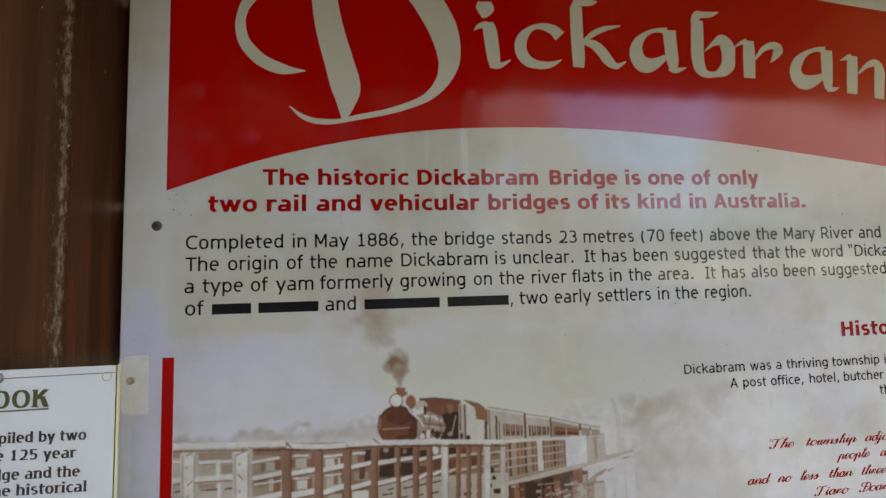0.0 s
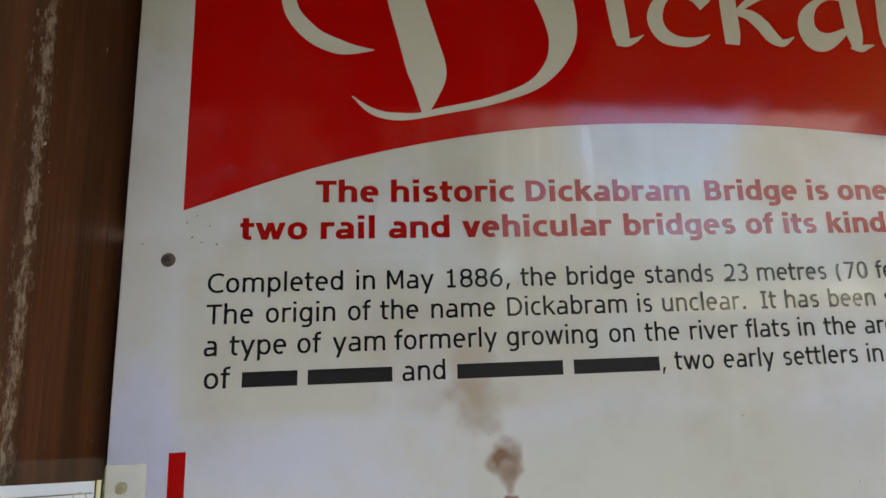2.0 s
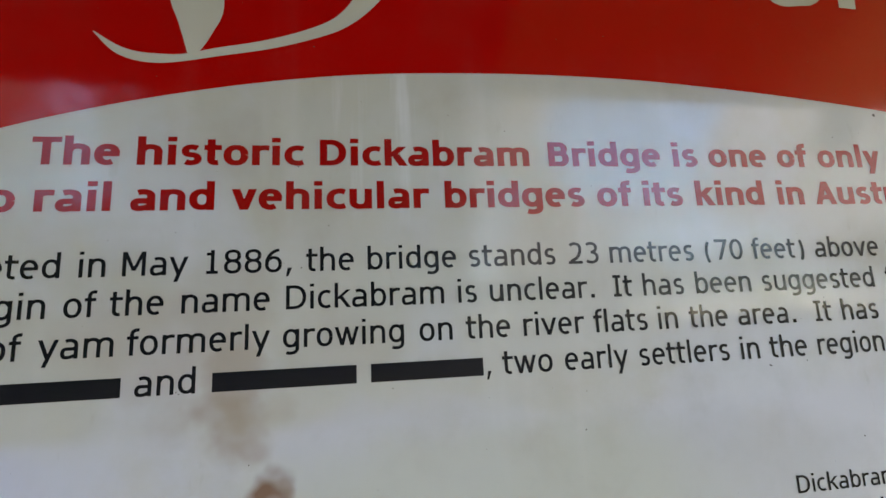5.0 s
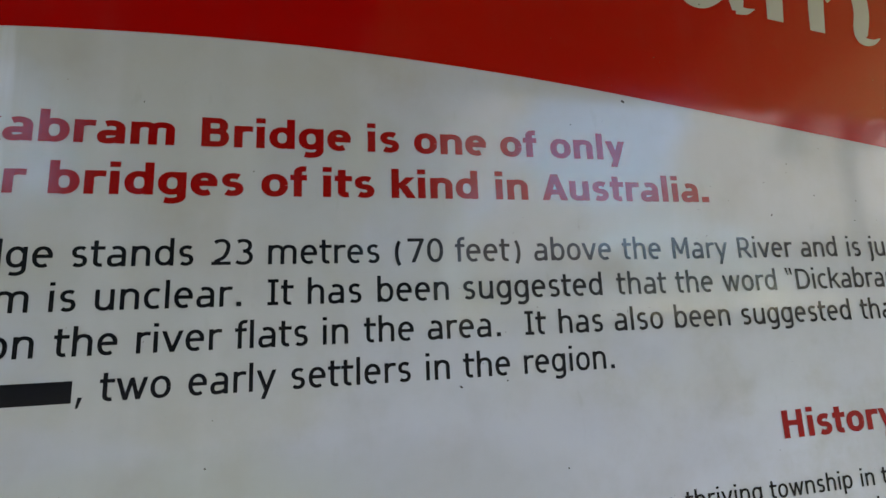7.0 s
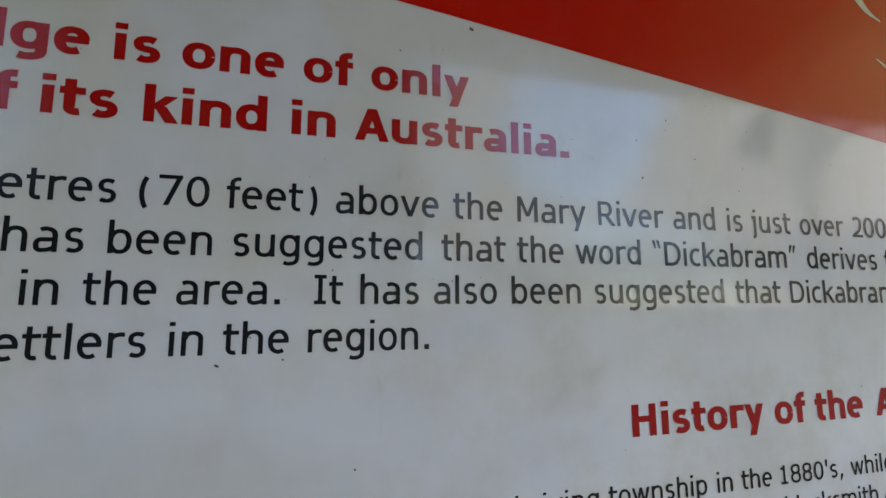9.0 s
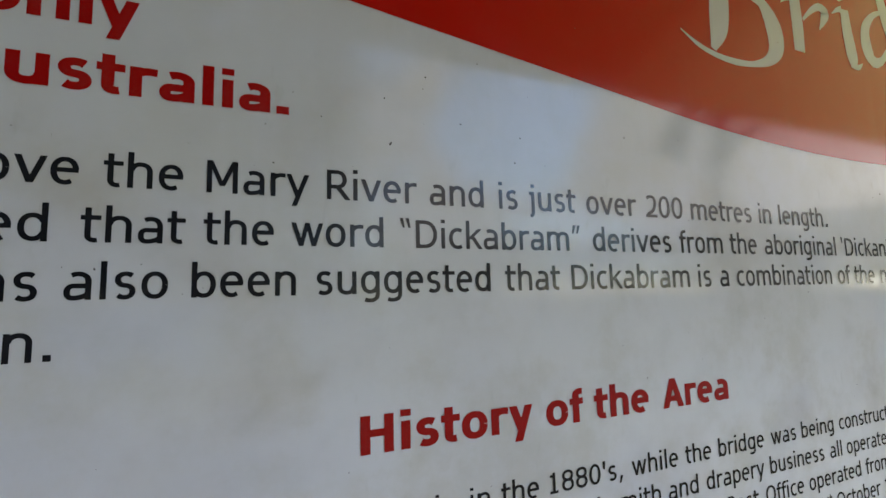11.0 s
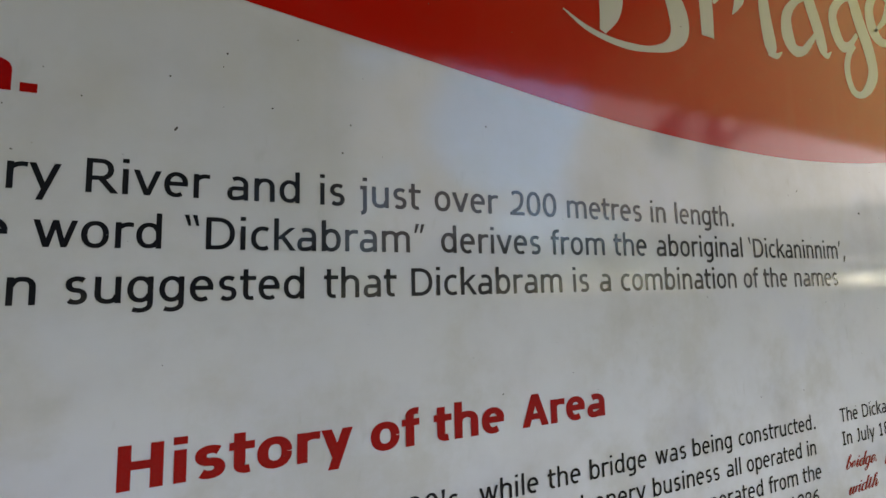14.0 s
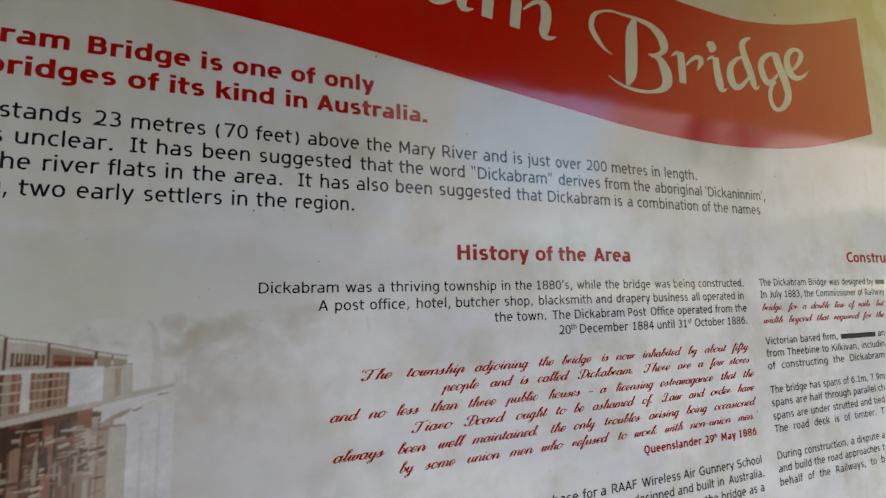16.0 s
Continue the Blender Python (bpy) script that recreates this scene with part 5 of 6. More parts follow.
for text, z in (("bridge, for a double line of rails, but", -157.2), ("width beyond that required for the", -171.0)):
    text_line(text, 924.5, 1176.0 + 0.223 * z, z, 7.2, M_WINE, board, face="script", slant=0.5, lead=1.5)

# The red rule beside the photograph
flat("red_rule", [[(6.2, -560), (14.4, -560), (14.4, -98.5), (6.2, -98.5)]], 0.2, M_BAR, board)

# ---- the sepia photograph: a steam train on a timber trestle, drawn as one soft print ----
# The print is laid down in flat tones on a fine raster, blurred like an old enlargement, and carried by the colours of one flat mesh.
WHITE, HAZE, BRIGHT, PALE, SIDE, TAN = (0.46, 0.44, 0.415), (0.41, 0.39, 0.355), (0.45, 0.445, 0.45), (0.31, 0.265, 0.215), (0.33, 0.295, 0.25), (0.235, 0.18, 0.135)
MID, RUST, BROWN, DARK, OLIVE = (0.19, 0.11, 0.073), (0.19, 0.082, 0.05), (0.095, 0.037, 0.021), (0.036, 0.016, 0.010), (0.10, 0.06, 0.024)
DARKRED, SMOKEBOX, DOME, CAB, CABLIGHT, CABSIDE, LAMP = (0.075, 0.021, 0.011), (0.125, 0.038, 0.02), (0.21, 0.085, 0.048), (0.15, 0.055, 0.032), (0.20, 0.105, 0.055), (0.19, 0.085, 0.05), (0.50, 0.49, 0.45)
FAINT, PLASTER, SHADED = (0.43, 0.415, 0.38, 0.4), (0.47, 0.46, 0.435, 0.75), (0.40, 0.375, 0.335, 0.8)      # the last number: how thick the ink lies
CELL, PRINT_LEFT, PRINT_RIGHT, PRINT_LOW, PRINT_HIGH = 0.42, 14.6, 490.0, -300.0, -62.0
PRINT_W, PRINT_H = int((PRINT_RIGHT - PRINT_LEFT) / CELL), int((PRINT_HIGH - PRINT_LOW) / CELL)
tone, cover = np.full((PRINT_H, PRINT_W, 3), 0.44), np.zeros((PRINT_H, PRINT_W))


def area(colour, *outline):
    """Fills an outline, in board millimetres, with one tone."""
    o = np.array(outline, float)
    i0, i1 = (int(np.clip((v - PRINT_LEFT) / CELL, 0, PRINT_W)) for v in (o[:, 0].min(), o[:, 0].max() + CELL))
    j0, j1 = (int(np.clip((v - PRINT_LOW) / CELL, 0, PRINT_H)) for v in (o[:, 1].min(), o[:, 1].max() + CELL))
    if i1 <= i0 or j1 <= j0:
        return
    x, z = np.meshgrid(PRINT_LEFT + (np.arange(i0, i1) + 0.5) * CELL, PRINT_LOW + (np.arange(j0, j1) + 0.5) * CELL)
    inside = np.zeros(x.shape, bool)
    for a, b in zip(o, np.roll(o, -1, axis=0)):
        if a[1] != b[1]:
            inside ^= ((a[1] > z) != (b[1] > z)) & (x < (b[0] - a[0]) * (z - a[1]) / (b[1] - a[1]) + a[0])
    tone[j0:j1, i0:i1][inside] = colour[:3]
    cover[j0:j1, i0:i1][inside] = np.maximum(cover[j0:j1, i0:i1][inside], colour[3] if len(colour) > 3 else 1.0)


def stroke(colour, wide, *points):
    for a, b in zip(points, points[1:]):
        area(colour, *bar(*a, *b, wide))


def oval(colour, cx, cz, rx, rz):
    area(colour, *disc(cx, cz, rx, rz, 24))


def shapes(outlines, colour):
    for o in outlines:
        area(colour, *o)


def blurred(a, sigma):
    """A separable Gaussian blur of a raster, sigma in cells."""
    n = int(3 * sigma) + 1
    kernel = np.exp(-0.5 * (np.arange(-n, n + 1) / sigma) ** 2)
    kernel /= kernel.sum()
    for axis in (0, 1):
        pad = [(n, n) if i == axis else (0, 0) for i in range(a.ndim)]
        wide = np.pad(a, pad, mode="edge")
        a = sum(w * (wide[i:i + a.shape[0]] if axis == 0 else wide[:, i:i + a.shape[1]]) for i, w in enumerate(kernel))
    return a


# faint arched truss behind the carriages
shapes([smooth_line([(280, -156), (290, -150.2), (311, -146.6), (332, -145.2), (347, -146.0), (347, -170), (320, -163), (300, -157)], 4)], FAINT)
# carriages: pale sides, brown window bands between posts, dark ends and roof edges, falling away along the line
for x0, x1, t0, t1, b0, b1, mat in ((249.5, 279.0, -149.0, -155.2, -174.6, -175.4, SIDE), (280.0, 300.4, -156.4, -160.0, -175.4, -176.0, SIDE), (301.4, 325.0, -160.4, -166.6, -175.6, -175.4, TAN), (325.8, 333.8, -166.8, -168.8, -175.4, -175.4, TAN), (334.6, 342.4, -169.0, -170.4, -175.2, -175.0, TAN)):
    shapes([[(x0, b0), (x1, b1), (x1, t1), (x0, t0)]], mat)
    shapes([[(x0, t0 - 1.4), (x1, t1 - 1.2), (x1, t1 + 0.8), (x0 + 5, t0 + 0.4), (x0, t0 + 0.8)]], HAZE)
    shapes([bar(x0, t0 + 0.9, x1, t1 + 0.9, 0.7)], MID)
    shapes([bar(x0, t0 - 1.8, x1, t1 - 1.6, 0.5)], PALE)
for x, top, foot, w, mat in ((279.5, -154.6, -175.4, 1.7, BROWN), (300.9, -159.4, -175.6, 1.1, BROWN), (325.3, -165.8, -171.2, 1.5, OLIVE), (334.2, -168.2, -172.0, 1.1, MID)):
    shapes([bar(x, top, x, foot, w)], mat)
for x0, x1, z0, z1, h0, h1, count, mat in ((261.4, 277.6, -161.6, -164.0, 9.6, 8.4, 8, RUST), (282.6, 299.2, -164.4, -166.6, 8.2, 6.2, 8, OLIVE), (303.2, 324.2, -166.4, -169.8, 8.0, 5.0, 2, RUST)):
    shapes([[(x0, z0 - h0), (x1, z1 - h1), (x1, z1), (x0, z0)]], mat)
    shapes([[(x0 + 0.6, z0 - h0 * 0.86), (x1 - 0.4, z1 - h1 * 0.86), (x1 - 0.4, z1 - h1 * 0.5), (x0 + 0.6, z0 - h0 * 0.5)]], BROWN)
    shapes([bar(x0 + (x1 - x0) * i / count, z0 + (z1 - z0) * i / count - (h0 + (h1 - h0) * i / count) * (0.95 if i % 2 else 0.7), x0 + (x1 - x0) * i / count, z0 + (z1 - z0) * i / count, 0.5 + 0.35 * (i % 2)) for i in range(1, count)], PALE)
    shapes([bar(x0 - 1, z0 - h0 - 0.4, x1 + 0.5, z1 - h1 - 0.3, 0.8)], PALE)
shapes([bar(250.6, -150.5, 250.6, -174.6, 1.1), bar(256.0, -155.5, 256.0, -174.6, 1.8), bar(258.6, -160, 258.6, -174.6, 0.8)], BROWN)
# far pylon, abutment, kerb and pier
shapes([smooth_line([(341, -193), (343.6, -176), (345.2, -160), (348.5, -151.0), (353.0, -146.6), (358.4, -153), (361.6, -172), (363, -193)], 4)], PLASTER)
shapes([smooth_line([(353.6, -147.4), (358.0, -153), (361.2, -172), (362.4, -192), (356, -192), (356.5, -170)], 4)], SHADED)
shapes([bar(352.6, -147.2, 355.4, -152.5, 1.6, 0.5)], SHADED)
shapes([[(311.8, -200), (312.6, -176.6), (330, -175.4), (346, -175.6), (347, -195), (330, -201)]], BRIGHT)
shapes([[(330.2, -197.6), (330.2, -176.2), (345.4, -175.4), (346.2, -194.4)]], SIDE)
shapes([bar(337.6, -177, 338.0, -196, 3.2)], TAN)
shapes([bar(330, -175.6, 345.6, -174.8, 0.8)], MID)
shapes([[(362.6, -190), (362.6, -175.4), (367, -174.4), (369.2, -176), (369.2, -190)], [(371.6, -190), (371.6, -178), (376.4, -178), (376.4, -190)]], PLASTER)
shapes([bar(373.4, -180, 373.4, -186, 1.6)], SHADED)
# the bays of the near fence: pale at the start, browner along the line
area(TAN, (13.5, -162.4), (67.7, -164), (130, -167.4), (130, -284), (15.5, -267.8))
area(MID, (130, -167.4), (159.1, -168.9), (312.2, -178.3), (310.9, -203.7), (264.4, -206.2), (260.5, -301.6), (130, -284))
area(SIDE, (13.5, -163.2), (70.5, -166.2), (71.1, -273.6), (15.5, -267.8))
# the trestle below the deck
area(TAN, (60, -300), (60, -224), (262, -222), (262, -300))
area(BROWN, (258, -300), (258, -209), (312, -201), (330, -203), (336, -300))
# pickets of the far fence
area(TAN, (262, -206), (262, -176), (312, -176.4), (312, -199))
for i in range(17):
    x = 263 + 48.6 * (i / 16) ** 0.95
    stroke((RUST, BROWN, RUST, MID)[i % 4] if x > 294 else (RUST, BROWN, TAN, RUST)[i % 4], 2.7 - 0.06 * i, (x, -177), (x, -203 + 0.13 * (x - 262)))
    if x < 294:
        stroke(TAN, 0.7, (x + 1.5, -178), (x + 1.5, -202 + 0.13 * (x - 262)))
stroke(HAZE, 4.4, (290.8, -176), (291.2, -200))
for z0, z1 in ((-183.4, -181.0), (-190.0, -186.6), (-196.8, -192.4)):
    stroke(PALE, 1.1, (250, z0), (289, z0 + 0.65 * (z1 - z0)))
    stroke(PALE, 0.9, (293.5, z0 + 0.7 * (z1 - z0)), (311, z1))
# heavy timbers under the deck's far end: uneven posts, broken cross timbers, deep gaps
for i, (x, w, mat) in enumerate(((262, 6, BROWN), (271, 5, RUST), (281, 7, DARK), (289, 6, MID), (297, 7, BROWN), (304.5, 6, RUST), (311.5, 6, BROWN), (319, 6, MID), (326, 7, PALE), (333, 7, TAN))):
    shapes([bar(x, -206 - 3 * (i % 2), x + 1, -560, w)], mat)
    shapes([bar(x + w * 0.44, -207, x + 1 + w * 0.44, -560, w * 0.2)], DARK if x < 316 else MID)
shapes([[(279, -226), (279, -209), (291, -208.4), (290, -219)], [(292, -214), (292, -206.6), (300, -205.4), (300, -212)], [(297, -238), (297, -222), (304, -221), (305, -236)], [(308, -219), (309, -206), (314.5, -205.6), (314, -217)], [(316, -238), (316, -222), (324, -224), (325, -236)]], DARK)
shapes([bar(300, -219.0, 313, -216.6, 2.2, 1.6), bar(318, -221.0, 326, -214.0, 4.0, 2.4), bar(322, -232.0, 334, -226.0, 2.6, 2.2), bar(323, -236.0, 333, -231.4, 2.0), bar(297, -234.0, 303, -233.4, 1.5), bar(297, -237.4, 303, -236.8, 1.3), bar(297, -244.4, 303, -243.8, 2.0), bar(310, -212.6, 345, -212.4, 1.2, 0.8)], PALE)
shapes([[(318, -212.4), (318, -200.6), (325.6, -199.4), (325.6, -212.4)], [(325, -214.8), (325, -212.2), (345, -211.6), (345, -214.2)]], RUST)
dash = random.Random(21)
for _ in range(170):
    x, z, long = dash.uniform(262, 332), dash.uniform(-300, -210), dash.uniform(2.5, 8.0)
    stroke(dash.choice((PALE, TAN, TAN, MID, RUST, RUST, BROWN, DARK)), dash.uniform(0.7, 2.0), (x, z), (x + long, z + long * dash.uniform(-0.1, 0.35)))
for _ in range(60):
    x, z = dash.uniform(262, 334), dash.uniform(-300, -215)
    stroke(dash.choice((TAN, MID, RUST, BROWN)), dash.uniform(0.8, 2.2), (x, z), (x + dash.uniform(-0.6, 0.6), z - dash.uniform(6, 22)))
# pier, deck edge and kerb
shapes([[(344.4, -560), (343.4, -209), (352, -205), (369.8, -201.4), (369.4, -560)]], BRIGHT)
shapes([bar(339.6, -213, 339.6, -560, 9.5)], SIDE)
shapes([bar(352, -212, 352.6, -560, 2.4), bar(361.5, -206, 361.5, -560, 1.6)], HAZE)
shapes([[(262, -209.6), (262, -206.6), (312, -198.6), (330, -196.4), (346, -192.2), (369.4, -188.8), (369.6, -191.0), (348, -196.0), (312, -202.0)]], SIDE)
shapes([bar(278, -207.4, 330, -199.4, 0.7, 0.7)], PALE)
shapes([[(329.6, -209.4), (331.0, -204.0), (347, -197.0), (369.6, -191.0), (370.4, -193.2), (356, -197.4), (344, -203.4)]], BRIGHT)
shapes([smooth_line([(330.4, -210.0), (337, -205.6), (346, -202.4), (343, -206.2), (335, -209.4)], 3)], TAN)
shapes([smooth_line([(347.0, -205.2), (351, -200.8), (360, -197.4), (369.8, -196.6), (370.2, -201.4), (360, -204.4), (351, -206.4)], 3)], WHITE)
shapes([bar(346.6, -204.4, 352.4, -202.2, 1.6, 0.6), bar(360.0, -195.6, 366.4, -194.6, 1.4, 0.8)], MID)
# the near fence: what shows through its bays
area(MID, (71.7, -168), (159.1, -172.3), (159, -177.7), (71.7, -172.8))
area(TAN, (32.7, -168.1), (55.7, -169.3), (55.7, -175), (32.8, -173.7))
area(TAN, (14.7, -166.8), (20.9, -166.9), (21, -171.7), (14.8, -171.6))
area(PALE, (32.8, -176.5), (43.8, -176.9), (43.9, -183.7), (32.9, -183.3))
area(TAN, (48.6, -178.1), (56.5, -178.2), (56.6, -184.7), (48.7, -184.5))
area(TAN, (33, -190.5), (44.8, -191), (44.8, -194.2), (33.1, -193.7))
area(PALE, (15.2, -189.1), (19.8, -189.1), (19.9, -193.8), (15.2, -193.9))
area(SIDE, (80.7, -178.8), (88, -178.9), (88, -185), (80.7, -184.9))
area(SIDE, (101.9, -177.8), (110.6, -178), (110.5, -184.6), (101.9, -184.4))
area(HAZE, (123.4, -178.5), (134.3, -178.9), (134.3, -187.2), (123.4, -186.8))
area(TAN, (143.6, -178.3), (150.4, -178.4), (150.4, -184.2), (143.6, -184.1))
area(SIDE, (82.3, -190.3), (92.1, -190.6), (92.1, -199.5), (82.3, -199.2))
area(HAZE, (102.7, -192.6), (111.7, -192.9), (111.7, -199.8), (102.7, -199.5))
area(SIDE, (124.2, -191.8), (135.1, -192.2), (135, -200.4), (124.1, -200))
area(TAN, (144.3, -190.8), (156.6, -191.3), (156.6, -197.1), (144.3, -196.6))
area(WHITE, (143.3, -204), (155.2, -204.5), (155, -214.4), (143.2, -213.8))
area(PALE, (124.9, -205), (136.6, -205.5), (136.5, -216.1), (124.9, -215.6))
stroke(MID, 3.3, (77.8, -176.5), (77.9, -184.7))
stroke(RUST, 4.5, (88.8, -174), (88.8, -184.7))
stroke(RUST, 3.3, (99.4, -177.2), (99.4, -183.8))
stroke(RUST, 3.7, (111.4, -178.1), (111.4, -183.9))
stroke(MID, 2.5, (131.4, -179.1), (131.4, -184.1))
stroke(RUST, 3.4, (149.2, -178.3), (149.1, -183.7))
stroke(DARK, 5.6, (155.2, -174.5), (155, -184.5))
stroke(BROWN, 3.9, (150.7, -186.7), (150.6, -195.9))
stroke(MID, 2.5, (156.7, -188.8), (156.6, -196.3))
stroke(MID, 3.6, (77.5, -190.3), (77.5, -196))
stroke(RUST, 4.9, (88, -190.3), (88, -200.8))
stroke(RUST, 3.7, (99.4, -192), (99.4, -200.9))
stroke(RUST, 3.8, (111.7, -191.7), (111.7, -200.2))
stroke(MID, 3.4, (130.9, -191.9), (130.8, -198.5))
stroke(RUST, 3.8, (138.4, -192.4), (138.3, -199.9))
stroke(RUST, 3.4, (136.1, -176.1), (135.9, -193.9))
stroke(RUST, 4.2, (115.1, -174.2), (115.1, -186.6))
stroke(BROWN, 3.4, (137.5, -203.9), (137.3, -218.2))
stroke(RUST, 11.2, (150.1, -201.6), (150.1, -204.1))
stroke(WHITE, 2, (69.8, -178), (90, -175.8))
stroke(MID, 0.6, (69.8, -179.5), (90, -177.3))
stroke(WHITE, 1.6, (100.3, -175.3), (110.6, -175.6))
stroke(MID, 0.7, (100.3, -176.5), (110.6, -176.8))
stroke(WHITE, 1.7, (122.2, -177.6), (136, -176.9))
stroke(MID, 0.7, (122.2, -178.9), (136, -178.2))
stroke(WHITE, 2.1, (143.7, -176.6), (153, -176.9))
stroke(MID, 0.7, (143.6, -178.2), (153, -178.4))
stroke(WHITE, 1.6, (15.6, -173.7), (30, -174.3))
stroke(MID, 0.6, (15.7, -174.9), (30.1, -175.5))
stroke(WHITE, 2, (32.8, -175.3), (55.7, -175.8))
stroke(MID, 0.6, (32.8, -176.8), (55.7, -177.3))
stroke(WHITE, 1.2, (71.9, -193.9), (92.1, -192.6))
stroke(MID, 0.6, (71.9, -194.8), (92.1, -193.5))
stroke(WHITE, 1.2, (100.2, -192), (111.7, -192.1))
stroke(MID, 0.7, (100.2, -192.9), (111.7, -193))
stroke(WHITE, 1.3, (122.9, -191.7), (135.1, -191))
stroke(MID, 0.7, (122.9, -192.6), (135.1, -191.9))
stroke(WHITE, 2.4, (46.2, -176.7), (46.3, -185.5))
stroke(WHITE, 2.3, (47.2, -191.2), (47.4, -208.7))
# locomotive
area(CAB, (195.4, -139.1), (207, -138.5), (221.3, -140.2), (228.4, -143.2), (226.3, -153.5), (214.6, -155.4), (207.6, -151.1), (199.6, -148.5))
stroke(DARK, 0.8, (195.4, -138.7), (207.9, -138.6), (228.5, -142.3))
area(DARK, (212, -153.5), (216.5, -150.3), (226.4, -150), (226.2, -171.7), (210.6, -170.6), (215.3, -162.3))
area(CABLIGHT, (217.2, -144.2), (222.4, -144.6), (221.6, -150.2), (218.4, -151.6))
stroke(CABLIGHT, 0.8, (213.4, -146.0), (213.0, -150.6))
area(TAN, (191.6, -151.4), (203.2, -148.7), (213.3, -153.6), (215.7, -161.9), (212.4, -169), (193.8, -169.9), (191.8, -161.7))
stroke(PALE, 3.4, (197.5, -152.6), (206.0, -153.4), (212.6, -157.4))
stroke(WHITE, 1.5, (199.0, -152.0), (206.5, -152.9), (212.2, -156.6))
stroke(PALE, 1.6, (200.5, -159.6), (213.0, -162.6))
stroke(BROWN, 1.8, (194.0, -163.6), (214.0, -166.0))
stroke(MID, 2.2, (196.0, -157.2), (214.6, -160.2))
oval(TAN, 194.5, -160.2, 3.1, 6.4)
oval(SIDE, 196.7, -144, 4.8, 3.8)
oval(WHITE, 197.5, -146.6, 2.6, 1.7)
oval(DARK, 199.7, -147.6, 1.1, 3.8)
stroke(BROWN, 0.8, (204, -151.3), (201.4, -165.7))
stroke(BROWN, 0.7, (210.2, -152.5), (212.5, -166.5))
stroke(BROWN, 0.9, (197.8, -151.4), (199.5, -155.8))
stroke(BROWN, 0.9, (194.8, -165.3), (215.1, -169.2))
stroke(BROWN, 1.3, (192.9, -154.1), (192.5, -168.6))
oval(DARK, 208.9, -167.1, 2.2, 3.1)
oval(DARK, 214.7, -168.3, 1.8, 2.6)
oval(WHITE, 201.9, -165.8, 1.5, 3.4)
oval(WHITE, 197, -167.2, 1.8, 2.1)
oval(DARK, 205.4, -164.3, 1.1, 2.6)
stroke(PALE, 0.7, (224.1, -152.9), (220.5, -166.1))
oval(TAN, 219.2, -166.9, 2.2, 1.7)
oval(DOME, 188.8, -140.9, 4, 5.5)
oval(DOME, 184.5, -134.2, 1.8, 1.7)
oval(DARKRED, 177.9, -157.8, 15.4, 15.4)
oval(SMOKEBOX, 176.6, -158.6, 12.9, 12.9)
oval(DARKRED, 180.2, -151.6, 10.6, 6)
oval(DARKRED, 190, -163.3, 3.2, 7.3)
oval(DARKRED, 183.4, -168.1, 8.2, 2.9)
stroke(TAN, 1, (166.6, -160.1), (187.5, -160.1))
oval(RUST, 164.5, -154.9, 1.3, 5.8)
area(DOME, (177.2, -129.1), (184.6, -129.5), (184.6, -132.1), (183.2, -133.3), (183.6, -137.2), (177.9, -136.9), (178, -133), (177.1, -131.7))
area(DARKRED, (173.4, -143.5), (181.2, -143.9), (182.9, -147), (172.5, -146.4))
oval(BROWN, 177.4, -139, 5.5, 5.3)
oval(LAMP, 177.4, -139, 4.6, 4.5)
stroke(WHITE, 1.3, (182.7, -136.7), (184.3, -142.4), (189, -149.1), (195.1, -154.2))
stroke(WHITE, 1.1, (195.1, -154.2), (198.5, -160))
stroke(DARK, 0.9, (183.8, -144.9), (192.4, -154.9))
area(SIDE, (226.6, -144), (232.9, -145.6), (232, -172.9), (225.7, -172.5))
area(HAZE, (232.8, -147.8), (238.3, -148.1), (239.8, -156.9), (246.6, -158.2), (246, -173.8), (232, -172.9))
area(CABSIDE, (229.4, -141.1), (241.6, -143.9), (249.6, -150.5), (248.7, -174), (246, -173.8), (246.6, -158.2), (240.2, -157), (239.2, -148.2))
stroke(DARK, 0.9, (247.9, -159.2), (247.8, -174))
stroke(BROWN, 0.9, (227.5, -145.8), (227.3, -164.8))
stroke(BROWN, 1.1, (231.1, -145.1), (231.1, -172))
oval(DARK, 233.4, -170.8, 1.6, 2.2)
oval(BROWN, 228.1, -169.2, 1.4, 2.6)
# running gear and gloom behind the fence
area(DARK, (163.8, -173.8), (175.4, -174.2), (175.2, -183.1), (163.6, -182.2))
area(DARK, (180.2, -175), (190.6, -175.3), (190.5, -182), (180, -181.3))
area(DARK, (163.6, -186.4), (175.2, -186.8), (175, -196.4), (163.4, -195.6))
area(DARK, (179.9, -185.9), (190.4, -186.2), (190.2, -196.3), (179.8, -195.6))
area(DARK, (195, -177.7), (200.7, -177.6), (200.5, -184), (194.8, -183.6))
area(BROWN, (194.2, -189.5), (200.4, -189.5), (200.2, -195.4), (194.1, -194.9))
area(BROWN, (204.9, -183.5), (212, -183.5), (211.7, -193.7), (204.7, -193.2))
area(MID, (206.4, -195.4), (210.8, -195.3), (210.6, -201.3), (206.2, -200.9))
area(DARK, (217.5, -177.5), (223.8, -177.5), (223.6, -182.6), (217.4, -182.2))
area(BROWN, (217.3, -186), (223.1, -186), (222.8, -193.7), (217.1, -193.3))
area(BROWN, (227.8, -178.2), (231.4, -178), (231.2, -182.8), (227.6, -182.5))
area(BROWN, (235.2, -185.6), (240.1, -185.5), (239.9, -193.2), (234.9, -192.9))
area(MID, (243.8, -185.3), (246, -185.1), (245.7, -195.4), (243.4, -195.2))
area(BROWN, (217.4, -196.3), (223.2, -196.3), (223, -201.4), (217.3, -200.9))
oval(TAN, 168.9, -175.9, 2.1, 1.7)
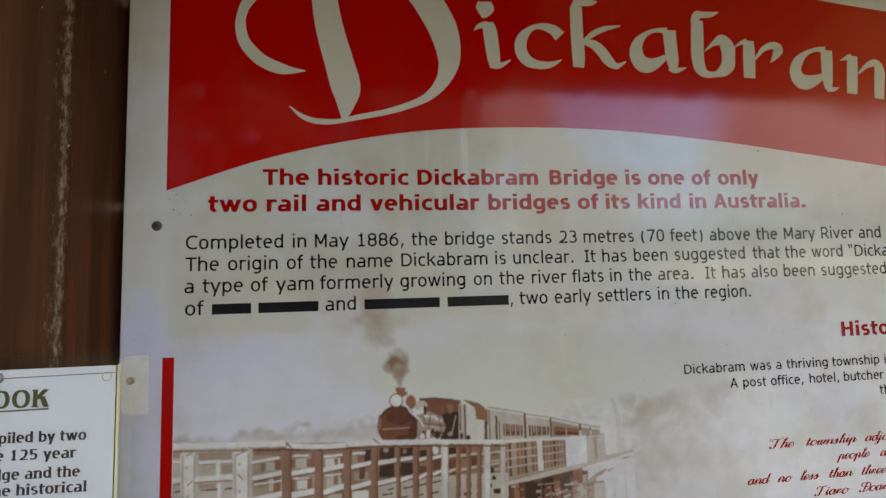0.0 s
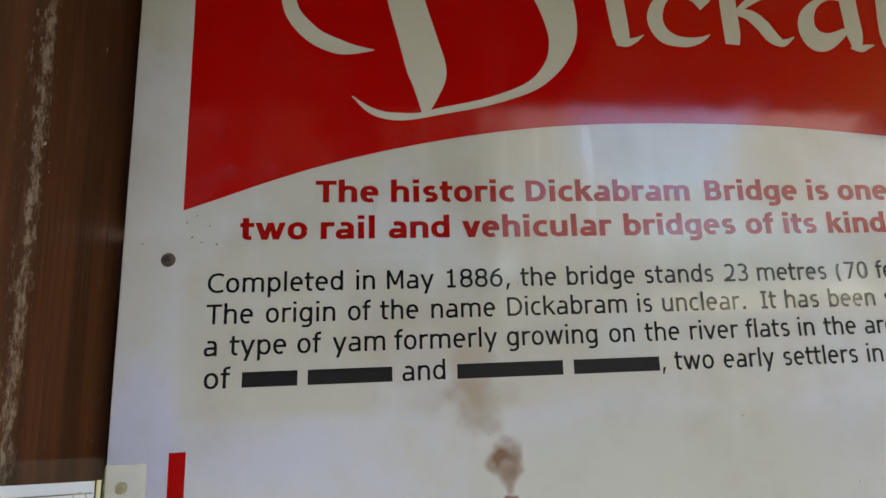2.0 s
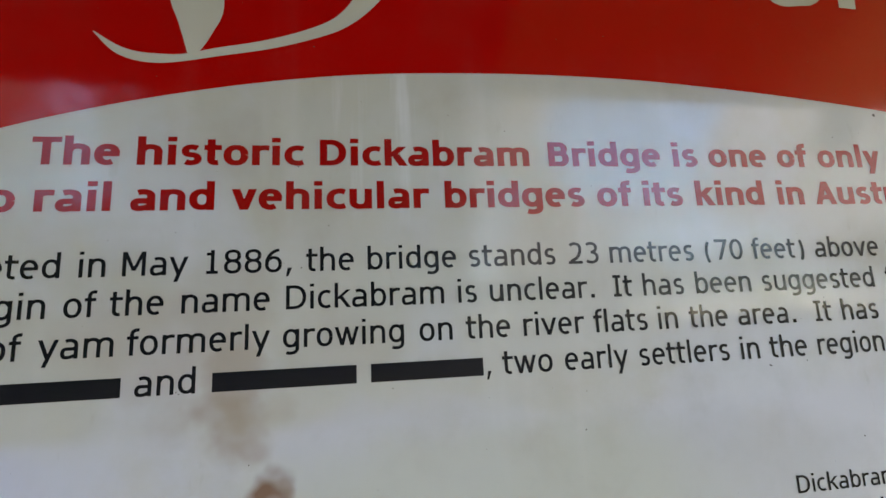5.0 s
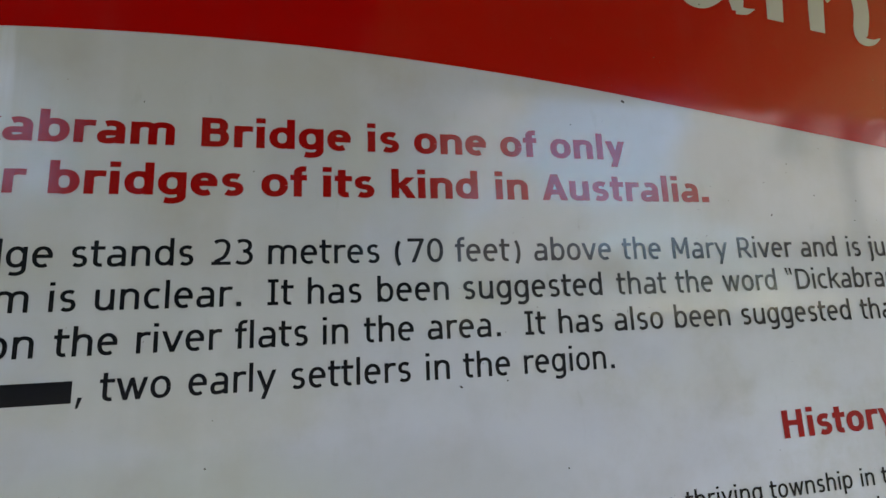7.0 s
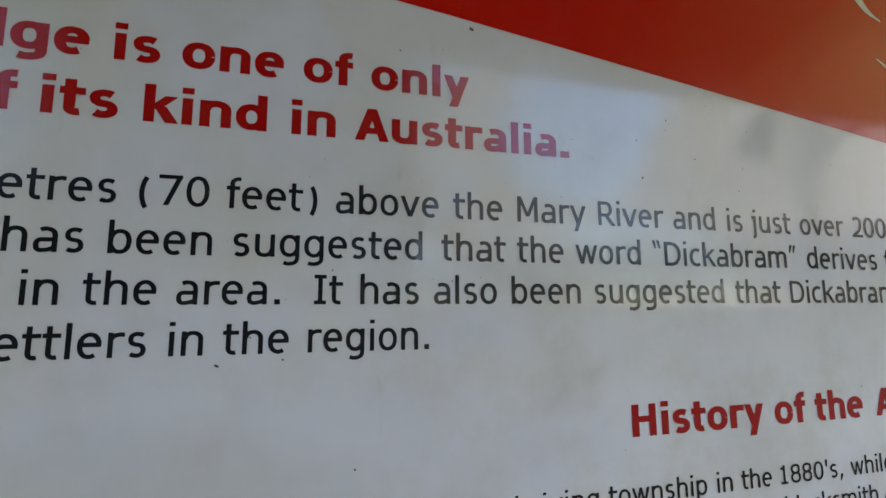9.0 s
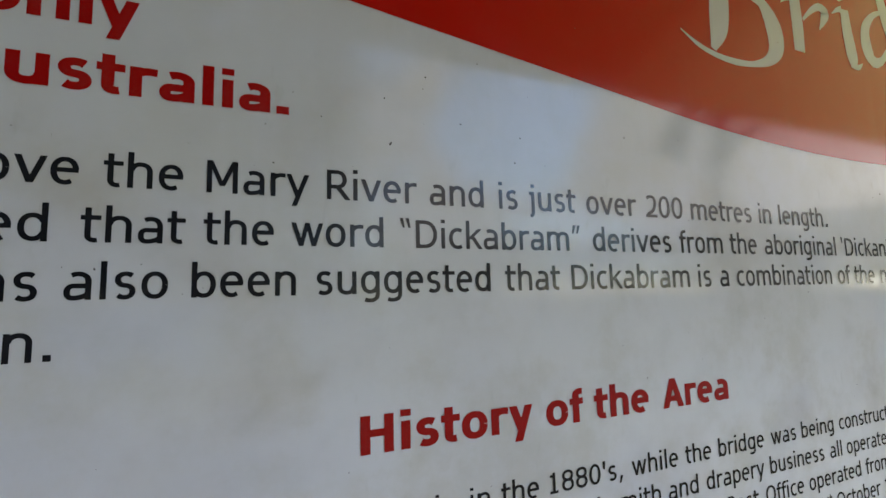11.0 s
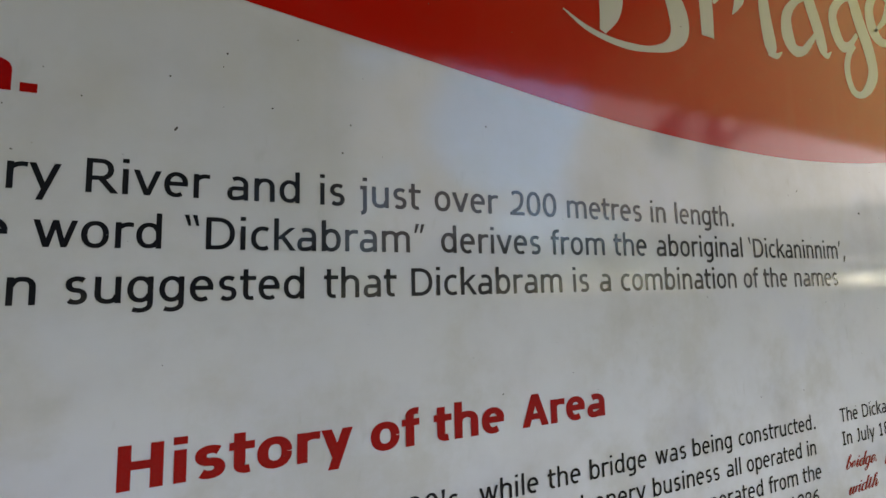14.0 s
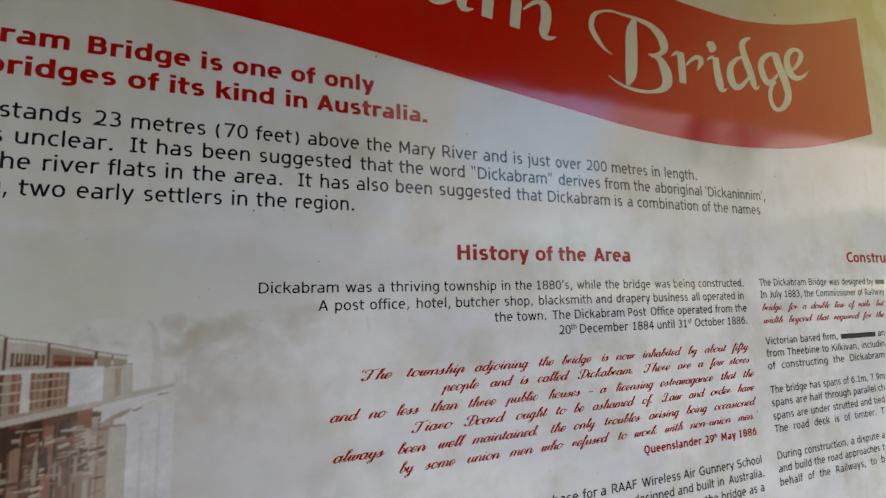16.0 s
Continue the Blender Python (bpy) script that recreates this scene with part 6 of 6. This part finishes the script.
oval(HAZE, 206.8, -178.5, 2.7, 3.1)
oval(MID, 183.2, -177.7, 1.7, 1.7)
area(PALE, (162, -200.9), (177.5, -198.7), (177.1, -219.5), (161.7, -220.3))
area(PALE, (180.1, -200.2), (212.5, -198), (211.9, -220.3), (179.7, -219.7))
area(PALE, (216.9, -198.3), (264.6, -199.3), (263.5, -226.7), (216.2, -222.7))
stroke(DARK, 1.1, (165.7, -208.8), (173.5, -208.2))
stroke(DARK, 1.1, (170.1, -205.4), (174.4, -204.5))
stroke(DARK, 1.1, (181.3, -205.1), (189.1, -204.4))
stroke(DARK, 1.1, (179.8, -212), (185, -211.2))
stroke(DARK, 1.1, (193.5, -203.9), (199.6, -203.1))
stroke(DARK, 1.1, (203.6, -202.6), (210.6, -201.9))
stroke(DARK, 1.1, (203.3, -210.6), (208.6, -209.7))
stroke(DARK, 1.1, (168.2, -214.4), (174.2, -213.7))
stroke(DARK, 1.1, (192.4, -211.4), (196.8, -210.5))
oval(DARK, 231.6, -213, 3.1, 1.7)
oval(DARK, 240.5, -213.7, 2.2, 1.7)
oval(DARK, 255.4, -212.8, 3.7, 2.2)
oval(DARK, 249.3, -208.5, 1.8, 1.7)
oval(DARK, 251.1, -196.6, 2.2, 2.2)
oval(DARK, 252.7, -202.7, 1.8, 1.7)
oval(PALE, 230.8, -210.4, 3.5, 1.3)
oval(PALE, 241.5, -211.3, 2.7, 1.3)
oval(PALE, 255.1, -209.8, 3.2, 1.3)
# rails between the posts, their undersides dark
stroke(WHITE, 3.5, (14.7, -186.7), (64.6, -187.3))
stroke(MID, 0.9, (15.5, -189.3), (64.2, -189.9))
stroke(WHITE, 3.2, (70.6, -189.4), (95.3, -186.4))
stroke(BROWN, 0.9, (71.4, -191.8), (94.9, -188.7))
stroke(WHITE, 3.3, (98.6, -187.8), (118.4, -186))
stroke(BROWN, 0.9, (99.4, -190.2), (118, -188.4))
stroke(WHITE, 3.4, (121.7, -187.1), (139.3, -184.7))
stroke(BROWN, 0.9, (122.5, -189.5), (138.9, -187))
stroke(WHITE, 2.9, (142.7, -186.6), (159.3, -184))
stroke(BROWN, 0.9, (143.5, -188.7), (158.9, -186.1))
stroke(WHITE, 3, (162.3, -185.1), (177, -183.6))
stroke(BROWN, 0.9, (163.1, -187.2), (176.5, -185.7))
stroke(WHITE, 2.6, (180, -183.8), (190, -182.8))
stroke(BROWN, 1, (180.8, -185.7), (189.5, -184.6))
stroke(WHITE, 2.6, (193.9, -184.8), (201, -183.6))
stroke(BROWN, 1, (194.7, -186.7), (200.5, -185.4))
stroke(WHITE, 2.2, (204.9, -184.3), (212.5, -183.1))
stroke(BROWN, 1, (205.8, -185.9), (212, -184.6))
stroke(PALE, 2.2, (217.3, -183.9), (223.6, -183.5))
stroke(BROWN, 1, (218.2, -185.5), (223.1, -185))
stroke(PALE, 2.2, (226.7, -184.1), (240.7, -183.4))
stroke(BROWN, 1, (227.5, -185.7), (240.2, -184.9))
stroke(PALE, 1.8, (242.5, -184), (258, -183.3))
stroke(BROWN, 1, (243.3, -185.3), (257.5, -184.5))
stroke(WHITE, 4, (70.7, -205.1), (95.3, -201.4))
stroke(BROWN, 0.9, (71.5, -208), (94.9, -204.3))
stroke(WHITE, 4.1, (98.6, -203.7), (118.3, -201.6))
stroke(BROWN, 0.9, (99.4, -206.7), (117.9, -204.5))
stroke(WHITE, 3.8, (121.6, -203.5), (139.2, -199.5))
stroke(BROWN, 0.9, (122.4, -206.2), (138.7, -202.2))
stroke(WHITE, 3.4, (142.5, -201.8), (159.1, -198.6))
stroke(BROWN, 0.9, (143.3, -204.3), (158.6, -200.9))
stroke(WHITE, 2.9, (162.1, -200), (176.7, -197.8))
stroke(BROWN, 0.9, (162.9, -202.2), (176.2, -199.9))
stroke(WHITE, 2.6, (179.7, -198.9), (189.7, -196.3))
stroke(BROWN, 0.9, (180.5, -200.8), (189.2, -198.1))
stroke(WHITE, 2.6, (193.6, -198.3), (200.7, -195.4))
stroke(BROWN, 1, (194.4, -200.2), (200.2, -197.2))
stroke(WHITE, 2.2, (204.6, -196.6), (212.2, -194.2))
stroke(BROWN, 1, (205.4, -198.2), (211.7, -195.7))
stroke(PALE, 2.2, (217, -195.4), (223.3, -193.7))
stroke(BROWN, 1, (217.8, -197), (222.8, -195.2))
stroke(PALE, 2.2, (226.4, -194.8), (240.3, -193.3))
stroke(BROWN, 1, (227.2, -196.4), (239.8, -194.8))
stroke(PALE, 1.8, (243, -193.5), (257.6, -191.9))
stroke(BROWN, 1, (243.9, -194.8), (257.1, -193.1))
stroke(BROWN, 1.2, (34.3, -195), (46, -195.1))
stroke(BROWN, 1.1, (15.3, -195), (20.7, -194.7))
stroke(BROWN, 1.2, (51.2, -195.5), (56.7, -195.1))
# posts
stroke(MID, 4, (93.4, -171.9), (93.4, -272))
stroke(RUST, 4.1, (96.6, -168.8), (96.5, -272.3))
stroke(BROWN, 0.9, (98.3, -169.8), (98.2, -272.5))
stroke(MID, 1.2, (95.3, -169.6), (95.3, -272.2))
stroke(MID, 3.2, (116.9, -173.5), (116.4, -274.4))
stroke(RUST, 3.8, (119.7, -170.4), (119.1, -274.7))
stroke(BROWN, 0.8, (121.3, -171.4), (120.7, -274.8))
stroke(MID, 1.1, (118.6, -171.2), (118, -274.6))
stroke(MID, 2.6, (138.3, -175), (137.2, -276.5))
stroke(RUST, 3.4, (140.7, -171.9), (139.6, -276.8))
stroke(BROWN, 0.7, (142.2, -172.8), (141, -276.9))
stroke(MID, 1, (139.7, -172.6), (138.6, -276.7))
stroke(MID, 1.8, (158.3, -176.4), (156.7, -278.5))
stroke(RUST, 3.9, (160.8, -173.2), (159.1, -278.8))
stroke(BROWN, 0.9, (162.4, -174.2), (160.7, -279))
stroke(MID, 1.2, (159.6, -174), (158, -278.7))
stroke(RUST, 3, (178.5, -172.3), (176.3, -280.6))
stroke(BROWN, 0.7, (179.7, -173.2), (177.6, -280.7))
stroke(MID, 0.9, (177.6, -173.1), (175.4, -280.5))
stroke(RUST, 4.8, (192, -173.2), (189.5, -281.9))
stroke(BROWN, 1.1, (194, -174.2), (191.4, -282.1))
stroke(MID, 1.5, (190.5, -174), (188.1, -281.8))
stroke(RUST, 4.5, (202.5, -173.9), (199.7, -283))
stroke(BROWN, 1, (204.4, -174.9), (201.5, -283.2))
stroke(MID, 1.3, (201.2, -174.7), (198.5, -282.8))
stroke(RUST, 3.6, (225.2, -175.5), (221.8, -285.2))
stroke(BROWN, 0.8, (226.7, -176.4), (223.2, -285.4))
stroke(MID, 1.1, (224.1, -176.3), (220.7, -285.1))
stroke(RUST, 3.6, (233.3, -176), (229.6, -286.1))
stroke(BROWN, 0.8, (234.7, -177), (231.1, -286.2))
stroke(MID, 1.1, (232.1, -176.8), (228.6, -285.9))
stroke(RUST, 3.6, (241.8, -176.6), (237.9, -286.9))
stroke(BROWN, 0.8, (243.3, -177.6), (239.4, -287.1))
stroke(MID, 1.1, (240.7, -177.4), (236.9, -286.8))
stroke(WHITE, 9.8, (24.9, -168), (26.5, -265.1))
stroke(SIDE, 2, (21.4, -168.9), (23.1, -264.8))
stroke(TAN, 0.8, (29.5, -169.5), (31, -265.6))
stroke(WHITE, 11.2, (62.1, -169.7), (62.9, -268.9))
stroke(SIDE, 2.2, (58, -170.7), (58.9, -268.5))
stroke(TAN, 0.9, (67.4, -171.3), (68, -269.4))
stroke(HAZE, 5.3, (214.5, -174.3), (211.4, -284.2))
stroke(SIDE, 1.1, (212.5, -175.5), (209.5, -284))
stroke(TAN, 0.4, (217, -175.8), (213.8, -284.4))
stroke(HAZE, 5.5, (248.2, -175.7), (244.1, -287.5))
stroke(SIDE, 1.1, (246.2, -176.9), (242.2, -287.4))
stroke(TAN, 0.4, (250.7, -177.2), (246.6, -287.8))
stroke(SIDE, 3.6, (261, -176.6), (256.5, -288.8))
stroke(SIDE, 0.8, (259.4, -177.8), (255.1, -288.7))
stroke(TAN, 0.3, (262.9, -178), (258.4, -289))
stroke(MID, 0.9, (23.7, -170.3), (28.4, -167.8))
stroke(MID, 0.9, (24.9, -191.1), (28.7, -187.8))
stroke(MID, 1, (58.9, -171.9), (64.5, -169.9))
stroke(MID, 1, (59.8, -185.7), (63.8, -189.7))
stroke(MID, 1, (62.5, -167.7), (68.1, -165.7))
oval(PALE, 24.3, -178.3, 1.2, 1.1)
oval(PALE, 25.4, -199, 1.2, 1.1)
oval(PALE, 61.3, -178.6, 1.2, 1.2)
oval(PALE, 61.5, -197.9, 1.2, 1.2)
# handrail
stroke(MID, 1.2, (13.5, -166), (67.7, -168.9))
stroke(BROWN, 1.4, (70.5, -169.1), (121.8, -172.2), (159.1, -173.1))
stroke(BROWN, 1, (159.1, -172.3), (265.5, -179.1))
stroke(WHITE, 4.3, (12.7, -162.3), (67.7, -164.8), (94.5, -165.8))
stroke(WHITE, 3.7, (95.3, -167.5), (116.8, -169.8), (138.7, -170))
stroke(WHITE, 3.8, (138.7, -169.6), (160, -169.8), (202.6, -171.8))
stroke(WHITE, 3.1, (202.6, -171.8), (261, -175.7))
stroke(HAZE, 2.3, (261, -175.7), (288.8, -175.8), (312.3, -176.5))
stroke(BROWN, 1, (94.5, -165), (99, -169.8))
stroke(BROWN, 0.9, (159.1, -166.8), (164.2, -170.9))
stroke(MID, 0.8, (67.7, -166), (70.1, -168.3))
stroke(MID, 0.7, (138.7, -169.2), (141.2, -171.9))
stroke(BROWN, 0.7, (172.1, -168.1), (191.7, -168.9))
# the print's grain: outlines waver, tones are mottled, edges are soft
rng = np.random.default_rng(8)


def cloudy(sigma):
    c = blurred(rng.normal(size=(PRINT_H, PRINT_W)), sigma)
    return c / c.std()


jj, ii = np.meshgrid(np.arange(PRINT_H), np.arange(PRINT_W), indexing="ij")
shift_j, shift_i = (np.rint(0.22 * cloudy(5.0)).astype(int) for _ in range(2))
jj, ii = np.clip(jj + shift_j, 0, PRINT_H - 1), np.clip(ii + shift_i, 0, PRINT_W - 1)
ink_cover = blurred(cover[jj, ii], 1.1)
tone = blurred(tone[jj, ii] * cover[jj, ii][..., None], 0.95) / np.maximum(blurred(cover[jj, ii], 0.95), 1e-3)[..., None]
tone *= np.exp(0.02 * cloudy(1.0) + 0.03 * cloudy(3.5) + 0.06 * cloudy(14.0))[..., None]
soft_cover = np.clip(ink_cover, 0.0, 1.0)
ragged, billow = 0.05 * cloudy(3.0) + 0.13 * cloudy(8.0), 1.0 + 0.10 * cloudy(5.0)
grid_x, grid_z = np.meshgrid(PRINT_LEFT + (np.arange(PRINT_W) + 0.5) * CELL, PRINT_LOW + (np.arange(PRINT_H) + 0.5) * CELL)


def wash(colour, cx, cz, rx, rz, strength, under=False):
    """A soft cloudy patch laid over the print, or under it."""
    d = np.hypot((grid_x - cx) / rx, (grid_z - cz) / rz) + ragged
    s = np.clip(1.35 - d, 0.0, 1.0)
    s = np.clip(strength * s * s * (3 - 2 * s) * billow, 0.0, 0.95)
    if under:
        s = s * (1 - soft_cover)
    total = 1 - (1 - soft_cover) * (1 - s)
    share = np.where(total > 1e-4, s / np.maximum(total, 1e-4), 0.0)[..., None]
    tone[:] = tone * (1 - share) + np.array(colour) * share
    soft_cover[:] = total


# smoke from the funnel: a thin neck, a leaning puff, an older paler one above it
for cx, cz, rx, rz, s in ((180.6, -126, 2.6, 5, 0.55), (180.2, -118.5, 5, 7, 0.75), (178.6, -110.5, 8.5, 9.5, 0.95), (171.5, -113.4, 4.5, 4.2, 0.75), (184.0, -107.5, 4.5, 6.5, 0.75), (180.0, -102.0, 4.5, 4.0, 0.5)):
    wash((0.165, 0.085, 0.048), cx, cz, rx, rz, 0.95 * s, True)
for cx, cz, rx, rz, s in ((164, -84, 12, 10, 0.6), (171, -91, 8, 8, 0.45), (158, -76, 13, 9, 0.55), (163, -95, 6, 6, 0.3), (141, -78, 12, 10, 0.22), (176, -79, 10, 9, 0.25)):
    wash((0.27, 0.20, 0.14), cx, cz, rx, rz, s, True)
for cx, rx, s in ((22, 9, 0.4), (38, 12, 0.35), (78, 26, 0.45), (110, 24, 0.4), (150, 24, 0.4)):
    wash((0.31, 0.26, 0.21), cx, -161.5, rx, 5.5, s, True)
# far trees above the handrail: many small crowns, thinner towards their tops
for x0, x1, top, count, s in ((15, 28, -152.5, 9, 0.5), (29, 46, -156.5, 9, 0.5), (54, 90, -152.0, 26, 0.55), (88, 120, -151.0, 22, 0.42), (118, 140, -156.0, 12, 0.4), (136, 168, -149.0, 22, 0.42), (312, 326, -150.5, 10, 0.45), (326, 340, -156.0, 7, 0.35)):
    for _ in range(count):
        u = rng.random()
        cz = -164 + (top + 164) * (1 - abs(2 * u - 1) ** 2.2) * rng.uniform(0.25, 1.0)
        wash((0.29, 0.235, 0.185), x0 + (x1 - x0) * u, cz, rng.uniform(2.2, 4.2), rng.uniform(1.8, 3.4), s * rng.uniform(0.4, 0.8), True)
# beyond the pylon: woods that fade away, and the washed-out end of the print
for x0, x1, z0, z1, count, size, s in ((362, 384, -170, -147, 26, 5, 0.42), (378, 408, -170, -150, 26, 7, 0.26), (400, 460, -166, -144, 24, 9, 0.17), (364, 400, -215, -168, 24, 9, 0.22)):
    for _ in range(count):
        wash((0.30, 0.25, 0.18), rng.uniform(x0, x1), rng.uniform(z0, z1), size * rng.uniform(0.7, 1.3), size * rng.uniform(0.6, 1.1), s * rng.uniform(0.5, 1.0), True)
wash((0.34, 0.315, 0.275), 392, -188, 42, 36, 0.38, True)
wash((0.36, 0.335, 0.30), 380, -225, 30, 50, 0.35, True)
wash((0.34, 0.30, 0.24), 374, -205, 9, 30, 0.3, True)
wash((0.43, 0.41, 0.38), 350, -190, 20, 36, 0.2)
wash((0.45, 0.41, 0.37), 330, -240, 34, 46, 0.18)
used = (soft_cover[:-1, :-1] > 0.02) | (soft_cover[1:, 1:] > 0.02) | (soft_cover[1:, :-1] > 0.02) | (soft_cover[:-1, 1:] > 0.02)
index = np.arange(PRINT_H * PRINT_W).reshape(PRINT_H, PRINT_W)
quads = np.stack([index[:-1, :-1][used], index[:-1, 1:][used], index[1:, 1:][used], index[1:, :-1][used]], -1)
keep, quads = np.unique(quads, return_inverse=True)
quads = quads.reshape(-1, 4)
pz, px = np.divmod(keep, PRINT_W)
places = np.stack([(PRINT_LEFT + (px + 0.5) * CELL) / 1000, np.full(len(keep), -0.0001), 1.5 + (PRINT_LOW + (pz + 0.5) * CELL) / 1000], -1)
me = bpy.data.meshes.new("photograph")
me.vertices.add(len(keep))
me.vertices.foreach_set("co", places.astype(np.float32).ravel())
me.loops.add(quads.size)
me.loops.foreach_set("vertex_index", quads.astype(np.int32).ravel())
me.polygons.add(len(quads))
me.polygons.foreach_set("loop_start", np.arange(0, quads.size, 4, dtype=np.int32))
me.update(calc_edges=True)
inks = me.color_attributes.new("print", "FLOAT_COLOR", "POINT")
inks.data.foreach_set("color", np.concatenate([np.clip(tone.reshape(-1, 3)[keep], 0.004, 0.8), np.clip(soft_cover.reshape(-1)[keep], 0, 1)[:, None]], -1).astype(np.float32).ravel())
me.materials.append(M_PHOTO)
photo = new("photograph", me)
photo.parent = board
tagged(photo, "faded sepia print of a steam train on a trestle bridge")

# ---- fixings and dirt on the board ----
def screw(x, z, r=3.6):
    bm = bmesh.new()
    m = Matrix.Translation(on_board(x, z, 0.9)) @ Matrix.Rotation(radians(90), 4, "X")
    bmesh.ops.create_cone(bm, segments=24, radius1=r / 1000, radius2=r * 0.72 / 1000, depth=0.0018, matrix=m, cap_ends=True)
    s = part("screw", bm, M_SCREW, board, "rusty pan-head screw")
    bm = bmesh.new()
    for a in (20, 110):
        bmesh.ops.create_cube(bm, size=1.0, matrix=Matrix.Translation(on_board(x, z, 1.85)) @ Matrix.Rotation(radians(a), 4, "Y") @ Matrix.Diagonal((r * 1.1 / 1000, 0.0003, r * 0.24 / 1000, 1)))
    part("screw_slot", bm, M_SLOT, s)
    return s


for x, z in ((0.0, 0.0), (-15.5, -114.0), (1306.0, 0.0), (0.0, -560.0), (1306.0, -560.0)):
    screw(x, z, 3.8 if z == 0 else 3.0)

rnd = random.Random(12)
verts, faces = [], []
spots = [(584, 3.8, 0.9), (415, -71.5, 0.9), (968, -5.4, 1.1), (505, 62.0, 1.1), (640, 12, 0.4), (905, 5, 0.9), (12, 12, 0.6), (17, 9, 0.6), (21, 18, 0.6), (9, 20, 0.5), (25, 8, 0.6), (14, 24, 0.5), (1000, 200, 1.6)]
spots += [(rnd.uniform(-20, 1180), rnd.uniform(-330, 200), rnd.choice((0.14, 0.17, 0.2, 0.26, 0.4))) for _ in range(420)]
for x, z, r in spots:
    k, a, e = len(verts), rnd.uniform(0, 3), rnd.uniform(0.4, 1.0)
    for i in range(7):
        u, v = r * math.cos(i * 0.898), r * e * math.sin(i * 0.898)
        verts.append(on_board(x + u * math.cos(a) - v * math.sin(a), z + u * math.sin(a) + v * math.cos(a), 0.75))
    faces.append(tuple(range(k, k + 7)))
specks = link_mesh("fly_specks", verts, faces, M_SPECK)
tagged(specks, "tiny dark insect specks on the glossy board", "dirt", kind="stuff")

# ---- the laminated notice pinned to the post ----
NOTICE_Y = -0.0485
notice = thing("laminated_notice", "laminated white paper notice pinned over the timber post", "notice")


def on_notice(x, z, lift=0.0):
    return (x / 1000, NOTICE_Y - lift / 1000, 1.5 + z / 1000)


def notice_sheet(name, x0, z0, x1, z1, lift, material, curl=0.0, label=""):
    n, m = 14, 10
    verts = []
    for j in range(m + 1):
        for i in range(n + 1):
            u, v = i / n, j / m
            verts.append(on_notice(x0 + (x1 - x0) * u, z0 + (z1 - z0) * v, lift + curl * max(0, u - 0.6) ** 2))
    faces = [(j * (n + 1) + i, j * (n + 1) + i + 1, (j + 1) * (n + 1) + i + 1, (j + 1) * (n + 1) + i) for j in range(m) for i in range(n)]
    return link_mesh(name, verts, faces, material, notice, label)


notice_sheet("paper", -211, -398, 1.0, -95.5, 0.0, M_PAPER)
notice_sheet("pouch_front", -215, -402, 4.2, -86.5, 0.6, M_FILM, label="clear glossy pouch film")
notice_sheet("pouch_tab", 4.4, -127.0, 20.6, -90.0, 0.3, M_TAB, label="clear film tab, slightly yellowed")
notice_sheet("pouch_margin", 4.4, -402.0, 12.0, -127.2, 0.3, M_MARGIN, label="clear sealed margin of the pouch")
link_mesh("pouch_edge", [on_notice(2.2, -402, 0.9), on_notice(4.0, -402, 0.9), on_notice(4.0, -95, 0.9), on_notice(2.2, -95, 0.9)], [(0, 1, 2, 3)], M_FILM_EDGE, notice, "yellowed sealed edge")
link_mesh("fold_line", [on_notice(-211, -102.4, 0.3), on_notice(0.5, -100.2, 0.3), on_notice(0.5, -99.7, 0.3), on_notice(-211, -101.9, 0.3)], [(0, 1, 2, 3)], M_PIN, notice)


def notice_line(text, x0, x1, z, cap, material, name="text_line"):
    """A line of the notice, which hangs a little askew."""
    return text_line(text, x0, x1, z, cap, material, notice, face="serif", place=lambda a, b, c: on_notice(a, b - 0.016 * (a - x1), 0.2 + c), name=name)


notice_line("BOOK", -79.0, -37.0, -119.0, 10.6, M_NOTICE_OLIVE, "heading")
link_mesh("underline", [on_notice(-95, -121.2, 0.2), on_notice(-37, -120.6, 0.2), on_notice(-37, -119.7, 0.2), on_notice(-95, -120.3, 0.2)], [(0, 1, 2, 3)], M_NOTICE_OLIVE, notice)
for text, x0, x1, z in (("piled by two", -64.5, -15.0, -140.2), ("e 125 year", -65.5, -20.3, -150.5), ("dge and the", -66.5, -17.9, -161.8), ("he historical", -66.5, -13.6, -171.2)):
    notice_line(text, x0, x1, z, 6.2, M_NOTICE_INK)
for x, z in ((-66.5, -100.3), (-205.0, -101.0)):
    bm = bmesh.new()
    bmesh.ops.create_uvsphere(bm, u_segments=16, v_segments=8, radius=0.0036, matrix=Matrix.Translation(on_notice(x, z, 0.4)) @ Matrix.Diagonal((1, 0.5, 1, 1)))
    part("pin", bm, M_PIN, notice, "dark pin head", smooth=True)
# ring mark of a drawing pin near the notice's upper right corner
bm = bmesh.new()
bmesh.ops.create_circle(bm, segments=20, radius=0.003, cap_ends=False)
bmesh.ops.create_circle(bm, segments=20, radius=0.0024, cap_ends=False)
bm.verts.ensure_lookup_table()
for i in range(20):
    bm.faces.new((bm.verts[i], bm.verts[(i + 1) % 20], bm.verts[20 + (i + 1) % 20], bm.verts[20 + i]))
bmesh.ops.transform(bm, matrix=Matrix.Translation(on_notice(-3.9, -102.1, 0.75)) @ Matrix.Rotation(radians(90), 4, "X"), verts=bm.verts[:])
part("pin_mark", bm, M_FILM_EDGE, notice, "ring-shaped drawing-pin mark in the film")
